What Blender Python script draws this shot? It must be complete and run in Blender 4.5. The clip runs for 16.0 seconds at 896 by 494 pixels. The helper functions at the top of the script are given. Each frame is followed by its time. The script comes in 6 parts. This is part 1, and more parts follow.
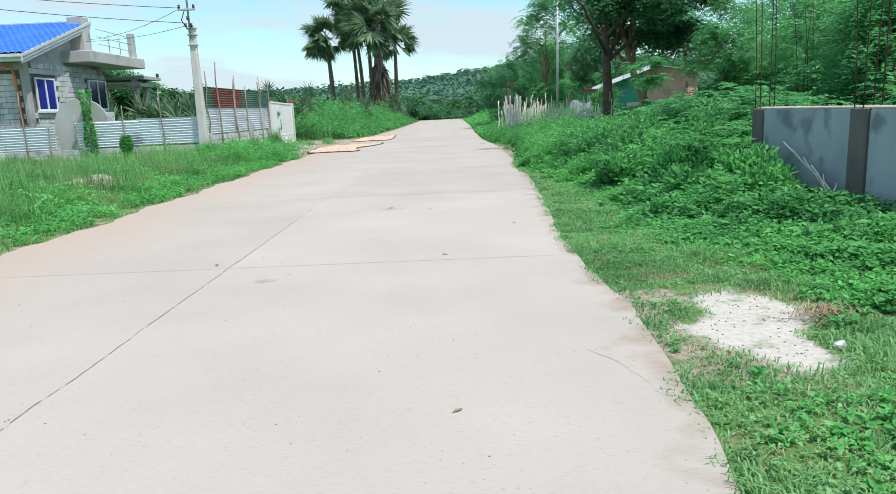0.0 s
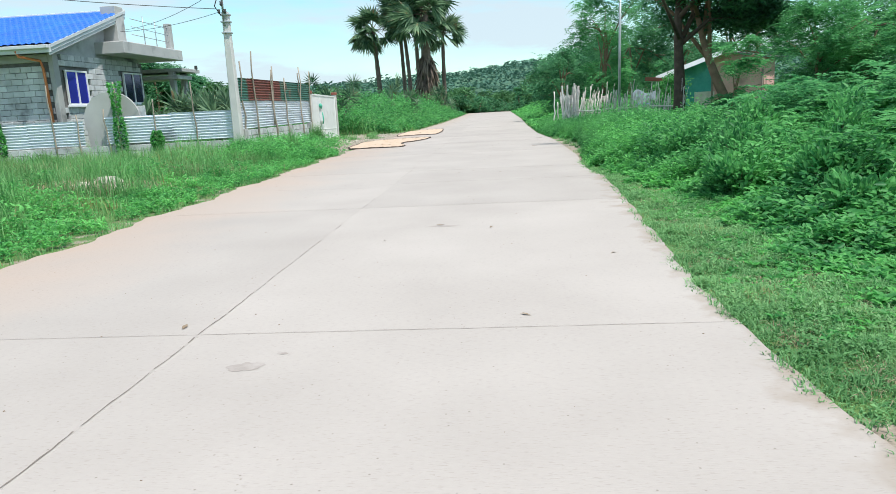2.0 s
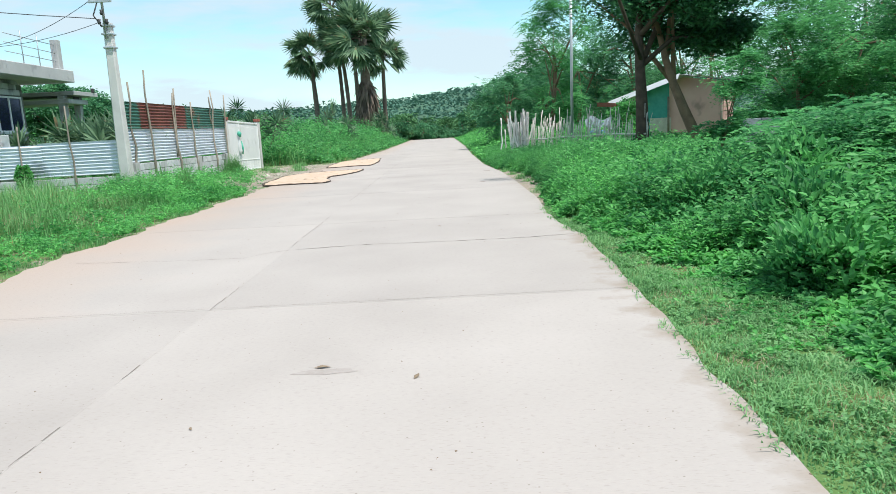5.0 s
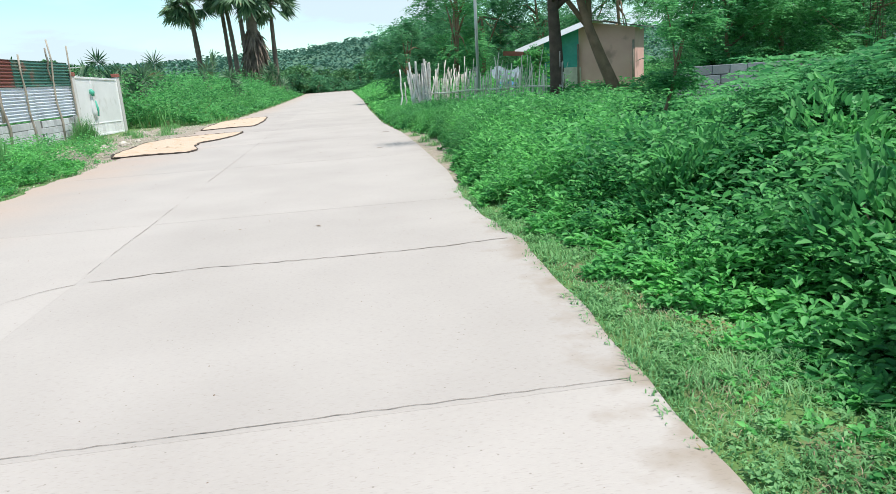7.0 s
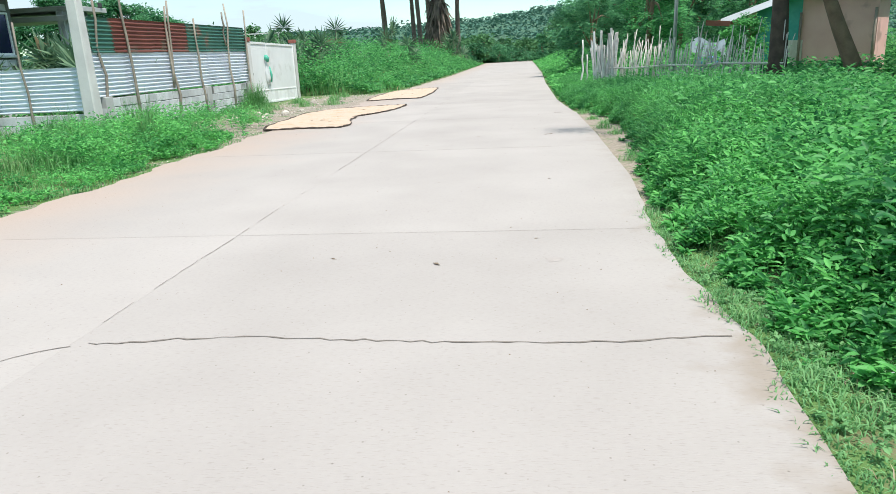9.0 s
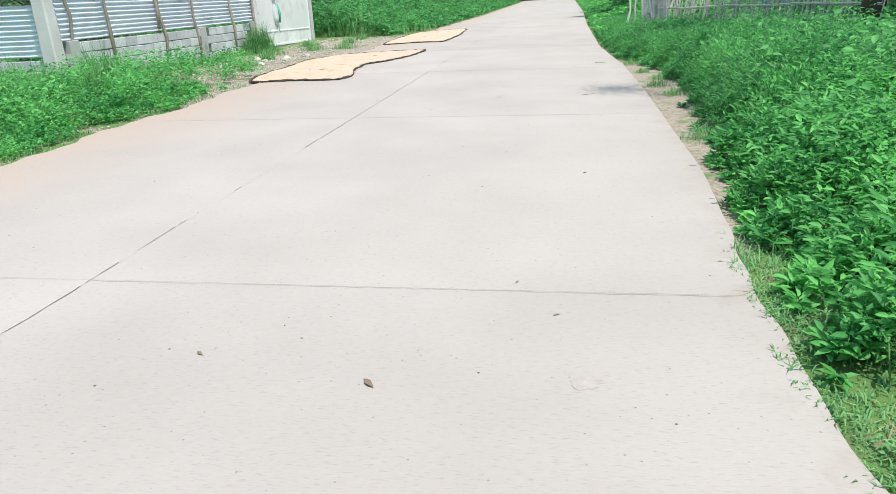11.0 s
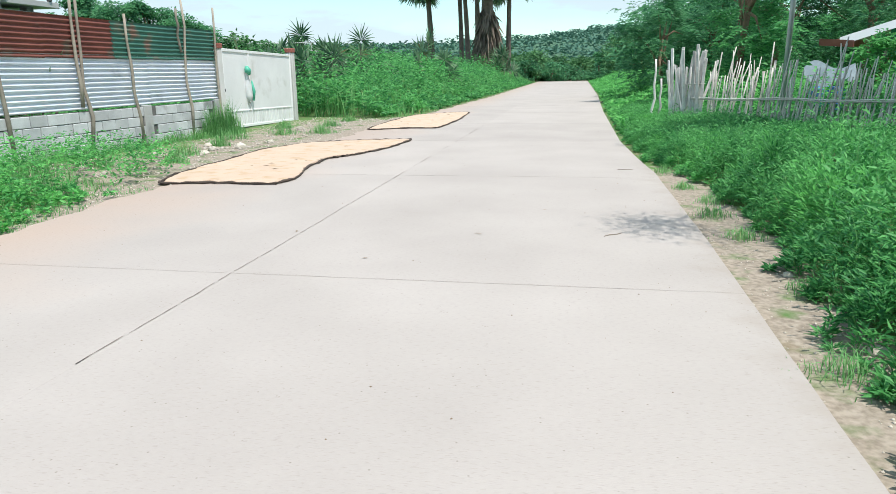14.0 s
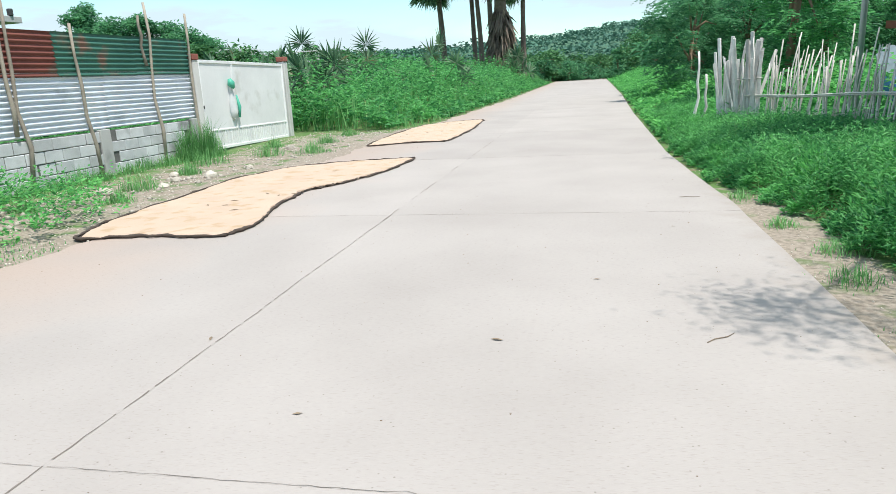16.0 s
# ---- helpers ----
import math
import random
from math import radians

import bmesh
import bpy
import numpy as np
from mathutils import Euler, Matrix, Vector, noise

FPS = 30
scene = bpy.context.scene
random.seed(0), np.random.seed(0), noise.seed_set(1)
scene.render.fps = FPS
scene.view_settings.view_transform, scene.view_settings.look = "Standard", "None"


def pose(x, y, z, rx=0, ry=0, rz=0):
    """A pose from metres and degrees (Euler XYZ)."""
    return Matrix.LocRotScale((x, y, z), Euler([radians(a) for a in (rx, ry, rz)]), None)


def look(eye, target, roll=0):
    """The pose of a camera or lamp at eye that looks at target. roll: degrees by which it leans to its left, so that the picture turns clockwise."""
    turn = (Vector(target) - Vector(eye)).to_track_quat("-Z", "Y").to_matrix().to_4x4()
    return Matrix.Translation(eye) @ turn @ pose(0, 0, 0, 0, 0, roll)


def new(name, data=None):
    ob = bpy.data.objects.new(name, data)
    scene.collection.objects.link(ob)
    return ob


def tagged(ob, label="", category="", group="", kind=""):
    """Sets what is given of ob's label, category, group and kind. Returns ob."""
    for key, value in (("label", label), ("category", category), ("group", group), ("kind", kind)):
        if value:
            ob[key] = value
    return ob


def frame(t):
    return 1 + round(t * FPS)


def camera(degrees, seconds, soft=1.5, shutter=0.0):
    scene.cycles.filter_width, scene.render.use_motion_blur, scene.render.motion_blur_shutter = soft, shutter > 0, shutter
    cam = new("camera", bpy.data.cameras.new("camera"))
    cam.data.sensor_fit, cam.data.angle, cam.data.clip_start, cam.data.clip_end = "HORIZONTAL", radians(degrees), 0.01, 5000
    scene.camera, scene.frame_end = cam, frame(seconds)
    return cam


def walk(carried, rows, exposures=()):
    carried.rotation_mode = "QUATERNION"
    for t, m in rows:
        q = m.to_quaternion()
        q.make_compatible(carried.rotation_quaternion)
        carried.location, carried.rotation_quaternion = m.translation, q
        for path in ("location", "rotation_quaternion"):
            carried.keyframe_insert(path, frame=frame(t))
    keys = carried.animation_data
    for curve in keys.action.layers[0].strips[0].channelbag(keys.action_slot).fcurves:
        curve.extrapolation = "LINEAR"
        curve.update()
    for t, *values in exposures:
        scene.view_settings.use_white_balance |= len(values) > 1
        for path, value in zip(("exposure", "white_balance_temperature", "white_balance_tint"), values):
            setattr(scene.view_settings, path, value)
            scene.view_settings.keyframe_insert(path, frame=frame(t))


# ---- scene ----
cam = camera(66.2, 16.0, soft=0.8)
PATH = [
    (0, (0.226, 1.335, 1.315), (0.202, 3.297, 0.927), -2.5),
    (0.5, (0.211, 1.902, 1.324), (0.265, 3.873, 0.989), -3.3),
    (1, (0.137, 2.449, 1.32), (0.28, 4.422, 1.028), -5.7),
    (1.5, (0.08, 3.027, 1.321), (0.121, 5.001, 1.002), -3.6),
    (2, (-0.009, 3.581, 1.271), (-0.167, 5.534, 0.87), -2.9),
    (2.5, (-0.062, 4.162, 1.292), (-0.329, 6.113, 0.94), -2.1),
    (3, (-0.062, 4.741, 1.299), (-0.407, 6.665, 0.874), -4.0),
    (3.5, (-0.023, 5.383, 1.307), (-0.145, 7.327, 0.856), -4.0),
    (4, (0.006, 5.951, 1.321), (-0.155, 7.9, 0.902), -4.1),
    (4.2, (-0.002, 6.195, 1.301), (-0.04, 8.163, 0.95), -1.8),
    (6.3, (0.28, 8.911, 1.396), (0.322, 10.883, 1.062), -4.2),
    (6.5, (0.282, 9.239, 1.371), (0.448, 11.174, 0.896), -4.3),
    (7, (0.349, 9.796, 1.391), (0.612, 11.718, 0.905), -3.8),
    (7.5, (0.414, 10.412, 1.385), (0.65, 12.33, 0.868), -3.7),
    (8, (0.486, 10.872, 1.403), (0.593, 12.801, 0.886), -4.4),
    (8.5, (0.564, 11.465, 1.419), (0.381, 13.392, 0.916), -2.7),
    (8.7, (0.585, 11.728, 1.415), (0.364, 13.647, 0.899), -2.9),
    (10.8, (0.774, 14.204, 1.414), (0.56, 16.086, 0.772), -1.1),
    (11, (0.717, 14.46, 1.399), (0.393, 16.308, 0.707), -2.6),
    (11.5, (0.716, 14.916, 1.505), (0.461, 16.743, 0.733), -1.4),
    (12, (0.833, 15.726, 1.47), (0.636, 17.616, 0.848), -0.3),
    (12.5, (0.838, 16.322, 1.466), (0.589, 18.257, 1.026), -1.1),
    (13, (0.834, 16.927, 1.478), (0.473, 18.853, 1.076), -1.6),
    (13.5, (0.765, 17.507, 1.494), (0.496, 19.45, 1.107), -0.7),
    (14, (0.701, 18.076, 1.456), (0.343, 19.981, 0.962), -0.9),
    (14.5, (0.617, 18.709, 1.473), (0.435, 20.64, 0.983), -0.7),
    (15, (0.532, 19.306, 1.48), (0.276, 21.219, 0.955), -0.6),
    (15.5, (0.453, 19.939, 1.477), (0.173, 21.859, 0.991), -2.8),
    (16, (0.38, 20.574, 1.47), (-0.037, 22.469, 0.988), -3.2),
]
walk(cam, [(t, look(eye, target, roll)) for t, eye, target, roll in PATH],
     [(0.0, -0.02), (0.5, 0.04), (1.5, 0.04), (3.5, 0.02), (4.0, 0.06), (6.5, 0.06), (7.0, 0.11), (8.5, 0.14), (11.0, 0.12), (12.0, 0.07), (13.5, 0.13), (14.5, 0.07), (16.0, 0.11)])


# ---- light ----
SUN_TO = Vector((0.31, -0.24, 0.92)).normalized()
world = bpy.data.worlds.new("world")
scene.world = world
world.use_nodes = True
wt = world.node_tree
wbg = wt.nodes["Background"]
sky = wt.nodes.new("ShaderNodeTexSky")
sky.sky_type, sky.sun_disc = "NISHITA", False
sky.sun_elevation = math.asin(SUN_TO.z)
sky.sun_rotation = math.atan2(SUN_TO.x, SUN_TO.y)
sky.air_density, sky.dust_density, sky.ozone_density = 1.0, 0.4, 2.0
wco = wt.nodes.new("ShaderNodeTexCoord")
wmap = wt.nodes.new("ShaderNodeMapping")
wmap.inputs["Scale"].default_value = (1.0, 1.0, 4.5)
wnoise = wt.nodes.new("ShaderNodeTexNoise")
wnoise.inputs["Scale"].default_value, wnoise.inputs["Detail"].default_value = 3.0, 7
wnoise.inputs["Roughness"].default_value = 0.55
wramp = wt.nodes.new("ShaderNodeValToRGB")
wramp.color_ramp.elements[0].position, wramp.color_ramp.elements[0].color = 0.42, (0.05, 0.05, 0.05, 1)
wramp.color_ramp.elements[1].position, wramp.color_ramp.elements[1].color = 0.57, (0.92, 0.92, 0.92, 1)
wmix = wt.nodes.new("ShaderNodeMix")
wmix.data_type = "RGBA"
wmix.inputs["B"].default_value = (5.5, 6.6, 7.35, 1)
wt.links.new(wco.outputs["Generated"], wmap.inputs["Vector"])
wt.links.new(wmap.outputs["Vector"], wnoise.inputs["Vector"])
wt.links.new(wnoise.outputs["Fac"], wramp.inputs["Fac"])
wt.links.new(wramp.outputs["Color"], wmix.inputs["Factor"])
wtint = wt.nodes.new("ShaderNodeMix")
wtint.data_type, wtint.blend_type = "RGBA", "MULTIPLY"
wtint.inputs["Factor"].default_value = 1.0
wtint.inputs["B"].default_value = (1.28, 1.64, 1.48, 1)
wt.links.new(sky.outputs["Color"], wtint.inputs["A"])
wt.links.new(wtint.outputs["Result"], wmix.inputs["A"])
wt.links.new(wmix.outputs["Result"], wbg.inputs["Color"])
wbg.inputs["Strength"].default_value = 0.125
sun = new("sun", bpy.data.lights.new("sun", "SUN"))
sun.data.energy, sun.data.angle, sun.data.color = 5.0, radians(0.53), (1.0, 0.965, 0.91)
sun.matrix_world = look((0, 0, 0), -SUN_TO)

# ---- materials ----
rng = np.random.default_rng(7)


def surface(name, a, b, scale=3.0, rough=0.85, bump=0.25, fine=40.0, metal=0.0, spread=0.12, third=None, third_at=0.62, third_scale=1.2):
    """A worn surface: two tones at a large and a fine scale, a third in patches, relief, and a little chance from piece to piece."""
    m = bpy.data.materials.new(name)
    m.use_nodes = True
    n, k = m.node_tree.nodes, m.node_tree.links
    p = n["Principled BSDF"]
    p.inputs["Roughness"].default_value, p.inputs["Metallic"].default_value = rough, metal
    pos = n.new("ShaderNodeNewGeometry")
    big, small = n.new("ShaderNodeTexNoise"), n.new("ShaderNodeTexNoise")
    big.inputs["Scale"].default_value, big.inputs["Detail"].default_value = scale, 6
    small.inputs["Scale"].default_value, small.inputs["Detail"].default_value = fine, 4
    mixf = n.new("ShaderNodeMath")
    mixf.operation = "MULTIPLY_ADD"
    mixf.inputs[1].default_value = 0.45
    half = n.new("ShaderNodeMath")
    half.operation = "MULTIPLY_ADD"
    half.inputs[1].default_value, half.inputs[2].default_value = 1.7, -0.57
    k.new(big.outputs["Fac"], half.inputs[0])
    k.new(small.outputs["Fac"], mixf.inputs[0])
    k.new(half.outputs[0], mixf.inputs[2])
    mixf.use_clamp = True
    mix = n.new("ShaderNodeMix")
    mix.data_type = "RGBA"
    mix.inputs["A"].default_value, mix.inputs["B"].default_value = (*a, 1), (*b, 1)
    for o in (big, small):
        k.new(pos.outputs["Position"], o.inputs["Vector"])
    k.new(mixf.outputs[0], mix.inputs["Factor"])
    last = mix.outputs["Result"]
    if third:
        pat = n.new("ShaderNodeTexNoise")
        pat.inputs["Scale"].default_value, pat.inputs["Detail"].default_value = third_scale, 7
        ramp = n.new("ShaderNodeValToRGB")
        ramp.color_ramp.elements[0].position, ramp.color_ramp.elements[1].position = third_at - 0.06, third_at + 0.06
        mix3 = n.new("ShaderNodeMix")
        mix3.data_type = "RGBA"
        mix3.inputs["B"].default_value = (*third, 1)
        k.new(pos.outputs["Position"], pat.inputs["Vector"])
        k.new(pat.outputs["Fac"], ramp.inputs["Fac"])
        k.new(ramp.outputs["Color"], mix3.inputs["Factor"])
        k.new(last, mix3.inputs["A"])
        last = mix3.outputs["Result"]
    info, hsv, mr = n.new("ShaderNodeObjectInfo"), n.new("ShaderNodeHueSaturation"), n.new("ShaderNodeMapRange")
    mr.inputs["To Min"].default_value, mr.inputs["To Max"].default_value = 1 - spread, 1 + spread
    k.new(info.outputs["Random"], mr.inputs["Value"])
    k.new(mr.outputs["Result"], hsv.inputs["Value"])
    k.new(last, hsv.inputs["Color"])
    k.new(hsv.outputs["Color"], p.inputs["Base Color"])
    if bump:
        bp = n.new("ShaderNodeBump")
        bp.inputs["Strength"].default_value, bp.inputs["Distance"].default_value = bump, 0.01
        k.new(small.outputs["Fac"], bp.inputs["Height"])
        k.new(bp.outputs["Normal"], p.inputs["Normal"])
    return m


def foliage(name, dark, light, through_light=0.35, rough=0.5, dry=None):
    """Leaves: every leaf has its own shade, and some light passes through."""
    m = bpy.data.materials.new(name)
    m.use_nodes = True
    n, k = m.node_tree.nodes, m.node_tree.links
    p, out = n["Principled BSDF"], n["Material Output"]
    p.inputs["Roughness"].default_value = rough
    p.inputs["Specular IOR Level"].default_value = 0.3
    geo = n.new("ShaderNodeNewGeometry")
    noi = n.new("ShaderNodeTexNoise")
    noi.inputs["Scale"].default_value, noi.inputs["Detail"].default_value, noi.inputs["Roughness"].default_value = 1.1, 5, 0.62
    k.new(geo.outputs["Position"], noi.inputs["Vector"])
    add = n.new("ShaderNodeMath")
    add.operation = "MULTIPLY_ADD"
    add.inputs[1].default_value = 0.6
    k.new(geo.outputs["Random Per Island"], add.inputs[0])
    sub = n.new("ShaderNodeMath")
    sub.operation = "MULTIPLY_ADD"
    sub.inputs[1].default_value, sub.inputs[2].default_value = 1.9, -0.76
    k.new(noi.outputs["Fac"], sub.inputs[0])
    k.new(sub.outputs[0], add.inputs[2])
    ramp = n.new("ShaderNodeValToRGB")
    e = ramp.color_ramp.elements
    dark, light = ((0.92 * c[0], c[1], 1.2 * c[2]) for c in (dark, light))
    e[0].position, e[0].color, e[1].position, e[1].color = 0.12, (*dark, 1), 0.85, (*light, 1)
    if dry:
        d = e.new(0.97)
        d.color = (*dry, 1)
    k.new(add.outputs[0], ramp.inputs["Fac"])
    tr, mx = n.new("ShaderNodeBsdfTranslucent"), n.new("ShaderNodeMixShader")
    mx.inputs["Fac"].default_value = through_light
    k.new(ramp.outputs["Color"], p.inputs["Base Color"])
    k.new(ramp.outputs["Color"], tr.inputs["Color"])
    k.new(p.outputs[0], mx.inputs[1])
    k.new(tr.outputs[0], mx.inputs[2])
    k.new(mx.outputs[0], out.inputs["Surface"])
    return m


def road_material():
    m = surface("weathered_concrete", (0.347, 0.309, 0.284), (0.421, 0.378, 0.350), 0.7, 0.9, 0.0, 30, spread=0.035)
    n, k = m.node_tree.nodes, m.node_tree.links
    p = n["Principled BSDF"]
    pos = n.new("ShaderNodeNewGeometry")
    sep = n.new("ShaderNodeSeparateXYZ")
    k.new(pos.outputs["Position"], sep.inputs[0])
    before = p.inputs["Base Color"].links[0].from_socket
    # reddish soil dust carried on to the side next to the village fence
    dust, dn = n.new("ShaderNodeMapRange"), n.new("ShaderNodeTexNoise")
    dn.inputs["Scale"].default_value, dn.inputs["Detail"].default_value = 0.7, 6
    k.new(pos.outputs["Position"], dn.inputs["Vector"])
    shift = n.new("ShaderNodeMath")
    shift.operation = "MULTIPLY_ADD"
    shift.inputs[1].default_value = -2.6
    k.new(dn.outputs["Fac"], shift.inputs[0])
    k.new(sep.outputs["X"], shift.inputs[2])
    dust.inputs["From Min"].default_value, dust.inputs["From Max"].default_value = -4.2, -6.2
    dust.inputs["To Max"].default_value = 0.75
    k.new(shift.outputs[0], dust.inputs["Value"])
    mixd = n.new("ShaderNodeMix")
    mixd.data_type = "RGBA"
    mixd.inputs["B"].default_value = (0.40, 0.295, 0.235, 1)
    k.new(dust.outputs["Result"], mixd.inputs["Factor"])
    k.new(before, mixd.inputs["A"])
    # brown soil washed over the edge under the grass
    soil, sn = n.new("ShaderNodeMapRange"), n.new("ShaderNodeTexNoise")
    sn.inputs["Scale"].default_value, sn.inputs["Detail"].default_value = 3.5, 8
    k.new(pos.outputs["Position"], sn.inputs["Vector"])
    push = n.new("ShaderNodeMath")
    push.operation = "MULTIPLY_ADD"
    push.inputs[1].default_value = 1.1
    k.new(sn.outputs["Fac"], push.inputs[0])
    edge, off = n.new("ShaderNodeMapRange"), n.new("ShaderNodeMath")
    edge.inputs["From Min"].default_value, edge.inputs["From Max"].default_value = 3.0, 20.0
    edge.inputs["To Min"].default_value, edge.inputs["To Max"].default_value = 1.24, 1.82
    k.new(sep.outputs["Y"], edge.inputs["Value"])
    off.operation = "SUBTRACT"
    k.new(sep.outputs["X"], off.inputs[0])
    k.new(edge.outputs["Result"], off.inputs[1])
    k.new(off.outputs[0], push.inputs[2])
    soil.inputs["From Min"].default_value, soil.inputs["From Max"].default_value = 0.36, 0.66
    fade = n.new("ShaderNodeMapRange")
    fade.inputs["From Min"].default_value, fade.inputs["From Max"].default_value = 14.0, 19.0
    fade.inputs["To Min"].default_value, fade.inputs["To Max"].default_value = 0.8, 0.25
    k.new(sep.outputs["Y"], fade.inputs["Value"])
    k.new(fade.outputs["Result"], soil.inputs["To Max"])
    k.new(push.outputs[0], soil.inputs["Value"])
    mixs = n.new("ShaderNodeMix")
    mixs.data_type = "RGBA"
    mixs.inputs["B"].default_value = (0.27, 0.215, 0.165, 1)
    k.new(soil.outputs["Result"], mixs.inputs["Factor"])
    k.new(mixd.outputs["Result"], mixs.inputs["A"])
    # pits and grit
    vor, pit = n.new("ShaderNodeTexVoronoi"), n.new("ShaderNodeValToRGB")
    vor.inputs["Scale"].default_value = 14.0
    k.new(pos.outputs["Position"], vor.inputs["Vector"])
    pit.color_ramp.elements[0].position, pit.color_ramp.elements[0].color = 0.03, (0.62, 0.60, 0.57, 1)
    pit.color_ramp.elements[1].position, pit.color_ramp.elements[1].color = 0.09, (1, 1, 1, 1)
    k.new(vor.outputs["Distance"], pit.inputs["Fac"])
    mul = n.new("ShaderNodeMix")
    mul.data_type, mul.blend_type = "RGBA", "MULTIPLY"
    mul.inputs["Factor"].default_value = 1.0
    k.new(mixs.outputs["Result"], mul.inputs["A"])
    k.new(pit.outputs["Color"], mul.inputs["B"])
    # broom lines across the road
    mp, ln = n.new("ShaderNodeMapping"), n.new("ShaderNodeTexNoise")
    mp.inputs["Scale"].default_value = (26.0, 120.0, 1.0)
    ln.inputs["Scale"].default_value, ln.inputs["Detail"].default_value = 1.0, 6
    k.new(pos.outputs["Position"], mp.inputs["Vector"])
    k.new(mp.outputs["Vector"], ln.inputs["Vector"])
    lr = n.new("ShaderNodeValToRGB")
    lr.color_ramp.elements[0].position, lr.color_ramp.elements[0].color = 0.33, (0.84, 0.83, 0.82, 1)
    lr.color_ramp.elements[1].position, lr.color_ramp.elements[1].color = 0.42, (1, 1, 1, 1)
    k.new(ln.outputs["Fac"], lr.inputs["Fac"])
    mul2 = n.new("ShaderNodeMix")
    mul2.data_type, mul2.blend_type = "RGBA", "MULTIPLY"
    mul2.inputs["Factor"].default_value = 0.8
    k.new(mul.outputs["Result"], mul2.inputs["A"])
    k.new(lr.outputs["Color"], mul2.inputs["B"])
    k.new(mul2.outputs["Result"], p.inputs["Base Color"])
    bp = n.new("ShaderNodeBump")
    bp.inputs["Strength"].default_value, bp.inputs["Distance"].default_value = 0.35, 0.004
    k.new(ln.outputs["Fac"], bp.inputs["Height"])
    k.new(bp.outputs["Normal"], p.inputs["Normal"])
    return m


def ground_material():
    """Soil, grassy or bare by the attribute 'bare'."""
    m = surface("soil_and_turf", (0.06, 0.13, 0.03), (0.115, 0.20, 0.055), 2.2, 0.95, 0.6, 55, spread=0.0, third=(0.20, 0.155, 0.095), third_at=0.62, third_scale=2.4)
    n, k = m.node_tree.nodes, m.node_tree.links
    p = n["Principled BSDF"]
    turf = p.inputs["Base Color"].links[0].from_socket
    at, pos, no, no2 = n.new("ShaderNodeAttribute"), n.new("ShaderNodeNewGeometry"), n.new("ShaderNodeTexNoise"), n.new("ShaderNodeTexNoise")
    at.attribute_name = "bare"
    no.inputs["Scale"].default_value, no.inputs["Detail"].default_value = 3.0, 8
    no2.inputs["Scale"].default_value, no2.inputs["Detail"].default_value = 24.0, 6
    for o in (no, no2):
        k.new(pos.outputs["Position"], o.inputs["Vector"])
    soil = n.new("ShaderNodeValToRGB")
    soil.color_ramp.elements[0].position, soil.color_ramp.elements[0].color = 0.34, (0.215, 0.175, 0.135, 1)
    soil.color_ramp.elements[1].position, soil.color_ramp.elements[1].color = 0.64, (0.345, 0.29, 0.235, 1)
    k.new(no2.outputs["Fac"], soil.inputs["Fac"])
    f, cut = n.new("ShaderNodeMath"), n.new("ShaderNodeMapRange")
    f.operation = "ADD"
    k.new(at.outputs["Fac"], f.inputs[0])
    k.new(no.outputs["Fac"], f.inputs[1])
    cut.inputs["From Min"].default_value, cut.inputs["From Max"].default_value = 0.92, 1.08
    k.new(f.outputs[0], cut.inputs["Value"])
    mx = n.new("ShaderNodeMix")
    mx.data_type = "RGBA"
    k.new(cut.outputs["Result"], mx.inputs["Factor"])
    k.new(turf, mx.inputs["A"])
    k.new(soil.outputs["Color"], mx.inputs["B"])
    at2, lf, lcut, lcol, lmx = n.new("ShaderNodeAttribute"), n.new("ShaderNodeMath"), n.new("ShaderNodeMapRange"), n.new("ShaderNodeValToRGB"), n.new("ShaderNodeMix")
    at2.attribute_name = "lime"
    lf.operation = "ADD"
    lmx.data_type = "RGBA"
    n3 = n.new("ShaderNodeTexNoise")
    n3.inputs["Scale"].default_value, n3.inputs["Detail"].default_value, n3.inputs["Roughness"].default_value = 5.0, 9, 0.65
    k.new(pos.outputs["Position"], n3.inputs["Vector"])
    k.new(at2.outputs["Fac"], lf.inputs[0])
    k.new(n3.outputs["Fac"], lf.inputs[1])
    lcut.inputs["From Min"].default_value, lcut.inputs["From Max"].default_value = 0.93, 1.12
    k.new(lf.outputs[0], lcut.inputs["Value"])
    lcol.color_ramp.elements[0].position, lcol.color_ramp.elements[0].color = 0.30, (0.38, 0.35, 0.32, 1)
    lcol.color_ramp.elements[1].position, lcol.color_ramp.elements[1].color = 0.60, (0.47, 0.44, 0.41, 1)
    k.new(no2.outputs["Fac"], lcol.inputs["Fac"])
    k.new(lcut.outputs["Result"], lmx.inputs["Factor"])
    k.new(mx.outputs["Result"], lmx.inputs["A"])
    k.new(lcol.outputs["Color"], lmx.inputs["B"])
    k.new(lmx.outputs["Result"], p.inputs["Base Color"])
    return m


def glass_material(name, tint):
    m = bpy.data.materials.new(name)
    m.use_nodes = True
    p = m.node_tree.nodes["Principled BSDF"]
    p.inputs["Base Color"].default_value = (*tint, 1)
    p.inputs["Roughness"].default_value, p.inputs["Metallic"].default_value = 0.08, 0.55
    return m


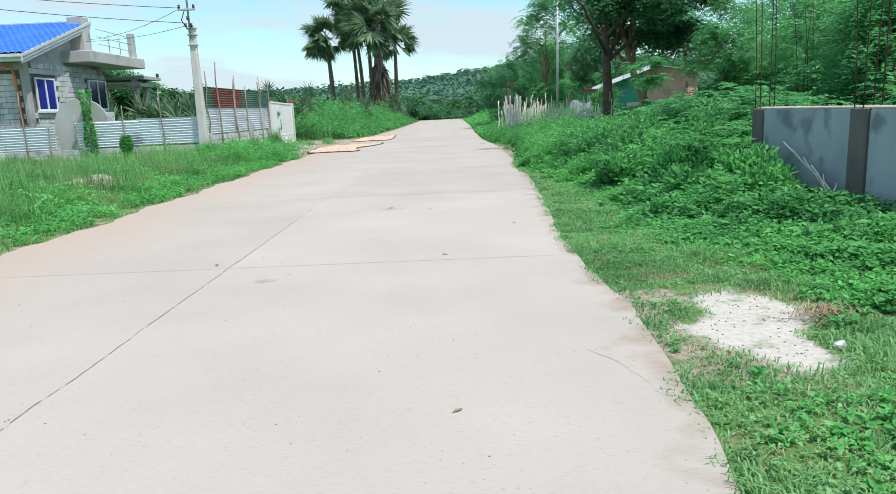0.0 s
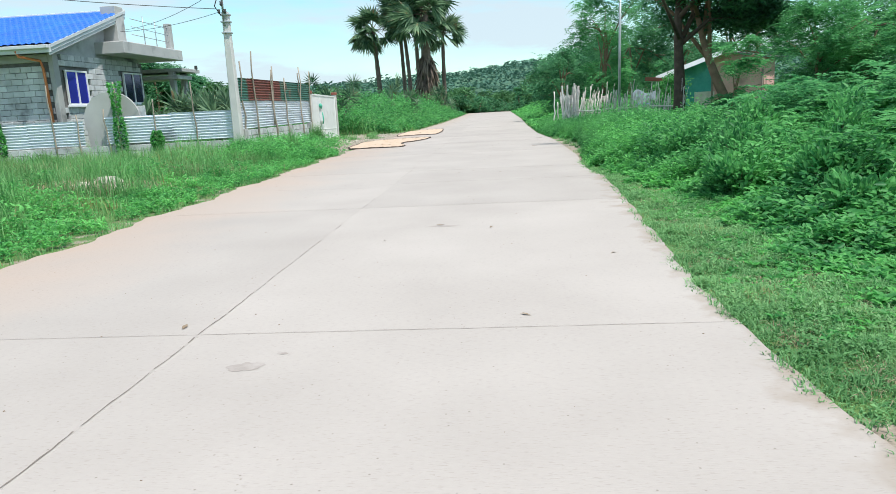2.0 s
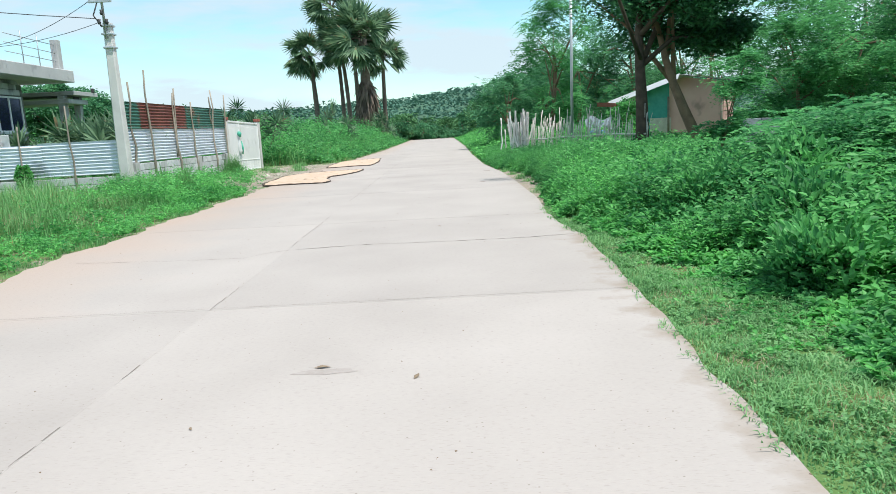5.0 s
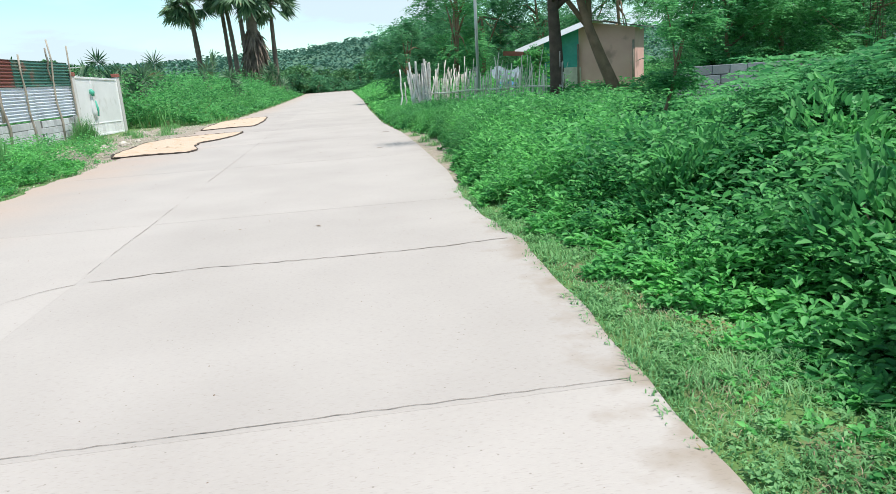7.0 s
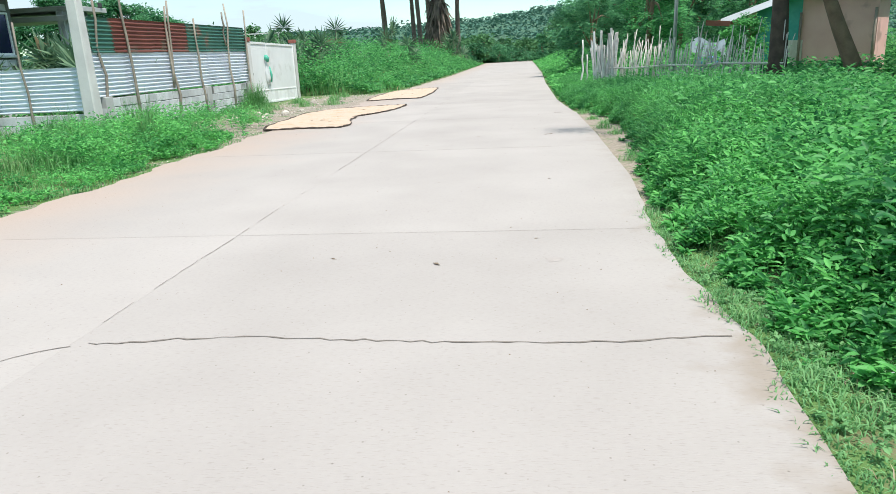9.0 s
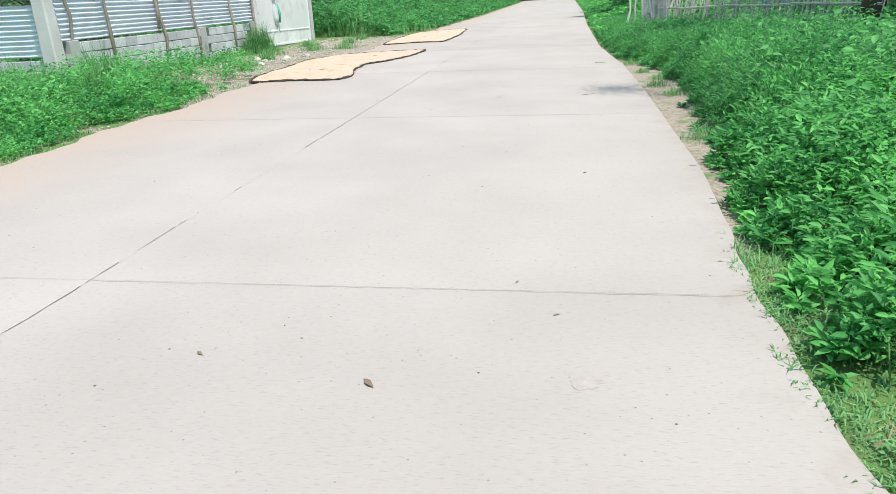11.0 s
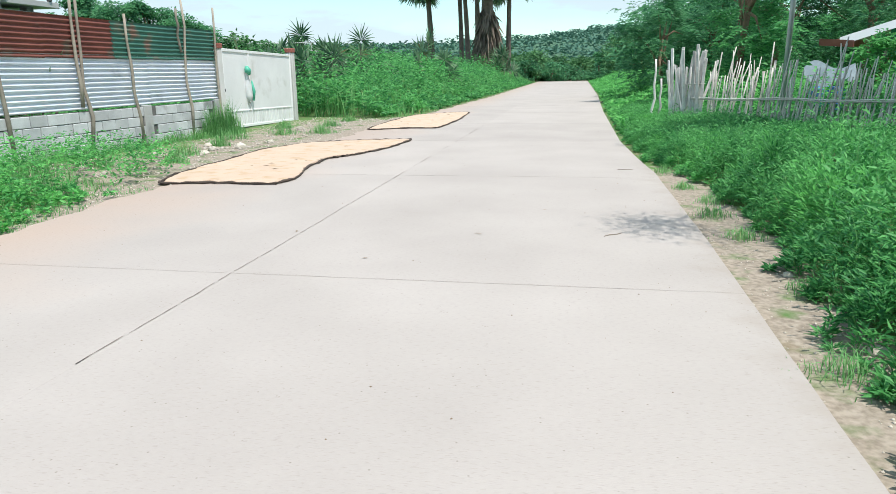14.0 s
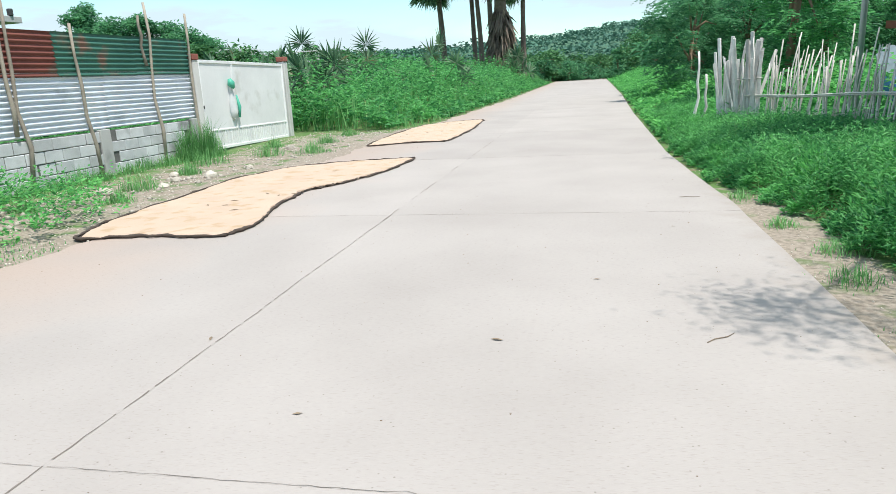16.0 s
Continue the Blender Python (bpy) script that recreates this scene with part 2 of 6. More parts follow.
M_ROAD, M_GROUND = road_material(), ground_material()
M_CRACK = surface("dark_crack", (0.13, 0.108, 0.09), (0.25, 0.215, 0.185), 8)
M_BLOCK = surface("grey_concrete_block", (0.40, 0.41, 0.42), (0.64, 0.65, 0.66), 2.5, 0.95, 0.6, 60, spread=0.13, third=(0.25, 0.25, 0.25), third_at=0.66)
M_MORTAR = surface("mortar", (0.10, 0.098, 0.095), (0.18, 0.176, 0.17), 5, 0.95, 0.5)
M_PLASTER = surface("grey_cement_plaster", (0.34, 0.34, 0.34), (0.47, 0.465, 0.455), 1.3, 0.95, 0.25, 50, third=(0.24, 0.24, 0.24), third_at=0.66)
# grey plaster with the blue of its shaded face put into the colour
M_WALL_BLUE = surface("shade_blue_grey_plaster", (0.22, 0.29, 0.35), (0.35, 0.42, 0.49), 1.4, 0.9, 0.25, 45, third=(0.15, 0.19, 0.23), third_at=0.6, third_scale=2.4)
M_COLUMN = surface("bare_dark_concrete", (0.085, 0.08, 0.08), (0.15, 0.14, 0.135), 2, 0.95, 0.5, 40)
M_DARKBLOCK = surface("dark_concrete_block", (0.14, 0.16, 0.185), (0.27, 0.29, 0.32), 2.0, 0.95, 0.5, 40, spread=0.2)
M_ZINC = surface("bright_zinc_sheet", (0.62, 0.66, 0.74), (0.80, 0.84, 0.90), 1.1, 0.45, 0.05, 20, 0.12, spread=0.05, third=(0.40, 0.42, 0.47), third_at=0.70)
M_GREEN = surface("faded_green_paint", (0.022, 0.10, 0.08), (0.06, 0.19, 0.14), 1.5, 0.6, 0.1, 25, 0.0, third=(0.20, 0.12, 0.09), third_at=0.64, third_scale=1.5)
M_RED = surface("rusty_red_paint", (0.12, 0.035, 0.03), (0.22, 0.07, 0.05), 1.5, 0.7, 0.15, 25, third=(0.10, 0.12, 0.09), third_at=0.66)
M_WHITE = surface("white_gate_paint", (0.70, 0.70, 0.70), (0.82, 0.82, 0.82), 1.5, 0.6, 0.1, 20, third=(0.58, 0.57, 0.54), third_at=0.68)
M_POST = surface("light_concrete", (0.46, 0.45, 0.44), (0.62, 0.61, 0.59), 2.0, 0.95, 0.3, 40)
M_ROOF = surface("blue_roof_paint", (0.008, 0.085, 0.50), (0.018, 0.15, 0.68), 1.2, 0.55, 0.05, 20)
M_FASCIA = surface("pale_fascia", (0.50, 0.53, 0.56), (0.66, 0.68, 0.70), 2, 0.6, 0.1)
M_ORANGE = surface("orange_pipe", (0.62, 0.17, 0.06), (0.74, 0.26, 0.11), 3, 0.5, 0.05)
M_FRAME = surface("white_window_frame", (0.72, 0.72, 0.72), (0.8, 0.8, 0.8), 3, 0.5, 0.05)
M_GLASS = glass_material("blue_tinted_glass", (0.05, 0.06, 0.55))
M_DARKGLASS = glass_material("dark_tinted_glass", (0.03, 0.03, 0.10))
M_WIRE = surface("black_cable", (0.03, 0.03, 0.035), (0.06, 0.06, 0.06), 5, 0.6, 0)
M_STEEL = surface("galvanised_steel", (0.36, 0.40, 0.43), (0.50, 0.53, 0.55), 3, 0.5, 0.05, 30, 0.5)
M_REBAR = surface("rusted_rebar", (0.025, 0.02, 0.02), (0.06, 0.04, 0.035), 12, 0.9, 0.3)
M_STAKE = surface("grey_bamboo_stake", (0.22, 0.19, 0.155), (0.38, 0.33, 0.27), 6, 0.9, 0.4, spread=0.25)
M_BAMBOO = surface("weathered_bamboo", (0.46, 0.43, 0.385), (0.72, 0.69, 0.64), 5, 0.8, 0.3, spread=0.28)
M_SLAT = surface("grey_wood_slab", (0.36, 0.34, 0.33), (0.76, 0.73, 0.71), 4, 0.9, 0.4, spread=0.30)
M_BARK = surface("dark_bark", (0.045, 0.032, 0.025), (0.11, 0.08, 0.06), 5, 0.95, 0.8, 30)
M_BARK2 = surface("brown_bark", (0.16, 0.105, 0.07), (0.28, 0.19, 0.13), 5, 0.95, 0.8, 30)
M_PALMBARK = surface("palm_bark", (0.12, 0.09, 0.075), (0.22, 0.17, 0.14), 3, 0.95, 0.8, 14)
M_SKIRT = foliage("dead_palm_leaf", (0.13, 0.09, 0.06), (0.33, 0.24, 0.16), 0.15, 0.8)
M_NET = surface("dark_brown_net", (0.045, 0.032, 0.026), (0.10, 0.075, 0.06), 9, 0.9, 0.5)
M_GRAIN = surface("drying_rice_grain", (0.50, 0.37, 0.275), (0.59, 0.445, 0.34), 1.8, 0.9, 0.8, 130, spread=0.02, third=(0.47, 0.33, 0.21), third_at=0.60, third_scale=4)
M_TARP = surface("teal_tarpaulin", (0.03, 0.30, 0.28), (0.09, 0.50, 0.45), 2.0, 0.5, 0.3, 8)
M_PINK = surface("faded_pink_plaster", (0.64, 0.36, 0.33), (0.75, 0.47, 0.43), 1.6, 0.9, 0.3, third=(0.42, 0.26, 0.23), third_at=0.64)
M_TIN = surface("old_tin_roof", (0.50, 0.52, 0.54), (0.68, 0.69, 0.70), 1.2, 0.5, 0.1, 20, 0.3)
M_RUSTEDGE = surface("rust_red_edge", (0.24, 0.07, 0.05), (0.34, 0.12, 0.09), 4, 0.8, 0.2)
M_BLUETUB = surface("blue_plastic", (0.07, 0.20, 0.52), (0.12, 0.28, 0.62), 3, 0.4, 0.05)
M_SACK = surface("pale_plastic_sack", (0.55, 0.57, 0.58), (0.74, 0.75, 0.76), 5, 0.5, 0.5, 18)
M_COVER = surface("grey_blue_sacking", (0.26, 0.31, 0.36), (0.46, 0.52, 0.57), 5, 0.5, 0.5, 18)
M_BAGGREEN = surface("green_print_plastic", (0.05, 0.36, 0.24), (0.10, 0.46, 0.33), 6, 0.5, 0.3)
M_STONE = surface("pale_limestone", (0.36, 0.32, 0.27), (0.56, 0.51, 0.44), 6, 0.95, 0.6, 60, spread=0.2)
M_GRAVEL = surface("white_crushed_lime", (0.30, 0.275, 0.245), (0.46, 0.43, 0.40), 7, 0.95, 0.9, 70, third=(0.22, 0.19, 0.15), third_at=0.57, third_scale=5)
M_PATCH = surface("grey_mortar_stain", (0.29, 0.25, 0.225), (0.40, 0.355, 0.33), 14, 0.95, 0.5)
M_DRY = foliage("dry_straw", (0.30, 0.21, 0.11), (0.55, 0.42, 0.25), 0.2, 0.8)
M_LEAFLITTER = surface("dry_leaf", (0.16, 0.11, 0.07), (0.28, 0.21, 0.14), 12, 0.9, 0.2)
M_TWIG = surface("twig", (0.13, 0.10, 0.07), (0.22, 0.17, 0.12), 10, 0.9, 0.2)
L_GRASS = foliage("grass_blade", (0.085, 0.25, 0.06), (0.28, 0.54, 0.17), 0.4, 0.55, dry=(0.34, 0.29, 0.12))
L_WEED = foliage("weed_leaf", (0.048, 0.235, 0.055), (0.23, 0.63, 0.145), 0.48)
L_SHRUB = foliage("shrub_leaf", (0.036, 0.185, 0.05), (0.19, 0.53, 0.135), 0.48)
L_TREE = foliage("tree_leaf", (0.045, 0.165, 0.07), (0.16, 0.40, 0.15), 0.5)
L_FEATHER = foliage("feathery_leaf", (0.05, 0.22, 0.068), (0.19, 0.51, 0.155), 0.52)
L_VERGE = foliage("trodden_grass", (0.115, 0.28, 0.08), (0.32, 0.56, 0.20), 0.44, 0.6, dry=(0.36, 0.30, 0.15))
L_PALE = foliage("pale_long_grass", (0.10, 0.22, 0.05), (0.28, 0.44, 0.15), 0.4, 0.6, dry=(0.42, 0.36, 0.20))
# pale bluish green: the distance haze over the hill is mixed into this colour
L_HILL = foliage("hazed_hill_foliage", (0.055, 0.13, 0.085), (0.10, 0.21, 0.125), 0.2, 0.8)
L_DARK = foliage("dark_tree_leaf", (0.022, 0.095, 0.042), (0.095, 0.27, 0.095), 0.4)
L_FAR = foliage("far_foliage", (0.045, 0.13, 0.045), (0.12, 0.27, 0.085), 0.3, 0.7)
L_PALM = foliage("palm_leaf", (0.06, 0.13, 0.06), (0.27, 0.39, 0.19), 0.35, 0.45, dry=(0.26, 0.20, 0.11))
M_HILL = surface("wooded_hill", (0.055, 0.13, 0.08), (0.09, 0.19, 0.115), 0.05, 0.95, 0.0, 0.4, spread=0.0)


# ---- building blocks ----
def group(name, label, category, at=(0, 0, 0), kind="", series=""):
    ob = new(name)
    ob.location = at
    return tagged(ob, label, category, series, kind)


def sm(a, b, x):
    t = np.clip((np.asarray(x, float) - a) / (b - a), 0, 1)
    return t * t * (3 - 2 * t)


def mesh(name, verts, faces, material, smooth=False):
    me = bpy.data.meshes.new(name)
    me.from_pydata([tuple(map(float, v)) for v in verts], [], faces)
    me.materials.append(material)
    if smooth:
        me.polygons.foreach_set("use_smooth", [True] * len(me.polygons))
    me.update()
    return me


def tri_mesh(name, verts, tris, material):
    """A large mesh of triangles from arrays."""
    me = bpy.data.meshes.new(name)
    me.vertices.add(len(verts))
    me.vertices.foreach_set("co", np.asarray(verts, np.float32).ravel())
    me.loops.add(tris.size)
    me.loops.foreach_set("vertex_index", tris.astype(np.int32).ravel())
    me.polygons.add(len(tris))
    me.polygons.foreach_set("loop_start", np.arange(0, tris.size, 3, dtype=np.int32))
    me.materials.append(material)
    me.update()
    me.validate()
    return me


def part(name, me, parent=None, label="", at=None):
    ob = new(name, me)
    if parent is not None:
        ob.parent = parent
        base = parent.location if parent.parent is None else parent.parent.location + parent.location
        ob.location = Vector(at if at is not None else (0, 0, 0)) - base
    elif at is not None:
        ob.location = at
    return tagged(ob, label)


class Geo:
    """Vertices and faces of one part."""

    def __init__(self):
        self.v, self.f = [], []

    def add(self, verts, faces):
        n = len(self.v)
        self.v += [tuple(v) for v in verts]
        self.f += [tuple(n + i for i in f) for f in faces]
        return self

    def box(self, a, b, bev=0.0, m=None):
        bm = bmesh.new()
        bmesh.ops.create_cube(bm, size=1)
        for v in bm.verts:
            v.co = Vector([(a[i] + b[i]) / 2 + v.co[i] * (b[i] - a[i]) for i in range(3)])
        if bev:
            bmesh.ops.bevel(bm, geom=bm.edges[:], offset=bev, segments=1, affect="EDGES", profile=0.5)
        if m is not None:
            bm.transform(m)
        bm.verts.index_update()
        self.add([v.co[:] for v in bm.verts], [[v.index for v in f.verts] for f in bm.faces])
        bm.free()
        return self

    def tube(self, pts, radii, sides=8):
        pts = [Vector(p) for p in pts]
        rings = []
        for i, p in enumerate(pts):
            d = (pts[min(i + 1, len(pts) - 1)] - pts[max(i - 1, 0)]).normalized()
            u = d.cross(Vector((0.31, 0.94, 0.1)) if abs(d.y) < 0.9 else Vector((1, 0, 0))).normalized()
            w = d.cross(u)
            rings += [p + (u * math.cos(2 * math.pi * k / sides) + w * math.sin(2 * math.pi * k / sides)) * radii[i] for k in range(sides)]
        f = []
        for i in range(len(pts) - 1):
            f += [(i * sides + k, i * sides + (k + 1) % sides, (i + 1) * sides + (k + 1) % sides, (i + 1) * sides + k) for k in range(sides)]
        f += [tuple(range(sides))[::-1], tuple((len(pts) - 1) * sides + k for k in range(sides))]
        return self.add(rings, f)

    def done(self, name, material, smooth=False):
        return mesh(name, self.v, self.f, material, smooth)


def unit(v):
    return v / np.maximum(np.linalg.norm(v, axis=-1, keepdims=True), 1e-9)


def leaf_arrays(p, d, length, width, fold=0.12):
    """Folded, pointed leaves: two triangles each."""
    n = len(p)
    d = unit(d)
    up = unit(np.stack([rng.normal(0, 0.5, n), rng.normal(0, 0.5, n), np.ones(n)], 1))
    s = unit(np.cross(d, up))
    nn = np.cross(s, d)
    L, W = np.reshape(length, (-1, 1)), np.reshape(width, (-1, 1))
    mid = p + d * L * 0.45 + nn * W * fold * 2
    v = np.stack([p, mid + s * W / 2, p + d * L - nn * L * 0.10, mid - s * W / 2], 1).reshape(-1, 3)
    b = np.arange(n)[:, None] * 4
    t = np.concatenate([b + [0, 1, 2], b + [0, 2, 3]], 1).reshape(-1, 3)
    return v, t


def round_leaf_arrays(p, d, length, width, fold=0.12):
    """Folded leaves with a rounded outline: four triangles each."""
    n = len(p)
    d = unit(d)
    up = unit(np.stack([rng.normal(0, 0.5, n), rng.normal(0, 0.5, n), np.ones(n)], 1))
    s = unit(np.cross(d, up))
    nn = np.cross(s, d)
    L, W = np.reshape(length, (-1, 1)), np.reshape(width, (-1, 1))
    low, high = p + d * L * 0.30 + nn * W * fold * 2, p + d * L * 0.68 + nn * (W * fold * 1.6 - L * 0.03)
    v = np.stack([p, low + s * W * 0.46, high + s * W * 0.40, p + d * L - nn * L * 0.12, high - s * W * 0.40, low - s * W * 0.46], 1).reshape(-1, 3)
    b = np.arange(n)[:, None] * 6
    t = np.concatenate([b + [0, 1, 2], b + [0, 2, 3], b + [0, 3, 4], b + [0, 4, 5]], 1).reshape(-1, 3)
    return v, t


def blade_arrays(p, height, width, lean=0.45):
    """Bent grass blades: three triangles each."""
    n = len(p)
    az = rng.uniform(0, 2 * np.pi, n)
    o = np.stack([np.cos(az), np.sin(az), np.zeros(n)], 1)
    s = np.stack([-np.sin(az), np.cos(az), np.zeros(n)], 1)
    k = rng.uniform(0.1, 1.0, n)[:, None] * lean
    H, W = np.reshape(height, (-1, 1)), np.reshape(width, (-1, 1))
    z = np.array([0, 0, 1.0])
    m = p + z * H * 0.6 + o * H * k * 0.35
    tip = p + z * H * (1.0 - 0.35 * k) + o * H * k * 1.1
    v = np.stack([p - s * W / 2, p + s * W / 2, m + s * W * 0.4, m - s * W * 0.4, tip], 1).reshape(-1, 3)
    b = np.arange(n)[:, None] * 5
    t = np.concatenate([b + [0, 1, 2], b + [0, 2, 3], b + [3, 2, 4]], 1).reshape(-1, 3)
    return v, t


def joined(*arrays):
    v, t, n = [], [], 0
    for a, b in arrays:
        v.append(a)
        t.append(b + n)
        n += len(a)
    return np.concatenate(v), np.concatenate(t)


def weeds_arrays(xy, height, leaves, length, width, upward=0.35, shape=leaf_arrays):
    """Upright leafy weeds on the ground at xy."""
    n = len(xy)
    base = np.column_stack([xy, ground_z(xy[:, 0], xy[:, 1])])
    t = rng.uniform(0.15, 1.0, (n, leaves)) ** 0.8
    az = rng.uniform(0, 2 * np.pi, (n, leaves))
    lean = np.clip(rng.normal(0, 0.18, (n, 1, 2)), -0.3, 0.3)
    h = np.reshape(height, (-1, 1))
    out = rng.uniform(0.0, 0.30, (n, leaves)) * h * (0.35 + t)
    p = np.empty((n, leaves, 3))
    p[..., 0] = base[:, None, 0] + lean[..., 0] * h * t + np.cos(az) * out * 0.8
    p[..., 1] = base[:, None, 1] + lean[..., 1] * h * t + np.sin(az) * out
    p[..., 2] = base[:, None, 2] + h * t
    d = np.stack([np.cos(az), np.sin(az), rng.normal(upward, 0.35, az.shape)], -1)
    sz = rng.uniform(0.6, 1.25, (n, leaves))
    return shape(p.reshape(-1, 3), d.reshape(-1, 3), (sz * length).ravel(), (sz * width).ravel())


def frond_arrays(p, d, length, pairs=7, leaf=0.28, width=0.32):
    """Feathery fronds: pairs of leaflets along a drooping rib."""
    n = len(p)
    d = unit(d)
    up = np.array([0, 0, 1.0])
    s = unit(np.cross(d, up) + 1e-6)
    t = np.linspace(0.12, 1.0, pairs)
    L = np.reshape(length, (-1, 1, 1))
    c = p[:, None, :] + d[:, None, :] * (t[None, :, None] * L) - up * (t[None, :, None] ** 2 * L * 0.35)
    c = np.repeat(c[:, :, None, :], 2, 2)
    side = np.array([1.0, -1.0])[None, None, :, None]
    q = s[:, None, None, :] * side + d[:, None, None, :] * 0.55 + rng.normal(0, 0.12, c.shape)
    ll = np.broadcast_to(L[..., None] * leaf * (1.15 - 0.6 * t[None, :, None, None]), c.shape[:3] + (1,))
    return leaf_arrays(c.reshape(-1, 3), q.reshape(-1, 3), ll.reshape(-1), ll.reshape(-1) * width)


def scatter(x0, x1, y0, y1, count):
    return np.column_stack([rng.uniform(x0, x1, count), rng.uniform(y0, y1, count)])


def lumps(x, y, s=1.0, seed=0.0):
    """A smooth random field, about 0 to 1."""
    return 0.5 + 0.25 * (np.sin(1.7 * s * x + 1.3 * s * y + seed) + np.sin(2.9 * s * y - 1.1 * s * x + 2 * seed + 1.7)
                         + 0.6 * np.sin(4.3 * s * x + 0.7 + seed) * np.sin(3.7 * s * y + 2.1))


# ---- ground and road ----
RIGHT = (np.array([-14, 3, 4.4, 5.2, 6.2, 7.4, 8.3, 10, 12.5, 14.3, 15.35, 16.2, 17, 18, 20, 24, 28.3, 30, 33, 44, 60, 120.0]), np.array([1.05, 1.11, 1.26, 1.36, 1.34, 1.31, 1.29, 1.42, 1.60, 1.66, 1.72, 1.67, 1.62, 1.67, 1.81, 1.85, 1.83, 1.72, 1.60, 1.62, 1.85, 1.97]))
LEFT = (np.array([-14, 8, 20, 25, 40, 60, 120.0]), np.array([-4.55, -4.6, -4.75, -4.8, -4.7, -4.3, -4.6]))


def right_edge(y):
    y = np.asarray(y, float)
    wob = 0.018 * np.sin(2.3 * y + 2 * np.sin(1.1 * y)) + 0.016 * np.sin(7.3 * y + 3 * np.sin(0.7 * y)) * np.sin(1.3 * y)
    return np.interp(y, *RIGHT) + wob * (1 - 0.85 * sm(17, 20, y))


def left_edge(y):
    y = np.asarray(y, float)
    return np.interp(y, *LEFT) + 0.07 * np.sin(1.9 * y) + 0.04 * np.sin(5.3 * y + 2) + 0.02 * np.sin(13 * y)


def ground_z(x, y):
    x, y = np.asarray(x, float), np.asarray(y, float)
    r, l = x - np.interp(y, *RIGHT), np.interp(y, *LEFT) - x
    z = np.where(r > 0, -0.012 - 0.06 * sm(17, 20, y) * (1 - sm(0.8, 1.6, r)) + (0.10 + 0.12 * sm(14, 30, y)) * sm(0.6, 4.5, r),
                 -0.015 + 0.10 * sm(0.2, 3.0, l) * (1 - sm(26, 30, y)) + 0.55 * sm(0.8, 5, l) * sm(42, 60, y))
    z = z + 0.02 * np.sin(2.3 * x + 1.1 * y) * np.sin(1.9 * y) * sm(0.15, 0.8, np.maximum(r, l))
    inside = (r < -0.12) & (l < -0.12) & (y < 113) & (y > -15)
    return np.where(inside, -0.16, z)


def bare(x, y):
    """How bare of grass the soil is."""
    r, l = x - np.interp(y, *RIGHT), np.interp(y, *LEFT) - x
    b = 0.62 * sm(17.8, 19.0, y) * (1 - sm(0.5, 1.1, r)) * (1 - 0.75 * sm(28.8, 30.2, y)) * (r > -0.3)
    b = b + 0.58 * sm(23.5, 26.5, y) * (1 - sm(39, 43, y)) * (l > -0.3) * (1 - 0.4 * sm(2.2, 3.8, l))
    b = b + 0.42 * (l > -0.3) * (1 - sm(0.25, 0.7, l)) + 0.3 * (r > -0.3) * (1 - sm(0.05, 0.3, r)) * (y < 19)
    b = b + 0.62 * np.exp(-((x - 1.76) / 0.32) ** 2 - ((y - 4.5) / 0.24) ** 2) + 0.62 * np.exp(-((x - 1.45) / 0.5) ** 2 - ((y - 5.9) / 0.28) ** 2) + 0.5 * np.exp(-((x - 1.62) / 0.42) ** 2 - ((y - 5.2) / 0.75) ** 2)
    return np.where((r < -0.1) & (l < -0.1), 0.8, np.clip(b, 0, 0.85))


def lime(x, y):
    """Where white crushed limestone lies."""
    u, w = (x - 1.98) + 0.10 * np.sin(4.1 * y) + 0.06 * np.sin(9 * y + 3 * x), y - 5.30 + 0.07 * np.sin(7 * x)
    return np.clip(0.86 - 0.40 * ((u / 0.36) ** 2 + (w / 0.80) ** 2), 0, 0.68)


def make_ground():
    def axis(lo, hi, step, far):
        near = np.arange(lo, hi + 1e-6, step)
        grow = np.cumsum(step * 1.22 ** np.arange(1, 60))
        grow = grow[grow < far]
        return np.concatenate([lo - grow[::-1], near, hi + grow])
    xs, ys = axis(-10, 8, 0.12, 1800), axis(-4, 44, 0.16, 2200)
    gx, gy = np.meshgrid(xs, ys)
    z = ground_z(gx, gy)
    v = np.column_stack([gx.ravel(), gy.ravel(), z.ravel()])
    i = (np.arange(len(ys) - 1)[:, None] * len(xs) + np.arange(len(xs) - 1)).ravel()
    t = np.concatenate([np.stack([i, i + 1, i + len(xs) + 1], 1), np.stack([i, i + len(xs) + 1, i + len(xs)], 1)])
    me = tri_mesh("ground", v, t, M_GROUND)
    at = me.attributes.new("bare", "FLOAT", "POINT")
    at.data.foreach_set("value", bare(gx, gy).astype(np.float32).ravel())
    at = me.attributes.new("lime", "FLOAT", "POINT")
    at.data.foreach_set("value", lime(gx, gy).astype(np.float32).ravel())
    me.polygons.foreach_set("use_smooth", [True] * len(me.polygons))
    tagged(new("ground", me), "uneven verge of soil and turf beside a concrete road", "ground", kind="structure")


make_ground()
JOINTS = [7.4 + 5.1 * k for k in range(-4, 22)]
road = group("road", "pale weathered concrete road of jointed slabs", "road", kind="structure")


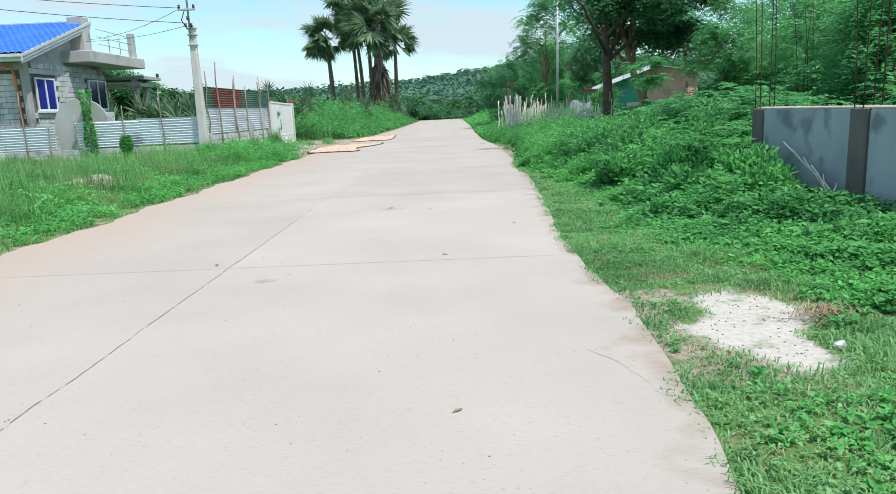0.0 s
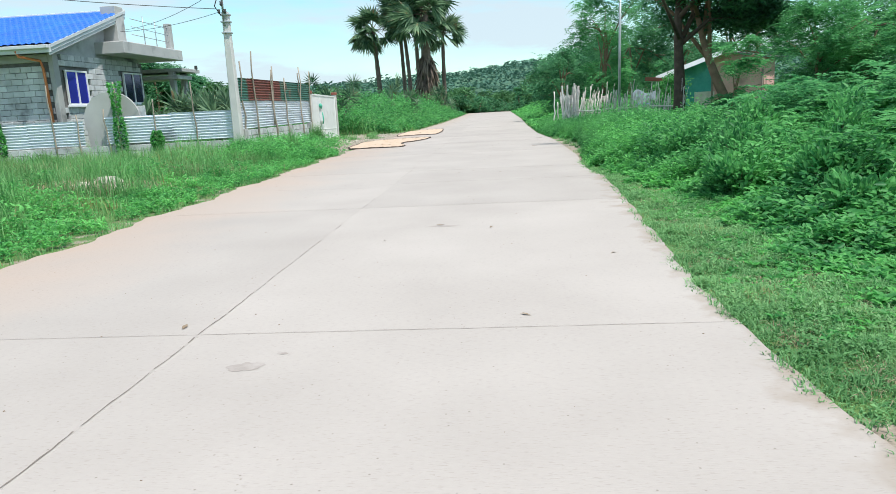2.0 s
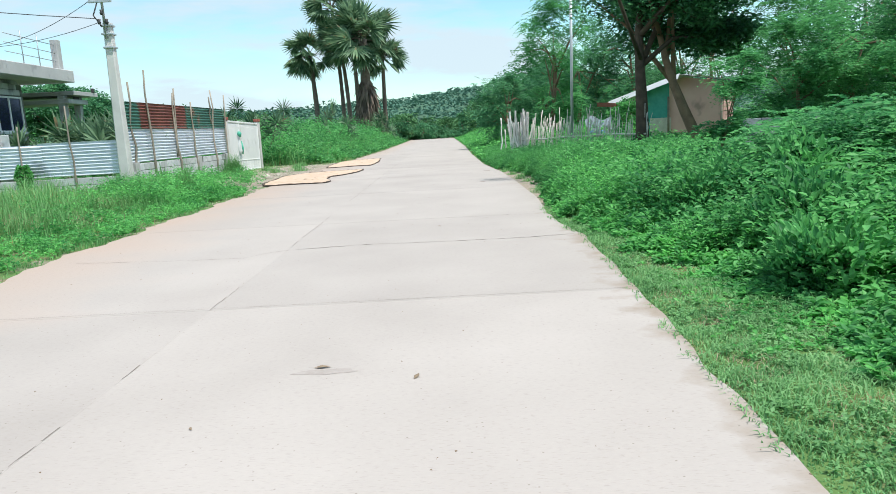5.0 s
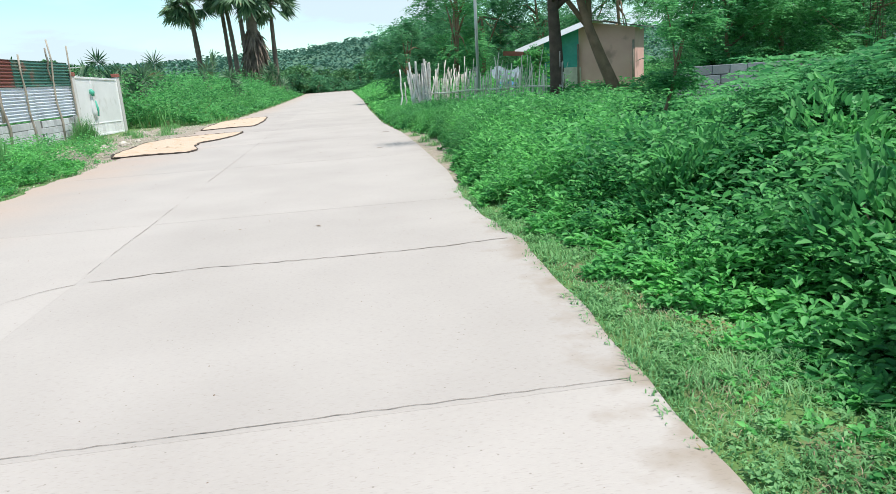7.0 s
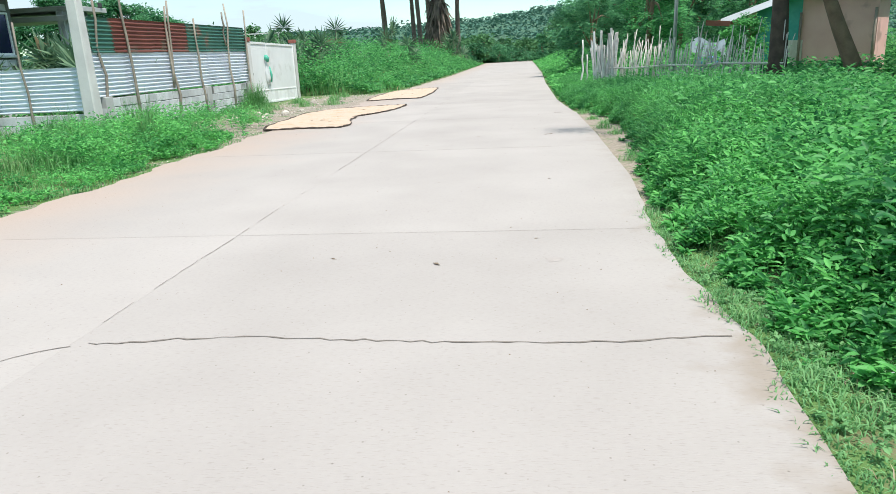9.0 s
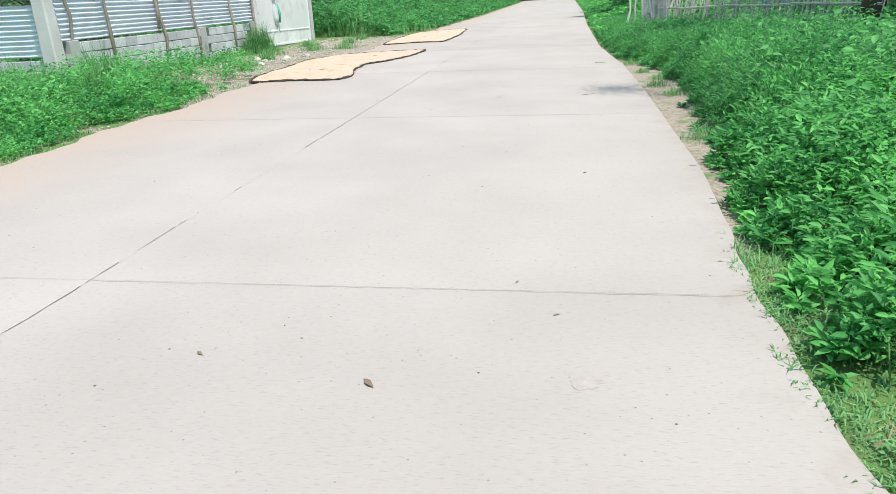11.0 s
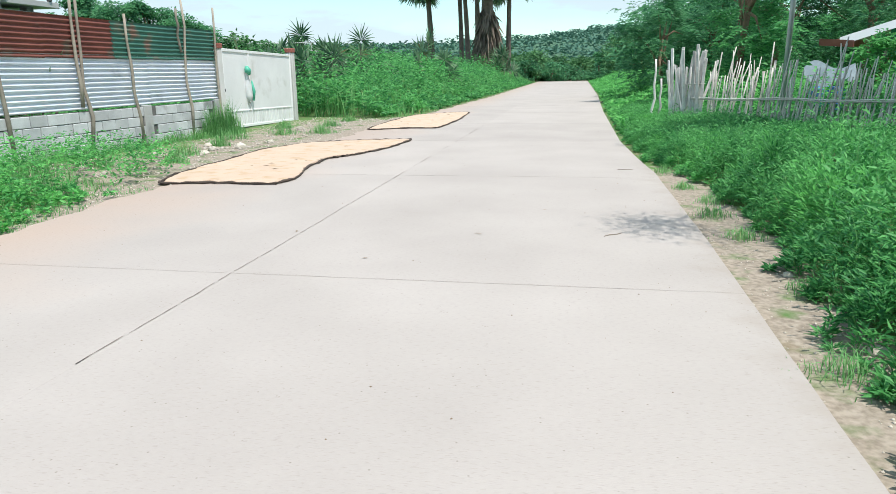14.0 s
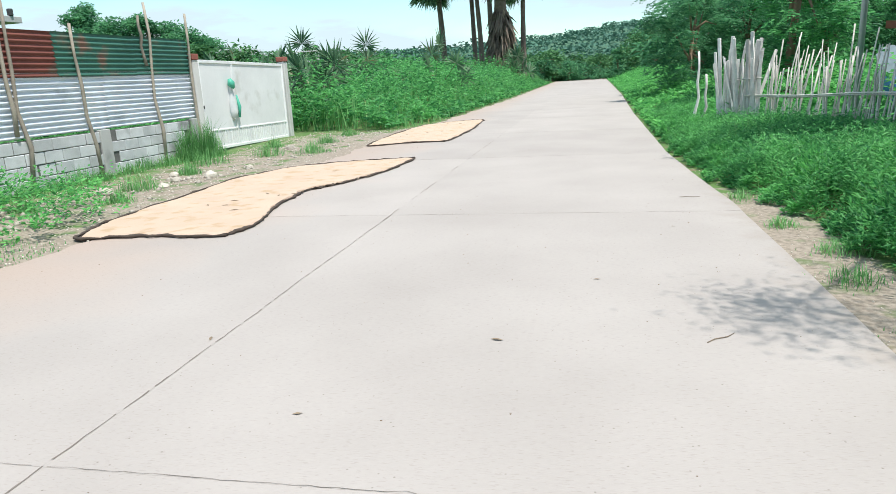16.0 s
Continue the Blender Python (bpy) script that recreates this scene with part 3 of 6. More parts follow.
def slab(x_lo, x_hi, y0, y1):
    """One cast slab; x_lo and x_hi are functions of y or numbers."""
    ys = np.linspace(y0 + 0.001, y1 - 0.001, 72)
    lo = x_lo(ys) if callable(x_lo) else np.full(72, x_lo)
    hi = x_hi(ys) if callable(x_hi) else np.full(72, x_hi)
    g = Geo()
    v = [(a, y, 0) for a, y in zip(lo, ys)] + [(b, y, 0) for b, y in zip(hi, ys)]
    v += [(a, y, -0.15) for a, y in zip(lo, ys)] + [(b, y, -0.15) for b, y in zip(hi, ys)]
    f = []
    for i in range(71):
        f += [(i, 72 + i, 73 + i, i + 1), (144 + i, i, i + 1, 145 + i), (72 + i, 216 + i, 217 + i, 73 + i)]
    f += [(0, 144, 216, 72), (71, 143, 287, 215)]
    g.add(v, f)
    return g.done("slab", M_ROAD)


for y0, y1 in zip(JOINTS, JOINTS[1:]):
    part("slab", slab(-1.8415, right_edge, y0, y1), road)
    part("slab", slab(left_edge, -1.8435, y0, y1), road)
part("joint_filler", Geo().box((-1.848, -13, -0.14), (-1.837, 113, 0.0006)).done("joint_filler", M_ROAD), road)
for y in JOINTS[1:-1]:
    part("joint_filler", Geo().box((-4.4, y - 0.004, -0.14), (1.05, y + 0.004, 0.0011)).done("joint_filler", M_ROAD), road)


def crack(points, width, seed, wander=0.010):
    r = random.Random(seed)
    pts = []
    for (ax, ay), (bx, by) in zip(points, points[1:]):
        n = max(2, int(math.hypot(bx - ax, by - ay) / 0.06))
        pts += [(ax + (bx - ax) * i / n + r.gauss(0, 0.006), ay + (by - ay) * i / n + r.gauss(0, wander)) for i in range(n)]
    v, f = [], []
    for i, (x, y) in enumerate(pts):
        w = width * r.uniform(0.25, 1.0)
        v += [(x, y - w, 0.0035), (x, y + w, 0.0035)]
        if i:
            f.append((2 * i - 2, 2 * i, 2 * i + 1, 2 * i - 1))
    return mesh("crack", v, f, M_CRACK)


def ragged(along_y, at, lo, hi, width, seed, gaps):
    """Broken edges along a joint: many thin dark chips."""
    r = random.Random(seed)
    v, f, s, off = [], [], lo, 0.0
    while s < hi:
        n = r.randint(3, 14)
        if r.random() > gaps:
            for i in range(n):
                off = 0.8 * off + r.gauss(0, 0.0025)
                w = width * r.uniform(0.3, 1.2)
                for d in (-w, w):
                    v.append((at + off + d, s + 0.05 * i, 0.0035) if along_y else (s + 0.05 * i, at + off - d, 0.0035))
                if i:
                    k = len(v)
                    f.append((k - 4, k - 3, k - 1, k - 2))
        s += 0.05 * n
    return mesh("crack", v, f, M_CRACK)


for i, (a, b, w_, gaps) in enumerate(((-2, 7.6, 0.0036, 0.10), (7.6, 13, 0.0026, 0.18), (13, 16.2, 0.0020, 0.8), (16.2, 21, 0.0034, 0.25), (21, 27.5, 0.0044, 0.05), (27.5, 40, 0.0045, 0.4))):
    part("crack", ragged(True, -1.8425, a, b, w_, 21 + i, gaps), road)
for i, (y, w_) in enumerate(((2.3, 0.0016), (7.4, 0.0021), (12.54, 0.0030), (17.58, 0.0017), (22.7, 0.0019))):
    part("crack", crack([(-4.4, y), (-1.85, y)], w_ * 0.8, 60 + i, 0.0025), road)
    part("crack", crack([(-1.83, y), (float(right_edge(y)) - 0.02, y)], w_, 70 + i, 0.0035), road)
for i, y in enumerate(JOINTS[8:11]):
    part("crack", ragged(False, y, -4.5, float(right_edge(y)) - 0.02, 0.0028, 30 + i, 0.5), road)
part("crack", crack([(-1.75, 15.30), (-0.9, 15.40), (0.2, 15.33), (0.95, 15.33), (1.7, 15.42)], 0.010, 1), road)
part("crack", crack([(-4.3, 15.12), (-3.1, 14.92), (-2.25, 14.88), (-1.95, 15.22), (-1.75, 15.30)], 0.0055, 2), road)
part("crack", crack([(0.92, 4.92), (1.04, 4.72), (1.10, 4.52), (1.12, 4.36), (1.18, 4.2)], 0.0035, 4), road)


# ---- main fence beside the road ----
def fx(y):
    """The fence line's x at y."""
    return -8.72 + 0.0143 * (y - 26.8)


def corrugated(p0, p1, z0, z1, material, pitch=0.076, depth=0.018, lap=0.0, waves_up=True, jitter=0.0):
    """A corrugated sheet standing between p0 and p1, with its waves running along it."""
    p0, p1 = Vector((*p0, 0)), Vector((*p1, 0))
    d = (p1 - p0).normalized()
    nrm = Vector((d.y, -d.x, 0))
    rows = int((z1 - z0) / pitch * 6)
    g = Geo()
    v = []
    for layer in (0, 0.0015):
        for i in range(rows + 1):
            z = z0 + (z1 - z0) * i / rows
            o = depth * math.sin(2 * math.pi * (z - z0) / pitch) + lap - layer
            for s in range(4):
                q = p0 + (p1 - p0) * (s / 3) + nrm * (o + jitter * math.sin(3 * s + z))
                v.append((q.x, q.y, z))
    n = (rows + 1) * 4
    f = []
    for i in range(rows):
        for s in range(3):
            a = i * 4 + s
            f += [(a, a + 1, a + 5, a + 4), (n + a, n + a + 4, n + a + 5, n + a + 1)]
    g.add(v, f)
    return g.done("sheet", material, True)


def stake_mesh(p, q, r, seed, name="stake", material=None, bends=5, wob=0.9):
    k = random.Random(seed)
    p, q = Vector(p), Vector(q)
    pts = [p + (q - p) * (i / bends) + Vector((k.gauss(0, r * wob), k.gauss(0, r * wob), 0)) * (0 < i) for i in range(bends + 1)]
    return Geo().tube(pts, [r * (1.05 - 0.35 * i / bends) * (1.12 if i % 2 else 1) for i in range(bends + 1)], 6).done(name, material or M_STAKE, True)


BLOCK = Geo().box((-0.06, -0.197, -0.096), (0.06, 0.197, 0.096), 0.008).done("block", M_BLOCK)
HALF = Geo().box((-0.06, -0.097, -0.096), (0.06, 0.097, 0.096), 0.008).done("block", M_BLOCK)


def block_wall(parent, p0, p1, z0, courses, me=None, skip=(), half_me=None, proud=0.0):
    """Courses of blocks, each its own piece, from p0 to p1."""
    p0, p1 = Vector((*p0, 0)), Vector((*p1, 0))
    d = p1 - p0
    n = int(d.length / 0.405)
    turn = math.atan2(-d.x, d.y)
    for c in range(courses):
        for i in range(n):
            s = (i + 0.5 + (0.5 if c % 2 else 0)) * 0.405
            if s > d.length - 0.15:
                continue
            q = p0 + d.normalized() * s
            if any(a < s < b and lo < z0 + c * 0.205 < hi for a, b, lo, hi in skip):
                continue
            ob = part("block", me or BLOCK, parent, at=(q.x + random.gauss(0, 0.004), q.y, z0 + 0.1 + c * 0.205))
            ob.rotation_euler = (0, 0, turn + random.gauss(0, 0.008))


fence = group("sheet_fence", "patched corrugated metal fence on a low concrete block base", "fence", (fx(30), 30, 0))
turn_f = -math.atan2(0.0143, 1)


def sheets():
    # lower row of bright sheets, upper row of painted ones; laps one in front of the other
    for i, (a, b) in enumerate(((26.75, 28.07), (27.98, 30.28), (30.19, 32.33), (32.24, 34.39), (34.31, 35.12))):
        z = 0.85 + 0.005 * i
        part("sheet", corrugated((fx(a), a), (fx(b), b), z, z + 1.03, M_ZINC, 0.092, 0.030, 0.012 * (i % 2)), fence, "bright corrugated zinc sheet")
    for i, (a, b, mt) in enumerate(((26.75, 27.68, M_GREEN), (27.58, 29.24, M_RED), (29.14, 31.22, M_RED), (31.13, 33.24, M_GREEN), (33.15, 35.12, M_GREEN))):
        z = 1.80 + 0.008 * i
        part("sheet", corrugated((fx(a) + 0.035, a), (fx(b) + 0.035, b), z, 2.56 + 0.004 * i, mt, 0.092, 0.021, 0.010 * (i % 2)),
             fence, "faded green corrugated sheet" if mt is M_GREEN else "rusty red corrugated sheet")


sheets()
for i, (y0, y1, zt, zb) in enumerate(((27.93, 28.2, 3.5, 0.1), (30.2, 30.12, 3.1, 0.1), (31.5, 31.75, 2.72, 0.05), (33.72, 33.72, 3.25, 0.05), (35.05, 35.12, 3.12, 0.0), (29.95, 30.0, 2.95, 0.9), (26.95, 27.05, 3.1, 0.1), (33.4, 33.55, 2.98, 2.0))):
    part("stake", stake_mesh((fx(y1) + 0.07, y1, zb), (fx(y0) + 0.09, y0, zt), 0.034, 40 + i), fence, "grey weathered wooden stake")
part("base_core", Geo().box((-0.045, -3.95, -0.2), (0.045, 4.2, 0.82), 0, pose(fx(30.9), 30.9, 0, 0, 0, math.degrees(turn_f))).done("base_core", M_MORTAR), fence)
for y in (27.0, 32.0, 35.0):
    part("plaster_pier", Geo().box((-0.085, -0.14, -0.2), (0.085, 0.14, 0.85), 0.01, pose(fx(y), y, 0, 0, 0, math.degrees(turn_f))).done("plaster_pier", M_PLASTER), fence)

# ---- gate ----
gate = group("gate", "white painted sheet-metal gate leaning in concrete posts", "gate", (-8.56, 37.5, 0))
GATE = pose(-8.58, 35.40, 0.03, -1.0, 0, -0.7)


def gate_parts():
    w, h = 4.42, 2.12
    part("panel", Geo().box((-0.012, 0.05, 0.06), (0.012, w - 0.05, h - 0.02), 0, GATE).done("panel", M_WHITE), gate)
    for a, b in (((-0.03, 0, 0), (0.035, 0.07, h)), ((-0.03, w - 0.07, 0), (0.035, w, h)), ((-0.03, 0.07, h - 0.07), (0.035, w - 0.07, h)),
                 ((-0.03, 0.07, 0.02), (0.035, w - 0.07, 0.09)), ((-0.03, 1.5, 0.09), (0.032, 1.57, h - 0.07)), ((-0.028, 0.07, 0.46), (0.030, 1.5, 0.50)), ((-0.028, 1.57, 0.46), (0.030, w - 0.07, 0.50))):
        part("frame_bar", Geo().box(a, b, 0.006, GATE).done("frame_bar", M_WHITE), gate)
    for i in range(41):
        y = 0.16 + i * 0.104
        if abs(y - 1.53) > 0.06:
            part("rib", Geo().box((0.013, y - 0.012, 0.095), (0.026, y + 0.012, 0.455), 0.003, GATE).done("rib", M_WHITE), gate)
    part("bolt", Geo().box((0.036, 0.02, 1.0), (0.06, 0.05, 1.08), 0.004, GATE).done("bolt", M_WIRE), gate)


gate_parts()
for y, x in ((35.27, -8.60), (39.98, -8.55)):
    gp = group("gate_post", "rough concrete gate post with a brown cap block", "post", (x, y, 0), series="gate posts")
    part("shaft", Geo().box((x - 0.11, y - 0.11, -0.2), (x + 0.11, y + 0.11, 2.14), 0.015).done("shaft", M_POST), gp)
    part("cap", Geo().box((x - 0.13, y - 0.13, 2.14), (x + 0.13, y + 0.13, 2.27), 0.012).done("cap", M_RUSTEDGE), gp, "brown cap block")


def hanging_bag():
    bag = group("plastic_bag", "white and green plastic bag hung on the gate", "bag", (-8.56, 36.85, 0.7))
    g = Geo()
    sec = ((1.66, 0.03, 0.03), (1.56, 0.07, 0.04), (1.36, 0.10, 0.05), (1.12, 0.17, 0.07), (0.90, 0.21, 0.09), (0.76, 0.17, 0.07), (0.70, 0.05, 0.02))
    v, f, n = [], [], 10
    for i, (z, ry, rx) in enumerate(sec):
        for k in range(n):
            a = 2 * math.pi * k / n
            w = 1 + 0.18 * math.sin(3 * a + 2 * i)
            v.append((-8.56 + rx * math.cos(a) * w + 0.03, 36.80 - 0.10 * (z - 1.1) + 0.8 * ry * math.sin(a) * w, z))
    for i in range(len(sec) - 1):
        f += [(i * n + k, i * n + (k + 1) % n, (i + 1) * n + (k + 1) % n, (i + 1) * n + k) for k in range(n)]
    f += [tuple(range(n)), tuple((len(sec) - 1) * n + k for k in range(n))[::-1]]
    part("sack", g.add(v, f).done("sack", M_SACK, True), bag)
    part("flap", Geo().tube([(-8.49, 36.70, 1.70), (-8.47, 36.72, 1.58), (-8.46, 36.80, 1.47)], [0.04, 0.10, 0.04], 7).done("flap", M_BAGGREEN, True), bag, "green printed plastic")
    part("strip", Geo().tube([(-8.46, 36.90, 1.30), (-8.44, 36.96, 1.0), (-8.45, 36.92, 0.74)], [0.02, 0.045, 0.03], 6).done("strip", M_BAGGREEN, True), bag, "green printed plastic")


hanging_bag()

# ---- utility pole and cables ----
PX, PY = -8.75, 26.5
pole = group("utility_pole", "tapered concrete utility pole with a steel mast", "pole", (PX, PY, -0.1))
v = []
for z, r in ((-0.3, 0.16), (4.62, 0.10)):
    lx = 0.0
    v += [(PX + lx + a * r, PY + b * r, z) for a, b in ((-1, -0.8), (-0.8, -1), (0.8, -1), (1, -0.8), (1, 0.8), (0.8, 1), (-0.8, 1), (-1, 0.8))]
part("shaft", Geo().add(v, [(i, (i + 1) % 8, 8 + (i + 1) % 8, 8 + i) for i in range(8)] + [tuple(range(8, 16))]).done("shaft", M_POST), pole)
part("mast", Geo().tube([(PX - 0.02, PY - 0.13, 4.2), (PX - 0.05, PY - 0.13, 8.2)], [0.035, 0.03], 8).done("mast", M_STEEL, True), pole)
for z in (3.95, 4.3, 4.52):
    part("band", Geo().box((PX - 0.14, PY - 0.16, z), (PX + 0.14, PY + 0.14, z + 0.05), 0.01).done("band", M_STEEL), pole)
arm = part("crossarm", Geo().box((PX - 0.36, PY - 0.21, 5.12), (PX + 0.26, PY - 0.16, 5.19), 0.01).done("crossarm", M_STEEL), pole)
for dx, z in ((-0.31, 5.24), (0.20, 5.24), (-0.14, 4.62), (0.06, 4.62), (-0.05, 4.86)):
    part("insulator", Geo().tube([(PX + dx, PY - 0.17, z - 0.05), (PX + dx, PY - 0.17, z), (PX + dx, PY - 0.17, z + 0.03), (PX + dx, PY - 0.17, z + 0.08)], [0.03, 0.05, 0.03, 0.045], 8).done("insulator", M_WIRE, True), arm, "dark porcelain insulator")
part("bracket", Geo().tube([(PX - 0.08, PY - 0.18, 4.5), (PX - 0.26, PY - 0.2, 4.8), (PX - 0.10, PY - 0.18, 5.2)], [0.018] * 3, 6).done("bracket", M_WIRE, True), pole)


def cable(a, b, sag, r=0.011):
    pts = [Vector(a).lerp(Vector(b), i / 16) - Vector((0, 0, sag * 4 * (i / 16) * (1 - i / 16))) for i in range(17)]
    tagged(new("cable", Geo().tube(pts, [r] * 17, 5).done("cable", M_WIRE, True)), "thin black overhead cable slung from the pole", "cable", "overhead cables")


cable((PX - 0.3, PY - 0.17, 5.22), (-26, 18.5, 7.2), 0.4)
cable((PX - 0.2, PY - 0.17, 4.72), (-27, 17.5, 7.4), 0.5)
cable((PX - 0.14, PY - 0.17, 4.62), (-14.6, 30.6, 4.75), 0.12, 0.008)
cable((PX - 0.3, PY - 0.17, 5.2), (-15.0, 31.4, 4.9), 0.20, 0.008)

# ---- low fence in front of the house ----
def ly(x):
    return 26.68 + 0.10 * (x + 8.8)


low = group("low_fence", "low corrugated zinc fence on a concrete block base", "fence", (-13, ly(-13), 0))
for i, (a, b) in enumerate(((-8.85, -11.1), (-11.0, -13.22), (-13.95, -15.9), (-15.8, -17.9), (-17.8, -20.2), (-20.1, -22.5), (-22.4, -25))):
    drop = 0.030 * (-8.85 - a)
    part("sheet", corrugated((b, ly(b)), (a, ly(a)), 0.58 - 0.2 * drop, 1.54 - max(0.02, min(drop, 0.17)), M_ZINC, 0.092, 0.030, 0.012 * (i % 2)), low, "bright corrugated zinc sheet")
part("base_core", Geo().box((-25, -0.04, -0.2), (-8.85, 0.04, 0.52), 0, Matrix.Translation((0, 26.68 + 0.88, 0)) @ Matrix(((1, 0, 0, 0), (0.10, 1, 0, 0), (0, 0, 1, 0), (0, 0, 0, 1)))).done("base_core", M_MORTAR), low)
for i, (x, zt, b) in enumerate(((-10.15, 2.5, 0.0), (-11.5, 2.0, 0.1), (-13.1, 1.75, 0.1), (-14.05, 1.6, 0.1), (-14.9, 2.6, 0.1))):
    part("stake", stake_mesh((x, ly(x) - 0.09, b), (x - 0.05, ly(x) - 0.08, zt), 0.026, 70 + i), low)


def round_board():
    ob = group("round_board", "grey round-topped cement board behind the fence gap", "board", (-13.1, 26.5, 0.25))
    n, v = 28, []
    for y in (26.42, 26.50):
        v += [(-13.92, y, 0.25), (-13.2, y, 0.25), (-13.2, y, 1.10)]
        v += [(-13.05 + 0.99 * math.cos(a), y, 1.36 + 0.95 * math.sin(a)) for a in np.linspace(-0.28, math.pi + 0.35, n)]
    m = n + 3
    part("board", Geo().add(v, [tuple(range(m)), tuple(range(2 * m - 1, m - 1, -1))] + [(i, m + i, m + (i + 1) % m, (i + 1) % m) for i in range(m)]).done("board", M_PLASTER), ob)
    part("backing", Geo().box((-12.7, 26.51, 0.3), (-11.9, 26.56, 1.80), 0.01).done("backing", M_BLOCK), ob)


round_board()


def vine_post(x, y, z0, z1, seed):
    ob = group("vine_post", "fence stake wrapped in green climbing vine", "vine", (x, y, z0), series="vine-covered stakes")
    part("stake", stake_mesh((x, y, z0), (x - 0.03, y, z1), 0.03, seed), ob)
    k = 950
    az, t = rng.uniform(0, 2 * np.pi, k), rng.uniform(0, 1, k)
    rad = 0.11 + 0.04 * np.sin(9 * t + seed)
    p = np.column_stack([x + np.cos(az) * rad, y + np.sin(az) * rad, z0 + t * (z1 - z0)])
    a = leaf_arrays(p, np.column_stack([np.cos(az), np.sin(az), rng.normal(-0.3, 0.4, k)]), rng.uniform(0.07, 0.13, k), rng.uniform(0.06, 0.10, k))
    part("leaves", tri_mesh("leaves", *a, L_WEED), ob)


vine_post(-12.65, ly(-12.65) - 0.2, 0.0, 2.6, 5)
vine_post(-16.7, ly(-16.7) - 0.2, 0.3, 2.45, 6)
vine_post(-11.45, ly(-11.45) - 0.2, 0.0, 0.95, 8)
vine_post(-18.9, ly(-18.9) - 0.2, 0.2, 2.9, 9)

# ---- house ----
house = group("house", "unfinished grey block house with a blue tiled roof", "house", (-20, 30, 0))


def box_part(name, a, b, material, parent, label="", bev=0.012):
    return part(name, Geo().box(a, b, bev).done(name, material), parent, label)


HX, HY = -15.2, 27.0
box_part("wall_core", (-32, HY + 0.07, -0.1), (HX - 0.07, 33.2, 3.72), M_MORTAR, house)
v = [(HX - 0.13, HY + 0.07, 3.7), (HX - 0.13, 33.2, 3.7), (HX - 0.13, 31.4, 5.35)]
part("gable_core", Geo().add(v + [(x - 0.1, y, z) for x, y, z in v], [(0, 1, 2), (5, 4, 3), (0, 2, 5, 3), (1, 4, 5, 2)]).done("gable_core", M_BLOCK), house)
box_part("corner_column", (HX - 0.16, HY - 0.03, -0.1), (HX + 0.02, HY + 0.28, 3.75), M_PLASTER, house)
box_part("corner_column", (-18.95, HY - 0.03, -0.1), (-18.7, HY + 0.1, 3.72), M_COLUMN, house)
box_part("tie_beam", (-32, HY - 0.02, 3.45), (HX - 0.16, HY + 0.1, 3.72), M_PLASTER, house)
box_part("plaster_patch", (-18.6, HY - 0.006, 1.0), (-17.4, HY + 0.08, 2.0), M_PLASTER, house)
# roof: pans with a wave across and steps down the slope
EAVE, RIDGE = (26.35, 3.92), (31.4, 5.62)


def roof_mesh():
    g, v = Geo(), []
    nx, ny = 408, 70
    for j in range(ny + 1):
        t = j / ny
        for i in range(nx + 1):
            x = -32 + (HX + 0.45 + 32) * i / nx
            step = 0.055 * (1 - (t * 14) % 1.0)
            z = EAVE[1] + (RIDGE[1] - EAVE[1]) * t + 0.045 * abs(math.sin(math.pi * (x + 32) / 0.25)) + step
            v.append((x, EAVE[0] + (RIDGE[0] - EAVE[0]) * t, z))
    f = [(j * (nx + 1) + i, j * (nx + 1) + i + 1, (j + 1) * (nx + 1) + i + 1, (j + 1) * (nx + 1) + i) for j in range(ny) for i in range(nx)]
    return g.add(v, f).done("roof", M_ROOF)


part("roof", roof_mesh(), house, "blue tile-profile metal roof")
part("roof_back", Geo().add([(-32, 31.4, 5.6), (-19, 31.4, 5.6), (-19, 36, 4.0), (-32, 36, 4.0)], [(0, 1, 2, 3)]).done("roof_back", M_ROOF), house)
part("soffit", Geo().add([(-32, 26.4, 3.80), (HX + 0.42, 26.4, 3.80), (HX + 0.42, 31.4, 5.50), (-32, 31.4, 5.50)], [(0, 3, 2, 1)]).done("soffit", M_PLASTER), house)
box_part("fascia", (-32, 26.28, 3.68), (HX + 0.45, 26.34, 3.93), M_FASCIA, house, "pale fascia board")
box_part("gutter", (-32, 26.16, 3.82), (HX + 0.42, 26.275, 3.93), M_FASCIA, house)
for dz, th, dx in ((0.0, 0.10, 0.47), (-0.12, 0.10, 0.44), (-0.24, 0.10, 0.41)):
    a, b = (26.3, 3.84 + dz), (31.45, 5.56 + dz)
    v = [(HX + dx - w, y, z + h) for w in (0, 0.05) for (y, z) in (a, b) for h in (0, th)]
    part("barge_board", Geo().add(v, [(0, 2, 3, 1), (4, 5, 7, 6), (0, 1, 5, 4), (2, 6, 7, 3), (1, 3, 7, 5), (0, 4, 6, 2)]).done("barge_board", M_FASCIA), house)
box_part("ridge_cap", (-32, 31.3, 5.60), (HX + 0.45, 31.5, 5.70), M_FASCIA, house)
# parapet column, terrace slab with rails, porch canopy
box_part("parapet_column", (-15.35, 30.7, 4.3), (-14.75, 31.3, 5.75), M_PLASTER, house)
box_part("terrace_slab", (-22, 29.9, 3.88), (-14.15, 34.9, 4.33), M_PLASTER, house, bev=0.02)
box_part("terrace_column", (-14.6, 34.3, 4.33), (-14.35, 34.6, 5.45), M_PLASTER, house)
for z in (4.65, 4.95, 5.25):
    part("rail", Geo().tube([(-14.45, 31.2, z + 0.05), (-14.45, 34.3, z)], [0.015, 0.015], 6).done("rail", M_STEEL, True), house)
for y in (32.2, 33.2):
    part("rail_post", Geo().tube([(-14.45, y, 4.33), (-14.45, y, 5.5)], [0.018, 0.018], 6).done("rail_post", M_STEEL, True), house)
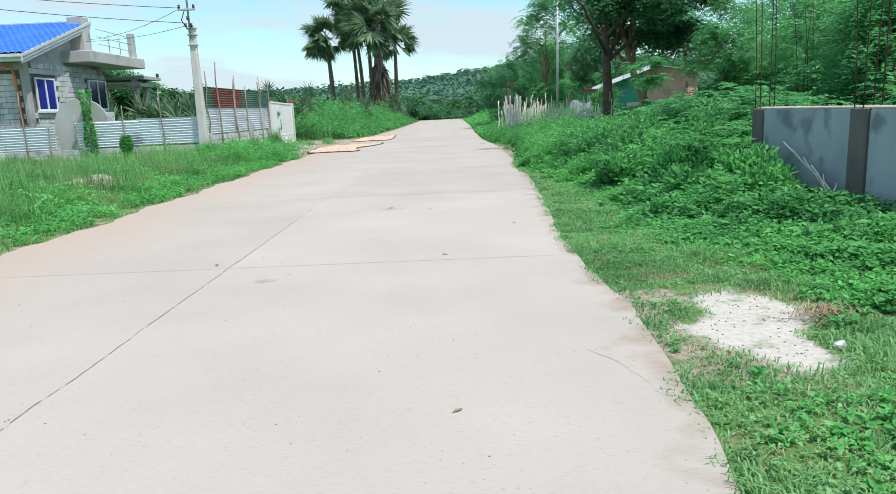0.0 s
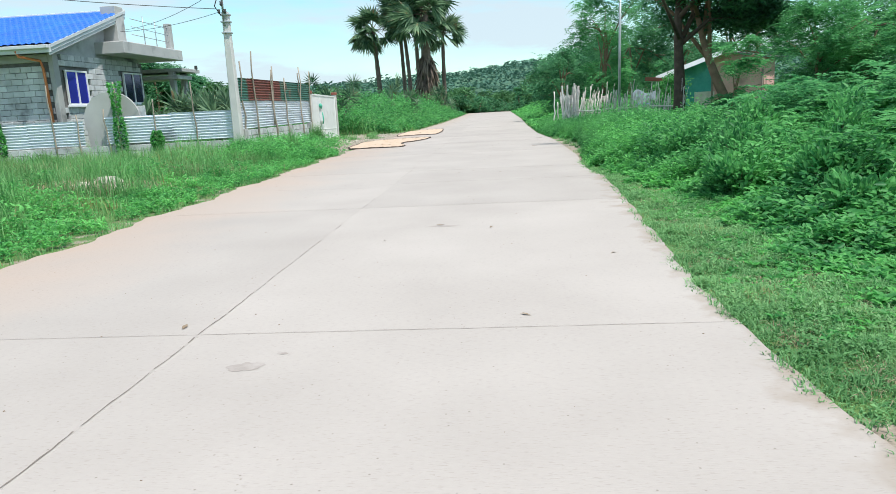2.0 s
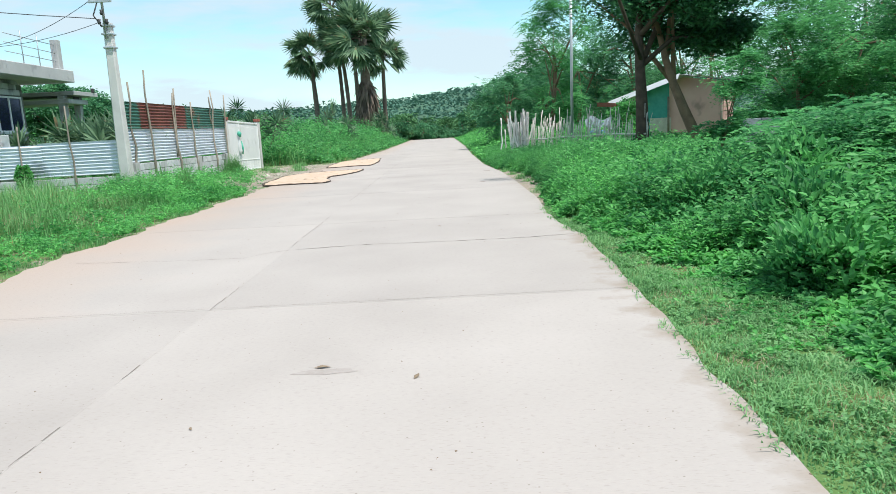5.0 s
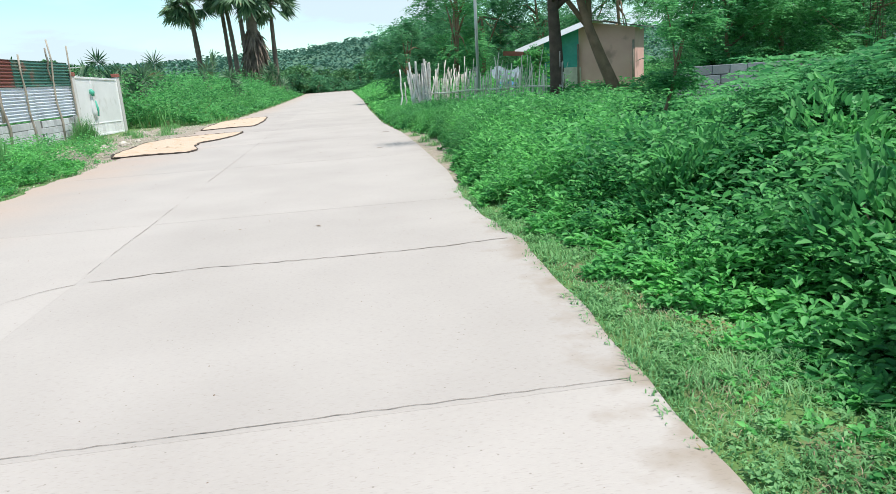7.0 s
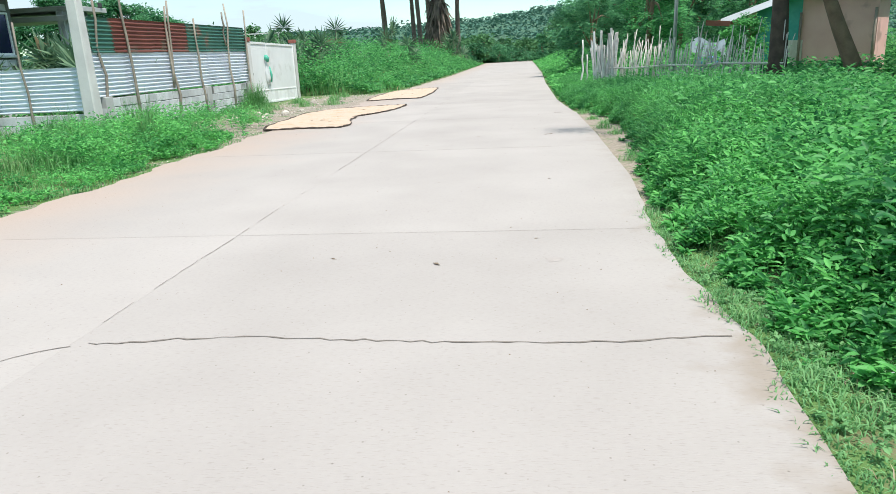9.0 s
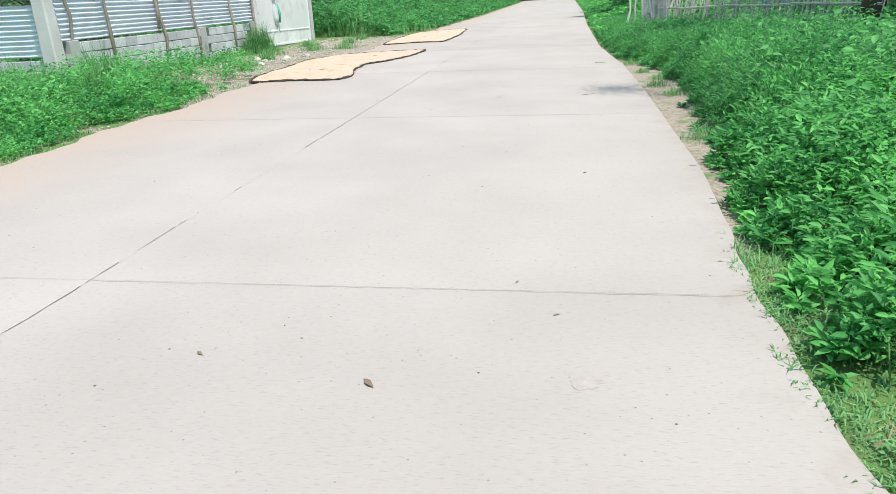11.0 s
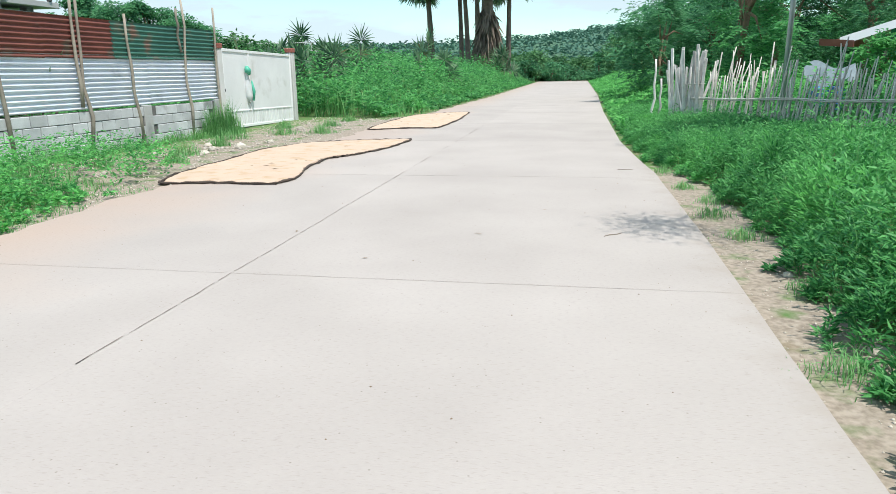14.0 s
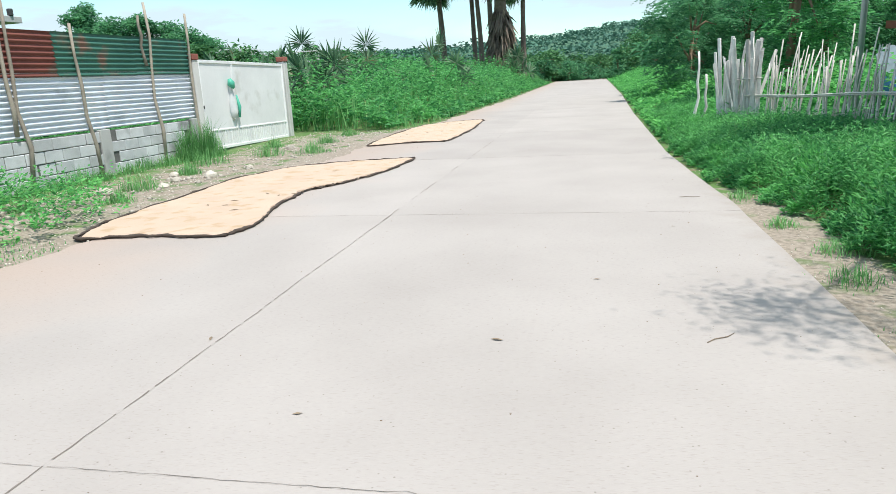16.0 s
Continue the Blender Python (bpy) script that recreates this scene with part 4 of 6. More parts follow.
box_part("porch_slab", (-18, 34.95, 3.42), (-14.3, 36.9, 3.58), M_PLASTER, house)
box_part("porch_slab", (-18, 34.9, 3.10), (-14.5, 36.4, 3.28), M_PLASTER, house)
box_part("porch_column", (-14.95, 34.95, 0), (-14.7, 35.2, 3.42), M_PLASTER, house)
box_part("porch_column", (-14.95, 36.1, 0), (-14.7, 36.35, 3.42), M_PLASTER, house)
box_part("porch_lamp", (-14.38, 36.5, 3.58), (-14.26, 36.62, 3.76), M_WIRE, house, "small dark lamp", 0.02)


def window(y0, y1, z0, z1, glass):
    w = part("window", Geo().box((HX - 0.06, y0, z0), (HX - 0.03, y1, z1)).done("window", M_COLUMN), house)
    t, m = 0.06, (y0 + y1) / 2
    for a, b in (((y0, z0), (y1, z0 + t)), ((y0, z1 - t), (y1, z1)), ((y0, z0 + t), (y0 + t, z1 - t)), ((y1 - t, z0 + t), (y1, z1 - t)), ((m - t / 2, z0 + t), (m + t / 2, z1 - t))):
        part("frame", Geo().box((HX - 0.02, a[0], a[1]), (HX + 0.05, b[0], b[1]), 0.006).done("frame", M_FRAME), w)
    for a, b in ((y0 + t, m - t / 2), (m + t / 2, y1 - t)):
        part("pane", Geo().box((HX - 0.012, a, z0 + t), (HX + 0.012, b, z1 - t)).done("pane", glass), w)
    part("sill", Geo().box((HX - 0.02, y0 - 0.08, z0 - 0.08), (HX + 0.09, y1 + 0.08, z0), 0.01).done("sill", M_FASCIA), w)


window(27.55, 28.85, 1.97, 3.2, M_GLASS)
window(31.42, 32.9, 2.02, 3.28, M_DARKGLASS)
w = part("window", Geo().box((-20.6, HY + 0.05, 2.1), (-19.45, HY + 0.09, 2.72)).done("window", M_DARKGLASS), house)
for i in range(5):
    part("frame", Geo().box((-20.6 + i * 0.28, HY - 0.02, 2.06), (-20.56 + i * 0.28, HY + 0.045, 2.74), 0.005).done("frame", M_FRAME), w)
for x in (-15.55, -19.2):
    part("downpipe", Geo().tube([(x - 0.45, 26.3, 3.78), (x - 0.40, 26.35, 3.60), (x, 26.85, 3.48), (x + 0.02, 26.93, 3.2), (x + 0.1, 26.93, 0.2)], [0.045] * 5, 8).done("downpipe", M_ORANGE, True), house, "orange drain pipe")

# ---- drying mats on the road ----
def drying_mat(name_label, outline, seed):
    r = random.Random(seed)
    n = len(outline)
    pts = []
    for i in range(n):
        p1, p2 = (Vector((*outline[(i + j) % n], 0)) for j in (0, 1))
        for k in range(10):
            t = k / 10
            pts.append(p1.lerp(p2, t) + Vector((r.gauss(0, 0.012), r.gauss(0, 0.02), 0)))
    for _ in range(2):
        pts = [(pts[i - 1] + pts[i] * 2 + pts[(i + 1) % len(pts)]) / 4 for i in range(len(pts))]
    c = sum(pts, Vector()) / len(pts)
    ob = group("drying_mat", name_label, "mat", (c.x, c.y, 0.0), series="drying mats")
    bm = bmesh.new()
    bm.faces.new([bm.verts.new((p.x, p.y, 0.010)) for p in pts])
    bmesh.ops.triangulate(bm, faces=bm.faces[:])
    me = bpy.data.meshes.new("net")
    bm.to_mesh(me)
    bm.free()
    me.materials.append(M_NET)
    part("net", me, ob, "dark brown net")
    inner = [c + (p - c) * (1 - (0.055 + 0.05 * math.sin(0.31 * i) * math.sin(0.83 * i + 1)) / max((p - c).length, 0.3)) + Vector((r.gauss(0, 0.012), r.gauss(0, 0.012), 0)) for i, p in enumerate(pts)]
    bm = bmesh.new()
    lo = [bm.verts.new((p.x, p.y, 0.013)) for p in inner]
    hi = [bm.verts.new((c.x + (p.x - c.x) * 0.985, c.y + (p.y - c.y) * 0.985, 0.034)) for p in inner]
    for i in range(len(lo)):
        j = (i + 1) % len(lo)
        bm.faces.new((lo[i], lo[j], hi[j], hi[i]))
    top = bm.faces.new(hi)
    bmesh.ops.triangulate(bm, faces=[top])
    me = bpy.data.meshes.new("grain")
    bm.to_mesh(me)
    bm.free()
    me.materials.append(M_GRAIN)
    part("grain", me, ob, "golden layer of unhusked rice")
    rim = [p + Vector((r.gauss(0, 0.012), r.gauss(0, 0.015), 0.022)) for p in pts]
    part("rolled_edge", Geo().tube(rim + rim[:1], [r.uniform(0.006, 0.024) for _ in range(len(rim) + 1)], 6).done("rolled_edge", M_NET, True), ob, "dark rolled net edge")
    ys = [p.y for p in pts]
    for _ in range(9):
        p = c + Vector((r.uniform(-0.6, 0.6), r.uniform(-0.35, 0.35) * (max(ys) - min(ys)), 0.036))
        leaf = Geo().add([(-0.06, 0, 0), (0, 0.018, 0.008), (0.07, 0.005, 0.0), (0, -0.016, 0.004)], [(0, 3, 2, 1)]).done("litter", M_LEAFLITTER)
        o = part("litter", leaf, ob, at=p)
        o.rotation_euler = (0, 0, r.uniform(0, 6))


drying_mat("long net of rice grain drying on the roadside", [(-5.02, 26.65), (-5.25, 27.5), (-5.32, 29.0), (-5.45, 30.9), (-5.0, 32.2), (-4.2, 32.75), (-3.3, 33.0), (-2.86, 33.1), (-2.95, 31.4), (-3.27, 30.2), (-3.62, 29.5), (-3.48, 28.3), (-3.22, 27.3), (-3.32, 26.75), (-4.2, 26.8)], 3)
drying_mat("short net of rice grain drying on the roadside", [(-4.75, 35.6), (-4.95, 38.5), (-4.85, 41.8), (-3.9, 43.0), (-3.15, 43.3), (-2.9, 39.8), (-2.92, 36.2), (-3.8, 36.2)], 4)

# ---- gray wall by the verge ----
wall = group("plastered_wall", "grey plastered boundary wall with shade-blue colour painted in and bare columns", "wall", (4.62, 6, 0))
for y0, y1 in ((-6, -2.4), (-2.1, 1.2), (1.5, 4.9), (5.2, 8.55), (8.85, 11.0)):
    box_part("panel", (4.53, y0, -0.2), (4.68, y1, 1.15 + 0.01 * (y1 % 2)), M_WALL_BLUE, wall, bev=0.02)
for y in (-2.25, 1.35, 5.05, 8.7, 11.12):
    box_part("column", (4.49, y - 0.15, -0.2), (4.72, y + 0.15, 1.17), M_COLUMN, wall, "bare dark concrete column", 0.02)
box_part("panel", (4.72, 11.02, -0.1), (9.0, 11.2, 1.12), M_WALL_BLUE, wall, bev=0.02)
box_part("coping", (4.535, -6, 1.15), (4.675, 11.2, 1.183), M_STONE, wall, bev=0.012)


def rebar_cluster(x, y, z, h, seed):
    ob = group("rebar_cluster", "bundle of rusty rebar rising from a column", "rebar", (x, y, z), series="rebar clusters")
    k = random.Random(seed)
    for dx, dy in ((-0.1, -0.08), (0.1, -0.07), (-0.09, 0.09), (0.1, 0.08)):
        lx, lyy = k.gauss(-0.12, 0.08), k.gauss(0, 0.1)
        pts = [(x + dx + lx * t ** 2, y + dy + lyy * t ** 2, z - 0.03 + h * t) for t in (0, 0.25, 0.5, 0.75, 1)]
        part("rod", Geo().tube(pts, [0.0065] * 5, 5).done("rod", M_REBAR, True), ob)
    t = 0.06
    part("tie", Geo().tube([(x - 0.1, y - 0.08, z + h * t), (x + 0.1, y - 0.07, z + h * t), (x + 0.1, y + 0.08, z + h * t), (x - 0.09, y + 0.09, z + h * t), (x - 0.1, y - 0.08, z + h * t)], [0.007] * 5, 4).done("tie", M_REBAR), ob)


for i, (x, y, z, h) in enumerate(((4.6, 8.7, 1.17, 2.4), (4.6, 11.12, 1.17, 2.6), (4.6, 5.05, 1.17, 2.4), (6.9, 14.6, 0.7, 2.3), (12.2, 24.1, 1.2, 2.2))):
    rebar_cluster(x, y, z, h, 20 + i)

block_wall_far = group("block_wall", "dark unplastered concrete block wall in the thicket", "wall", (10, 24, 0))
part("core", Geo().box((7.35, 24.0, -0.1), (10.6, 24.08, 1.18)).done("core", M_MORTAR), block_wall_far)

# ---- bamboo fence, steel post, hut ----
BF = [(3.08, 36.9), (3.7, 35.6), (4.4, 34.0), (5.1, 32.2), (5.7, 30.4), (6.6, 29.2)]
bfence = group("bamboo_fence", "uneven fence of grey slabs and split bamboo pickets", "fence", (4.4, 34, 0.3))


def along(s):
    """The place s metres along the bamboo fence."""
    for (ax, ay), (bx, by) in zip(BF, BF[1:]):
        d = math.hypot(bx - ax, by - ay)
        if s <= d:
            return ax + (bx - ax) * s / d, ay + (by - ay) * s / d
        s -= d
    return BF[-1]


TOTAL = sum(math.hypot(b[0] - a[0], b[1] - a[1]) for a, b in zip(BF, BF[1:]))
r = random.Random(11)
s = 0.0
while s < 1.25:
    x, y = along(s)
    h, w = r.uniform(1.55, 2.1), r.uniform(0.014, 0.038)
    m = pose(x, y, float(ground_z(x, y)) - 0.05, r.gauss(0, 4), r.gauss(0, 5), r.gauss(-25, 14))
    g = Geo().box((-w, -0.016, 0), (w, 0.016, h), 0.006)
    g.v = [(a + 0.35 * w * math.sin(5 * c + s), b, c - (0.12 * abs(a) / w if c > h - 0.1 else 0)) for a, b, c in g.v]
    part("slab_board", mesh("slab_board", [m @ Vector(p) for p in g.v], g.f, M_SLAT), bfence, "grey split wood slab")
    s += w * 1.15
while s < TOTAL:
    x, y = along(s)
    z = float(ground_z(x, y))
    h = (r.uniform(1.15, 1.6) if r.random() < 0.88 else r.uniform(1.6, 2.0)) * (1 - 0.16 * s / TOTAL)
    lean = r.gauss(0.10, 0.09)
    part("picket", stake_mesh((x, y + r.gauss(0, 0.02), z - 0.05), (x + lean * h, y - lean * 0.6 * h, z + h), r.uniform(0.009, 0.017), int(s * 100), "picket", M_BAMBOO, 3, 0.5), bfence)
    s += r.uniform(0.03, 0.07)
for k, zz in enumerate((0.66, 0.69, 1.02)):
    pts = [(*along(t), float(ground_z(*along(t))) + zz + 0.012 * math.sin(2 * t)) for t in np.linspace(0.9 if k < 2 else 0.2, TOTAL if k < 2 else 1.4, 16)]
    part("rail", Geo().tube([(a - 0.035, b - 0.02, c) for a, b, c in pts], [0.012] * 16, 6).done("rail", M_BAMBOO, True), bfence)
for x, y, h in ((2.65, 37.6, 1.4), (2.78, 37.3, 0.9)):
    tagged(new("fence_stump", stake_mesh((x, y, 0), (x + 0.08, y, h + 0.3), 0.032, 91, "fence_stump", M_SLAT)), "grey leaning wooden stump post by the lane", "post", "stump posts")
spost = group("steel_post", "thin galvanised steel post behind the bamboo fence", "post", (5.5, 36.0, 0.3))
part("tube", Geo().tube([(5.5, 36.0, 0), (5.56, 36.0, 7.0)], [0.06, 0.055], 10).done("tube", M_STEEL, True), spost)
part("cap", Geo().tube([(5.56, 36.0, 7.0), (5.56, 36.0, 7.06)], [0.06, 0.03], 10).done("cap", M_STEEL, True), spost)


def tub():
    ob = group("plastic_tub", "blue plastic drum under pale sacks by the fence", "tub", (6.95, 37.5, 0.3))
    part("drum", Geo().tube([(6.95, 37.5, 0.2), (6.95, 37.5, 0.4), (6.95, 37.5, 0.86), (6.95, 37.5, 0.95)], [0.36, 0.40, 0.42, 0.38], 16).done("drum", M_BLUETUB, True), ob)
    k, v = 14, []
    for j in range(8):
        for i in range(k):
            u, w = i / (k - 1), j / 7
            v.append((6.40 + 0.92 * u, 37.72 - 0.75 * u + 0.1 * math.sin(5 * u + w) - 0.25 * w, 1.42 - 0.40 * w + 0.12 * math.sin(7 * u + 2 * w) + 0.1 * math.sin(3 * u) - 0.12 * w * u))
    f = [(j * k + i, j * k + i + 1, (j + 1) * k + i + 1, (j + 1) * k + i) for j in range(7) for i in range(k - 1)]
    part("sacking", Geo().add(v, f).done("sacking", M_COVER, True), ob, "pale draped plastic sacking")


tub()
hut = group("hut", "small pink and teal hut with a tin roof", "hut", (11, 40.5, 0.3))
HA, HB = Vector((9.24, 40.56, 0)), Vector((12.6, 38.0, 0))
hd = (HB - HA).normalized()
hn = Vector((-hd.y, hd.x, 0))
if hn.y < 0:
    hn = -hn
HM = Matrix(((hd.x, hn.x, 0, HA.x), (hd.y, hn.y, 0, HA.y), (0, 0, 1, 0), (0, 0, 0, 1)))
HL = (HB - HA).length


def wall_piece(name, s0, s1, z0, t0, t1, material, depth=0.12, off=0.0, label=""):
    v = [(s0, off, z0), (s1, off, z0), (s1, off, t1), (s0, off, t0)]
    v += [(a, b + depth, c) for a, b, c in v]
    f = [(0, 1, 2, 3), (7, 6, 5, 4), (0, 4, 5, 1), (1, 5, 6, 2), (2, 6, 7, 3), (3, 7, 4, 0)]
    part(name, mesh(name, [HM @ Vector(p) for p in v], f, material), hut, label)


wall_piece("wall", 0.2, 1.8, 0.2, 2.50, 2.95, M_TARP, label="teal tarpaulin wall")
wall_piece("wall", 1.8, 2.45, 0.2, 2.95, 3.12, M_PINK, label="faded pink wall")
wall_piece("wall", 2.45, HL, 0.2, 3.12, 2.80, M_PINK, label="faded pink wall")
wall_piece("side_wall", HL - 0.12, HL, 0.2, 2.80, 2.80, M_PINK, 1.4, 0.12)
wall_piece("side_wall", 0.2, 0.32, 0.2, 2.25, 2.25, M_PINK, 1.4, 0.12)
wall_piece("bamboo_panel", 0.9, 1.9, 0.2, 1.35, 1.35, M_BAMBOO, 0.03, -0.05)
for i in range(5):
    y0 = -0.45 + i * 0.45
    v = []
    for dz in (0, 0.02):
        for s_, z_ in ((-0.95, 2.20), (2.45, 3.22)):
            v += [(s_, y0, z_ + dz + 0.004 * (i % 2)), (s_, y0 + 0.46, z_ + dz + 0.004 * (i % 2))]
    part("roof_sheet", mesh("roof_sheet", [HM @ Vector(p) for p in v], [(0, 1, 3, 2), (4, 6, 7, 5), (0, 2, 6, 4), (1, 5, 7, 3), (0, 4, 5, 1), (2, 3, 7, 6)], M_TIN), hut, "pale tin roof sheet")
v = []
for dz in (0, 0.03):
    for s_, z_ in ((2.45, 3.20), (HL + 0.35, 2.80)):
        v += [(s_, -0.4, z_ + dz), (s_, 1.8, z_ + dz)]
part("roof_sheet", mesh("roof_sheet", [HM @ Vector(p) for p in v], [(0, 1, 3, 2), (4, 6, 7, 5), (0, 2, 6, 4), (1, 5, 7, 3), (0, 4, 5, 1), (2, 3, 7, 6)], M_COLUMN), hut)
v = [(s_, y_ - (0.30 if h_ < 0 else 0.0), z_ + h_) for y_ in (-0.50, -0.47) for s_, z_ in ((-0.95, 2.16), (2.45, 3.18)) for h_ in (-0.17, 0.10)]
part("flashing", mesh("flashing", [HM @ Vector(p) for p in v], [(0, 2, 3, 1), (4, 5, 7, 6), (0, 1, 5, 4), (2, 6, 7, 3), (1, 3, 7, 5), (0, 4, 6, 2)], M_TIN), hut, "pale tin edge flashing")
part("eave_board", Geo().box((-1.02, -0.6, 2.02), (-0.93, 1.8, 2.21), 0.01, HM).done("eave_board", M_RUSTEDGE), hut, "rust-red eave board")
v = [(s_, y_, z_ + h_) for y_ in (-0.88, -0.84) for s_, z_ in ((-1.38, 2.10), (-0.45, 2.02)) for h_ in (-0.06, 0.13)]
part("barge_board", mesh("barge_board", [HM @ Vector(p) for p in v], [(0, 2, 3, 1), (4, 5, 7, 6), (0, 1, 5, 4), (2, 6, 7, 3), (1, 3, 7, 5), (0, 4, 6, 2)], M_RUSTEDGE), hut, "rust-red barge board")
for s_ in (0.15, 1.8, HL - 0.05):
    part("hut_post", Geo().tube([HM @ Vector((s_, -0.1, 0.1)), HM @ Vector((s_, -0.1, 2.3))], [0.05, 0.045], 7).done("hut_post", M_STAKE, True), hut)

# ---- trees ----
def tree(x, y, h, r_, seed, leaf_mat, bark, leaves, label, trunk_r=0.14, lean=(0, 0), low=0.35, size=0.16, feathery=False, clusters=26, flat=0.75, tight=1.0, shift=(0, 0)):
    k = random.Random(seed)
    z = float(ground_z(x, y))
    ob = group("tree", label, "tree", (x, y, z), series="")
    ht = h * 0.62
    spine = [Vector((x + lean[0] * t + 0.10 * math.sin(5 * t + seed), y + lean[1] * t, z - 0.1 + ht * t)) for t in np.linspace(0, 1, 7)]
    part("trunk", Geo().tube(spine, [trunk_r * (1.25 - 0.85 * i / 6) for i in range(7)], 9).done("trunk", bark, True), ob)
    cx, cy = spine[-1].x + shift[0], spine[-1].y + shift[1]
    zc, rz = z + h * (1 + low) / 2, h * (1 - low) / 2
    cents = []
    for i in range(clusters):
        a, u = k.uniform(0, 2 * math.pi), k.uniform(-0.95, 1)
        q = math.sqrt(max(0.05, 1 - u * u)) * k.uniform(0.35, 1.0)
        cents.append(Vector((cx + r_ * q * math.cos(a), cy + r_ * q * math.sin(a), zc + rz * u * 0.95)))
    for i, c in enumerate(cents[:8]):
        st = spine[3 + i % 4]
        mid = st.lerp(c, 0.5) + Vector((0, 0, 0.12 * r_))
        part("limb", Geo().tube([st, mid, c], [trunk_r * 0.5, trunk_r * 0.32, trunk_r * 0.10], 6).done("limb", bark, True), ob)
    n = leaves // clusters
    P = []
    for c in cents:
        s_ = r_ * k.uniform(0.16, 0.30) * tight
        P.append(np.array(c) + unit(rng.normal(0, 1, (n, 3))) * rng.uniform(0, 1, (n, 1)) ** 0.45 * (1.7 * s_, 1.7 * s_, 1.7 * s_ * flat))
    P = np.concatenate(P)
    az = rng.uniform(0, 2 * np.pi, len(P))
    D = np.column_stack([np.cos(az), np.sin(az), rng.normal(-0.15, 0.4, len(P))])
    if feathery:
        m_ = len(P) // 8
        arr = frond_arrays(P[:m_ * 8:8], D[:m_ * 8:8], rng.uniform(1.6, 2.6, m_) * size, 6, 0.34, 0.34)
    else:
        arr = leaf_arrays(P, D, rng.uniform(0.7, 1.3, len(P)) * size, rng.uniform(0.7, 1.3, len(P)) * size * 0.45)
    part("crown", tri_mesh("crown", *arr, leaf_mat), ob)
    return ob


shade = tree(6.4, 29.4, 9.2, 3.5, 1, L_DARK, M_BARK, 46000, "dark-trunked shade tree with a feathery crown", 0.19, (0.25, 0.3), 0.36, 0.20, False, 70, 0.7, 0.66, (1.9, 0.6))
part("limb", Geo().tube([(6.5, 29.5, 3.2), (5.0, 26.5, 4.7), (3.4, 23.6, 5.2)], [0.07, 0.04, 0.010], 6).done("limb", M_BARK, True), shade)
P = np.concatenate([np.array(c) + rng.normal(0, 1, (360, 3)) * (s_, s_, s_ * 0.5) + (0.22, 0.0, 0.5) for c, s_ in (((3.35, 23.35, 5.0), 0.30), ((2.95, 23.55, 4.8), 0.22), ((3.75, 23.2, 5.2), 0.30), ((3.2, 23.1, 5.4), 0.24), ((4.0, 24.2, 4.9), 0.30), ((4.5, 25.3, 4.9), 0.32))])
az = rng.uniform(0, 2 * np.pi, len(P))
part("side_crown", tri_mesh("side_crown", *leaf_arrays(P, np.column_stack([np.cos(az), np.sin(az), rng.normal(-0.3, 0.4, len(P))]), rng.uniform(0.05, 0.085, len(P)), rng.uniform(0.014, 0.022, len(P))), L_DARK), shade)
tree(8.2, 38.0, 1.95, 0.8, 3, L_SHRUB, M_BARK2, 1500, "small leafy bush in front of the hut", 0.04, (0, 0), 0.1, 0.16)
tree(8.55, 29.8, 7.4, 2.6, 2, L_TREE, M_BARK2, 9000, "leaning brown-barked tree beside the hut", 0.17, (-1.5, 0.3), 0.50, 0.17)
tree(5.05, 19.6, 2.6, 0.5, 4, L_FEATHER, M_BARK2, 3600, "slender young tree with light feathery leaves", 0.03, (0.1, 0), 0.30, 0.13, True, 14)
for i, (x, y, h, r_, fe) in enumerate(((8.6, 15.5, 3.7, 1.9, True), (11.5, 14.0, 4.6, 2.2, True), (9.9, 26.2, 3.6, 1.5, True), (11.4, 26.4, 4.7, 2.0, True), (14.5, 17.5, 5.6, 2.6, True),
                                    (13.9, 26.6, 5.4, 2.2, True), (11.6, 29.8, 4.8, 2.0, True), (15.2, 29.6, 6.6, 2.8, False), (18.2, 23.5, 6.6, 3.0, False), (18.5, 31.5, 8.0, 3.4, False), (7.6, 12.8, 2.9, 1.3, True), (16.2, 12.2, 5.2, 2.6, True))):
    tree(x, y, h, r_, 30 + i, L_FEATHER if fe else L_TREE, M_BARK2, 17000 if fe else 9000, "slender tree with light feathery green leaves" if fe else "tall green tree in the thicket behind the wall",
         0.07 if fe else 0.14, (random.uniform(-0.3, 0.3), random.uniform(-0.3, 0.3)), 0.10 if fe else 0.25, 0.17 if fe else 0.2, fe, 30)
for i, (x, y, h, r_) in enumerate(((5.7, 41.5, 7.2, 2.1), (7.9, 46.5, 6.6, 2.4), (10.6, 45.5, 7.6, 2.6), (14.6, 44.5, 7.8, 2.8), (4.4, 51.5, 4.4, 2.0), (7.0, 54.0, 5.4, 2.6), (10.5, 54.0, 6.4, 3.0), (14.8, 50, 7.6, 3.4), (20, 40, 9, 3.8), (22, 34, 9, 3.6))):
    tree(x, y, h, r_, 60 + i, L_TREE if i % 3 else L_FEATHER, M_BARK2, 12000, "leafy green tree behind the bamboo fence", 0.12, (0, 0), 0.10, 0.24, True, 34, 0.8, 0.85)
for i in range(26):
    y = 58 + i * 3.3 + random.uniform(-1.5, 1.5)
    x = 5.0 + random.uniform(0, 9) + (i % 3) * 3.0
    tree(x, y, random.uniform(3.4, 6.4), random.uniform(2.2, 3.4), 90 + i, L_FAR if i % 2 else L_TREE, M_BARK2, 2400, "bushy green tree along the far lane", 0.12, (0, 0), 0.02, 0.42, False, 22)
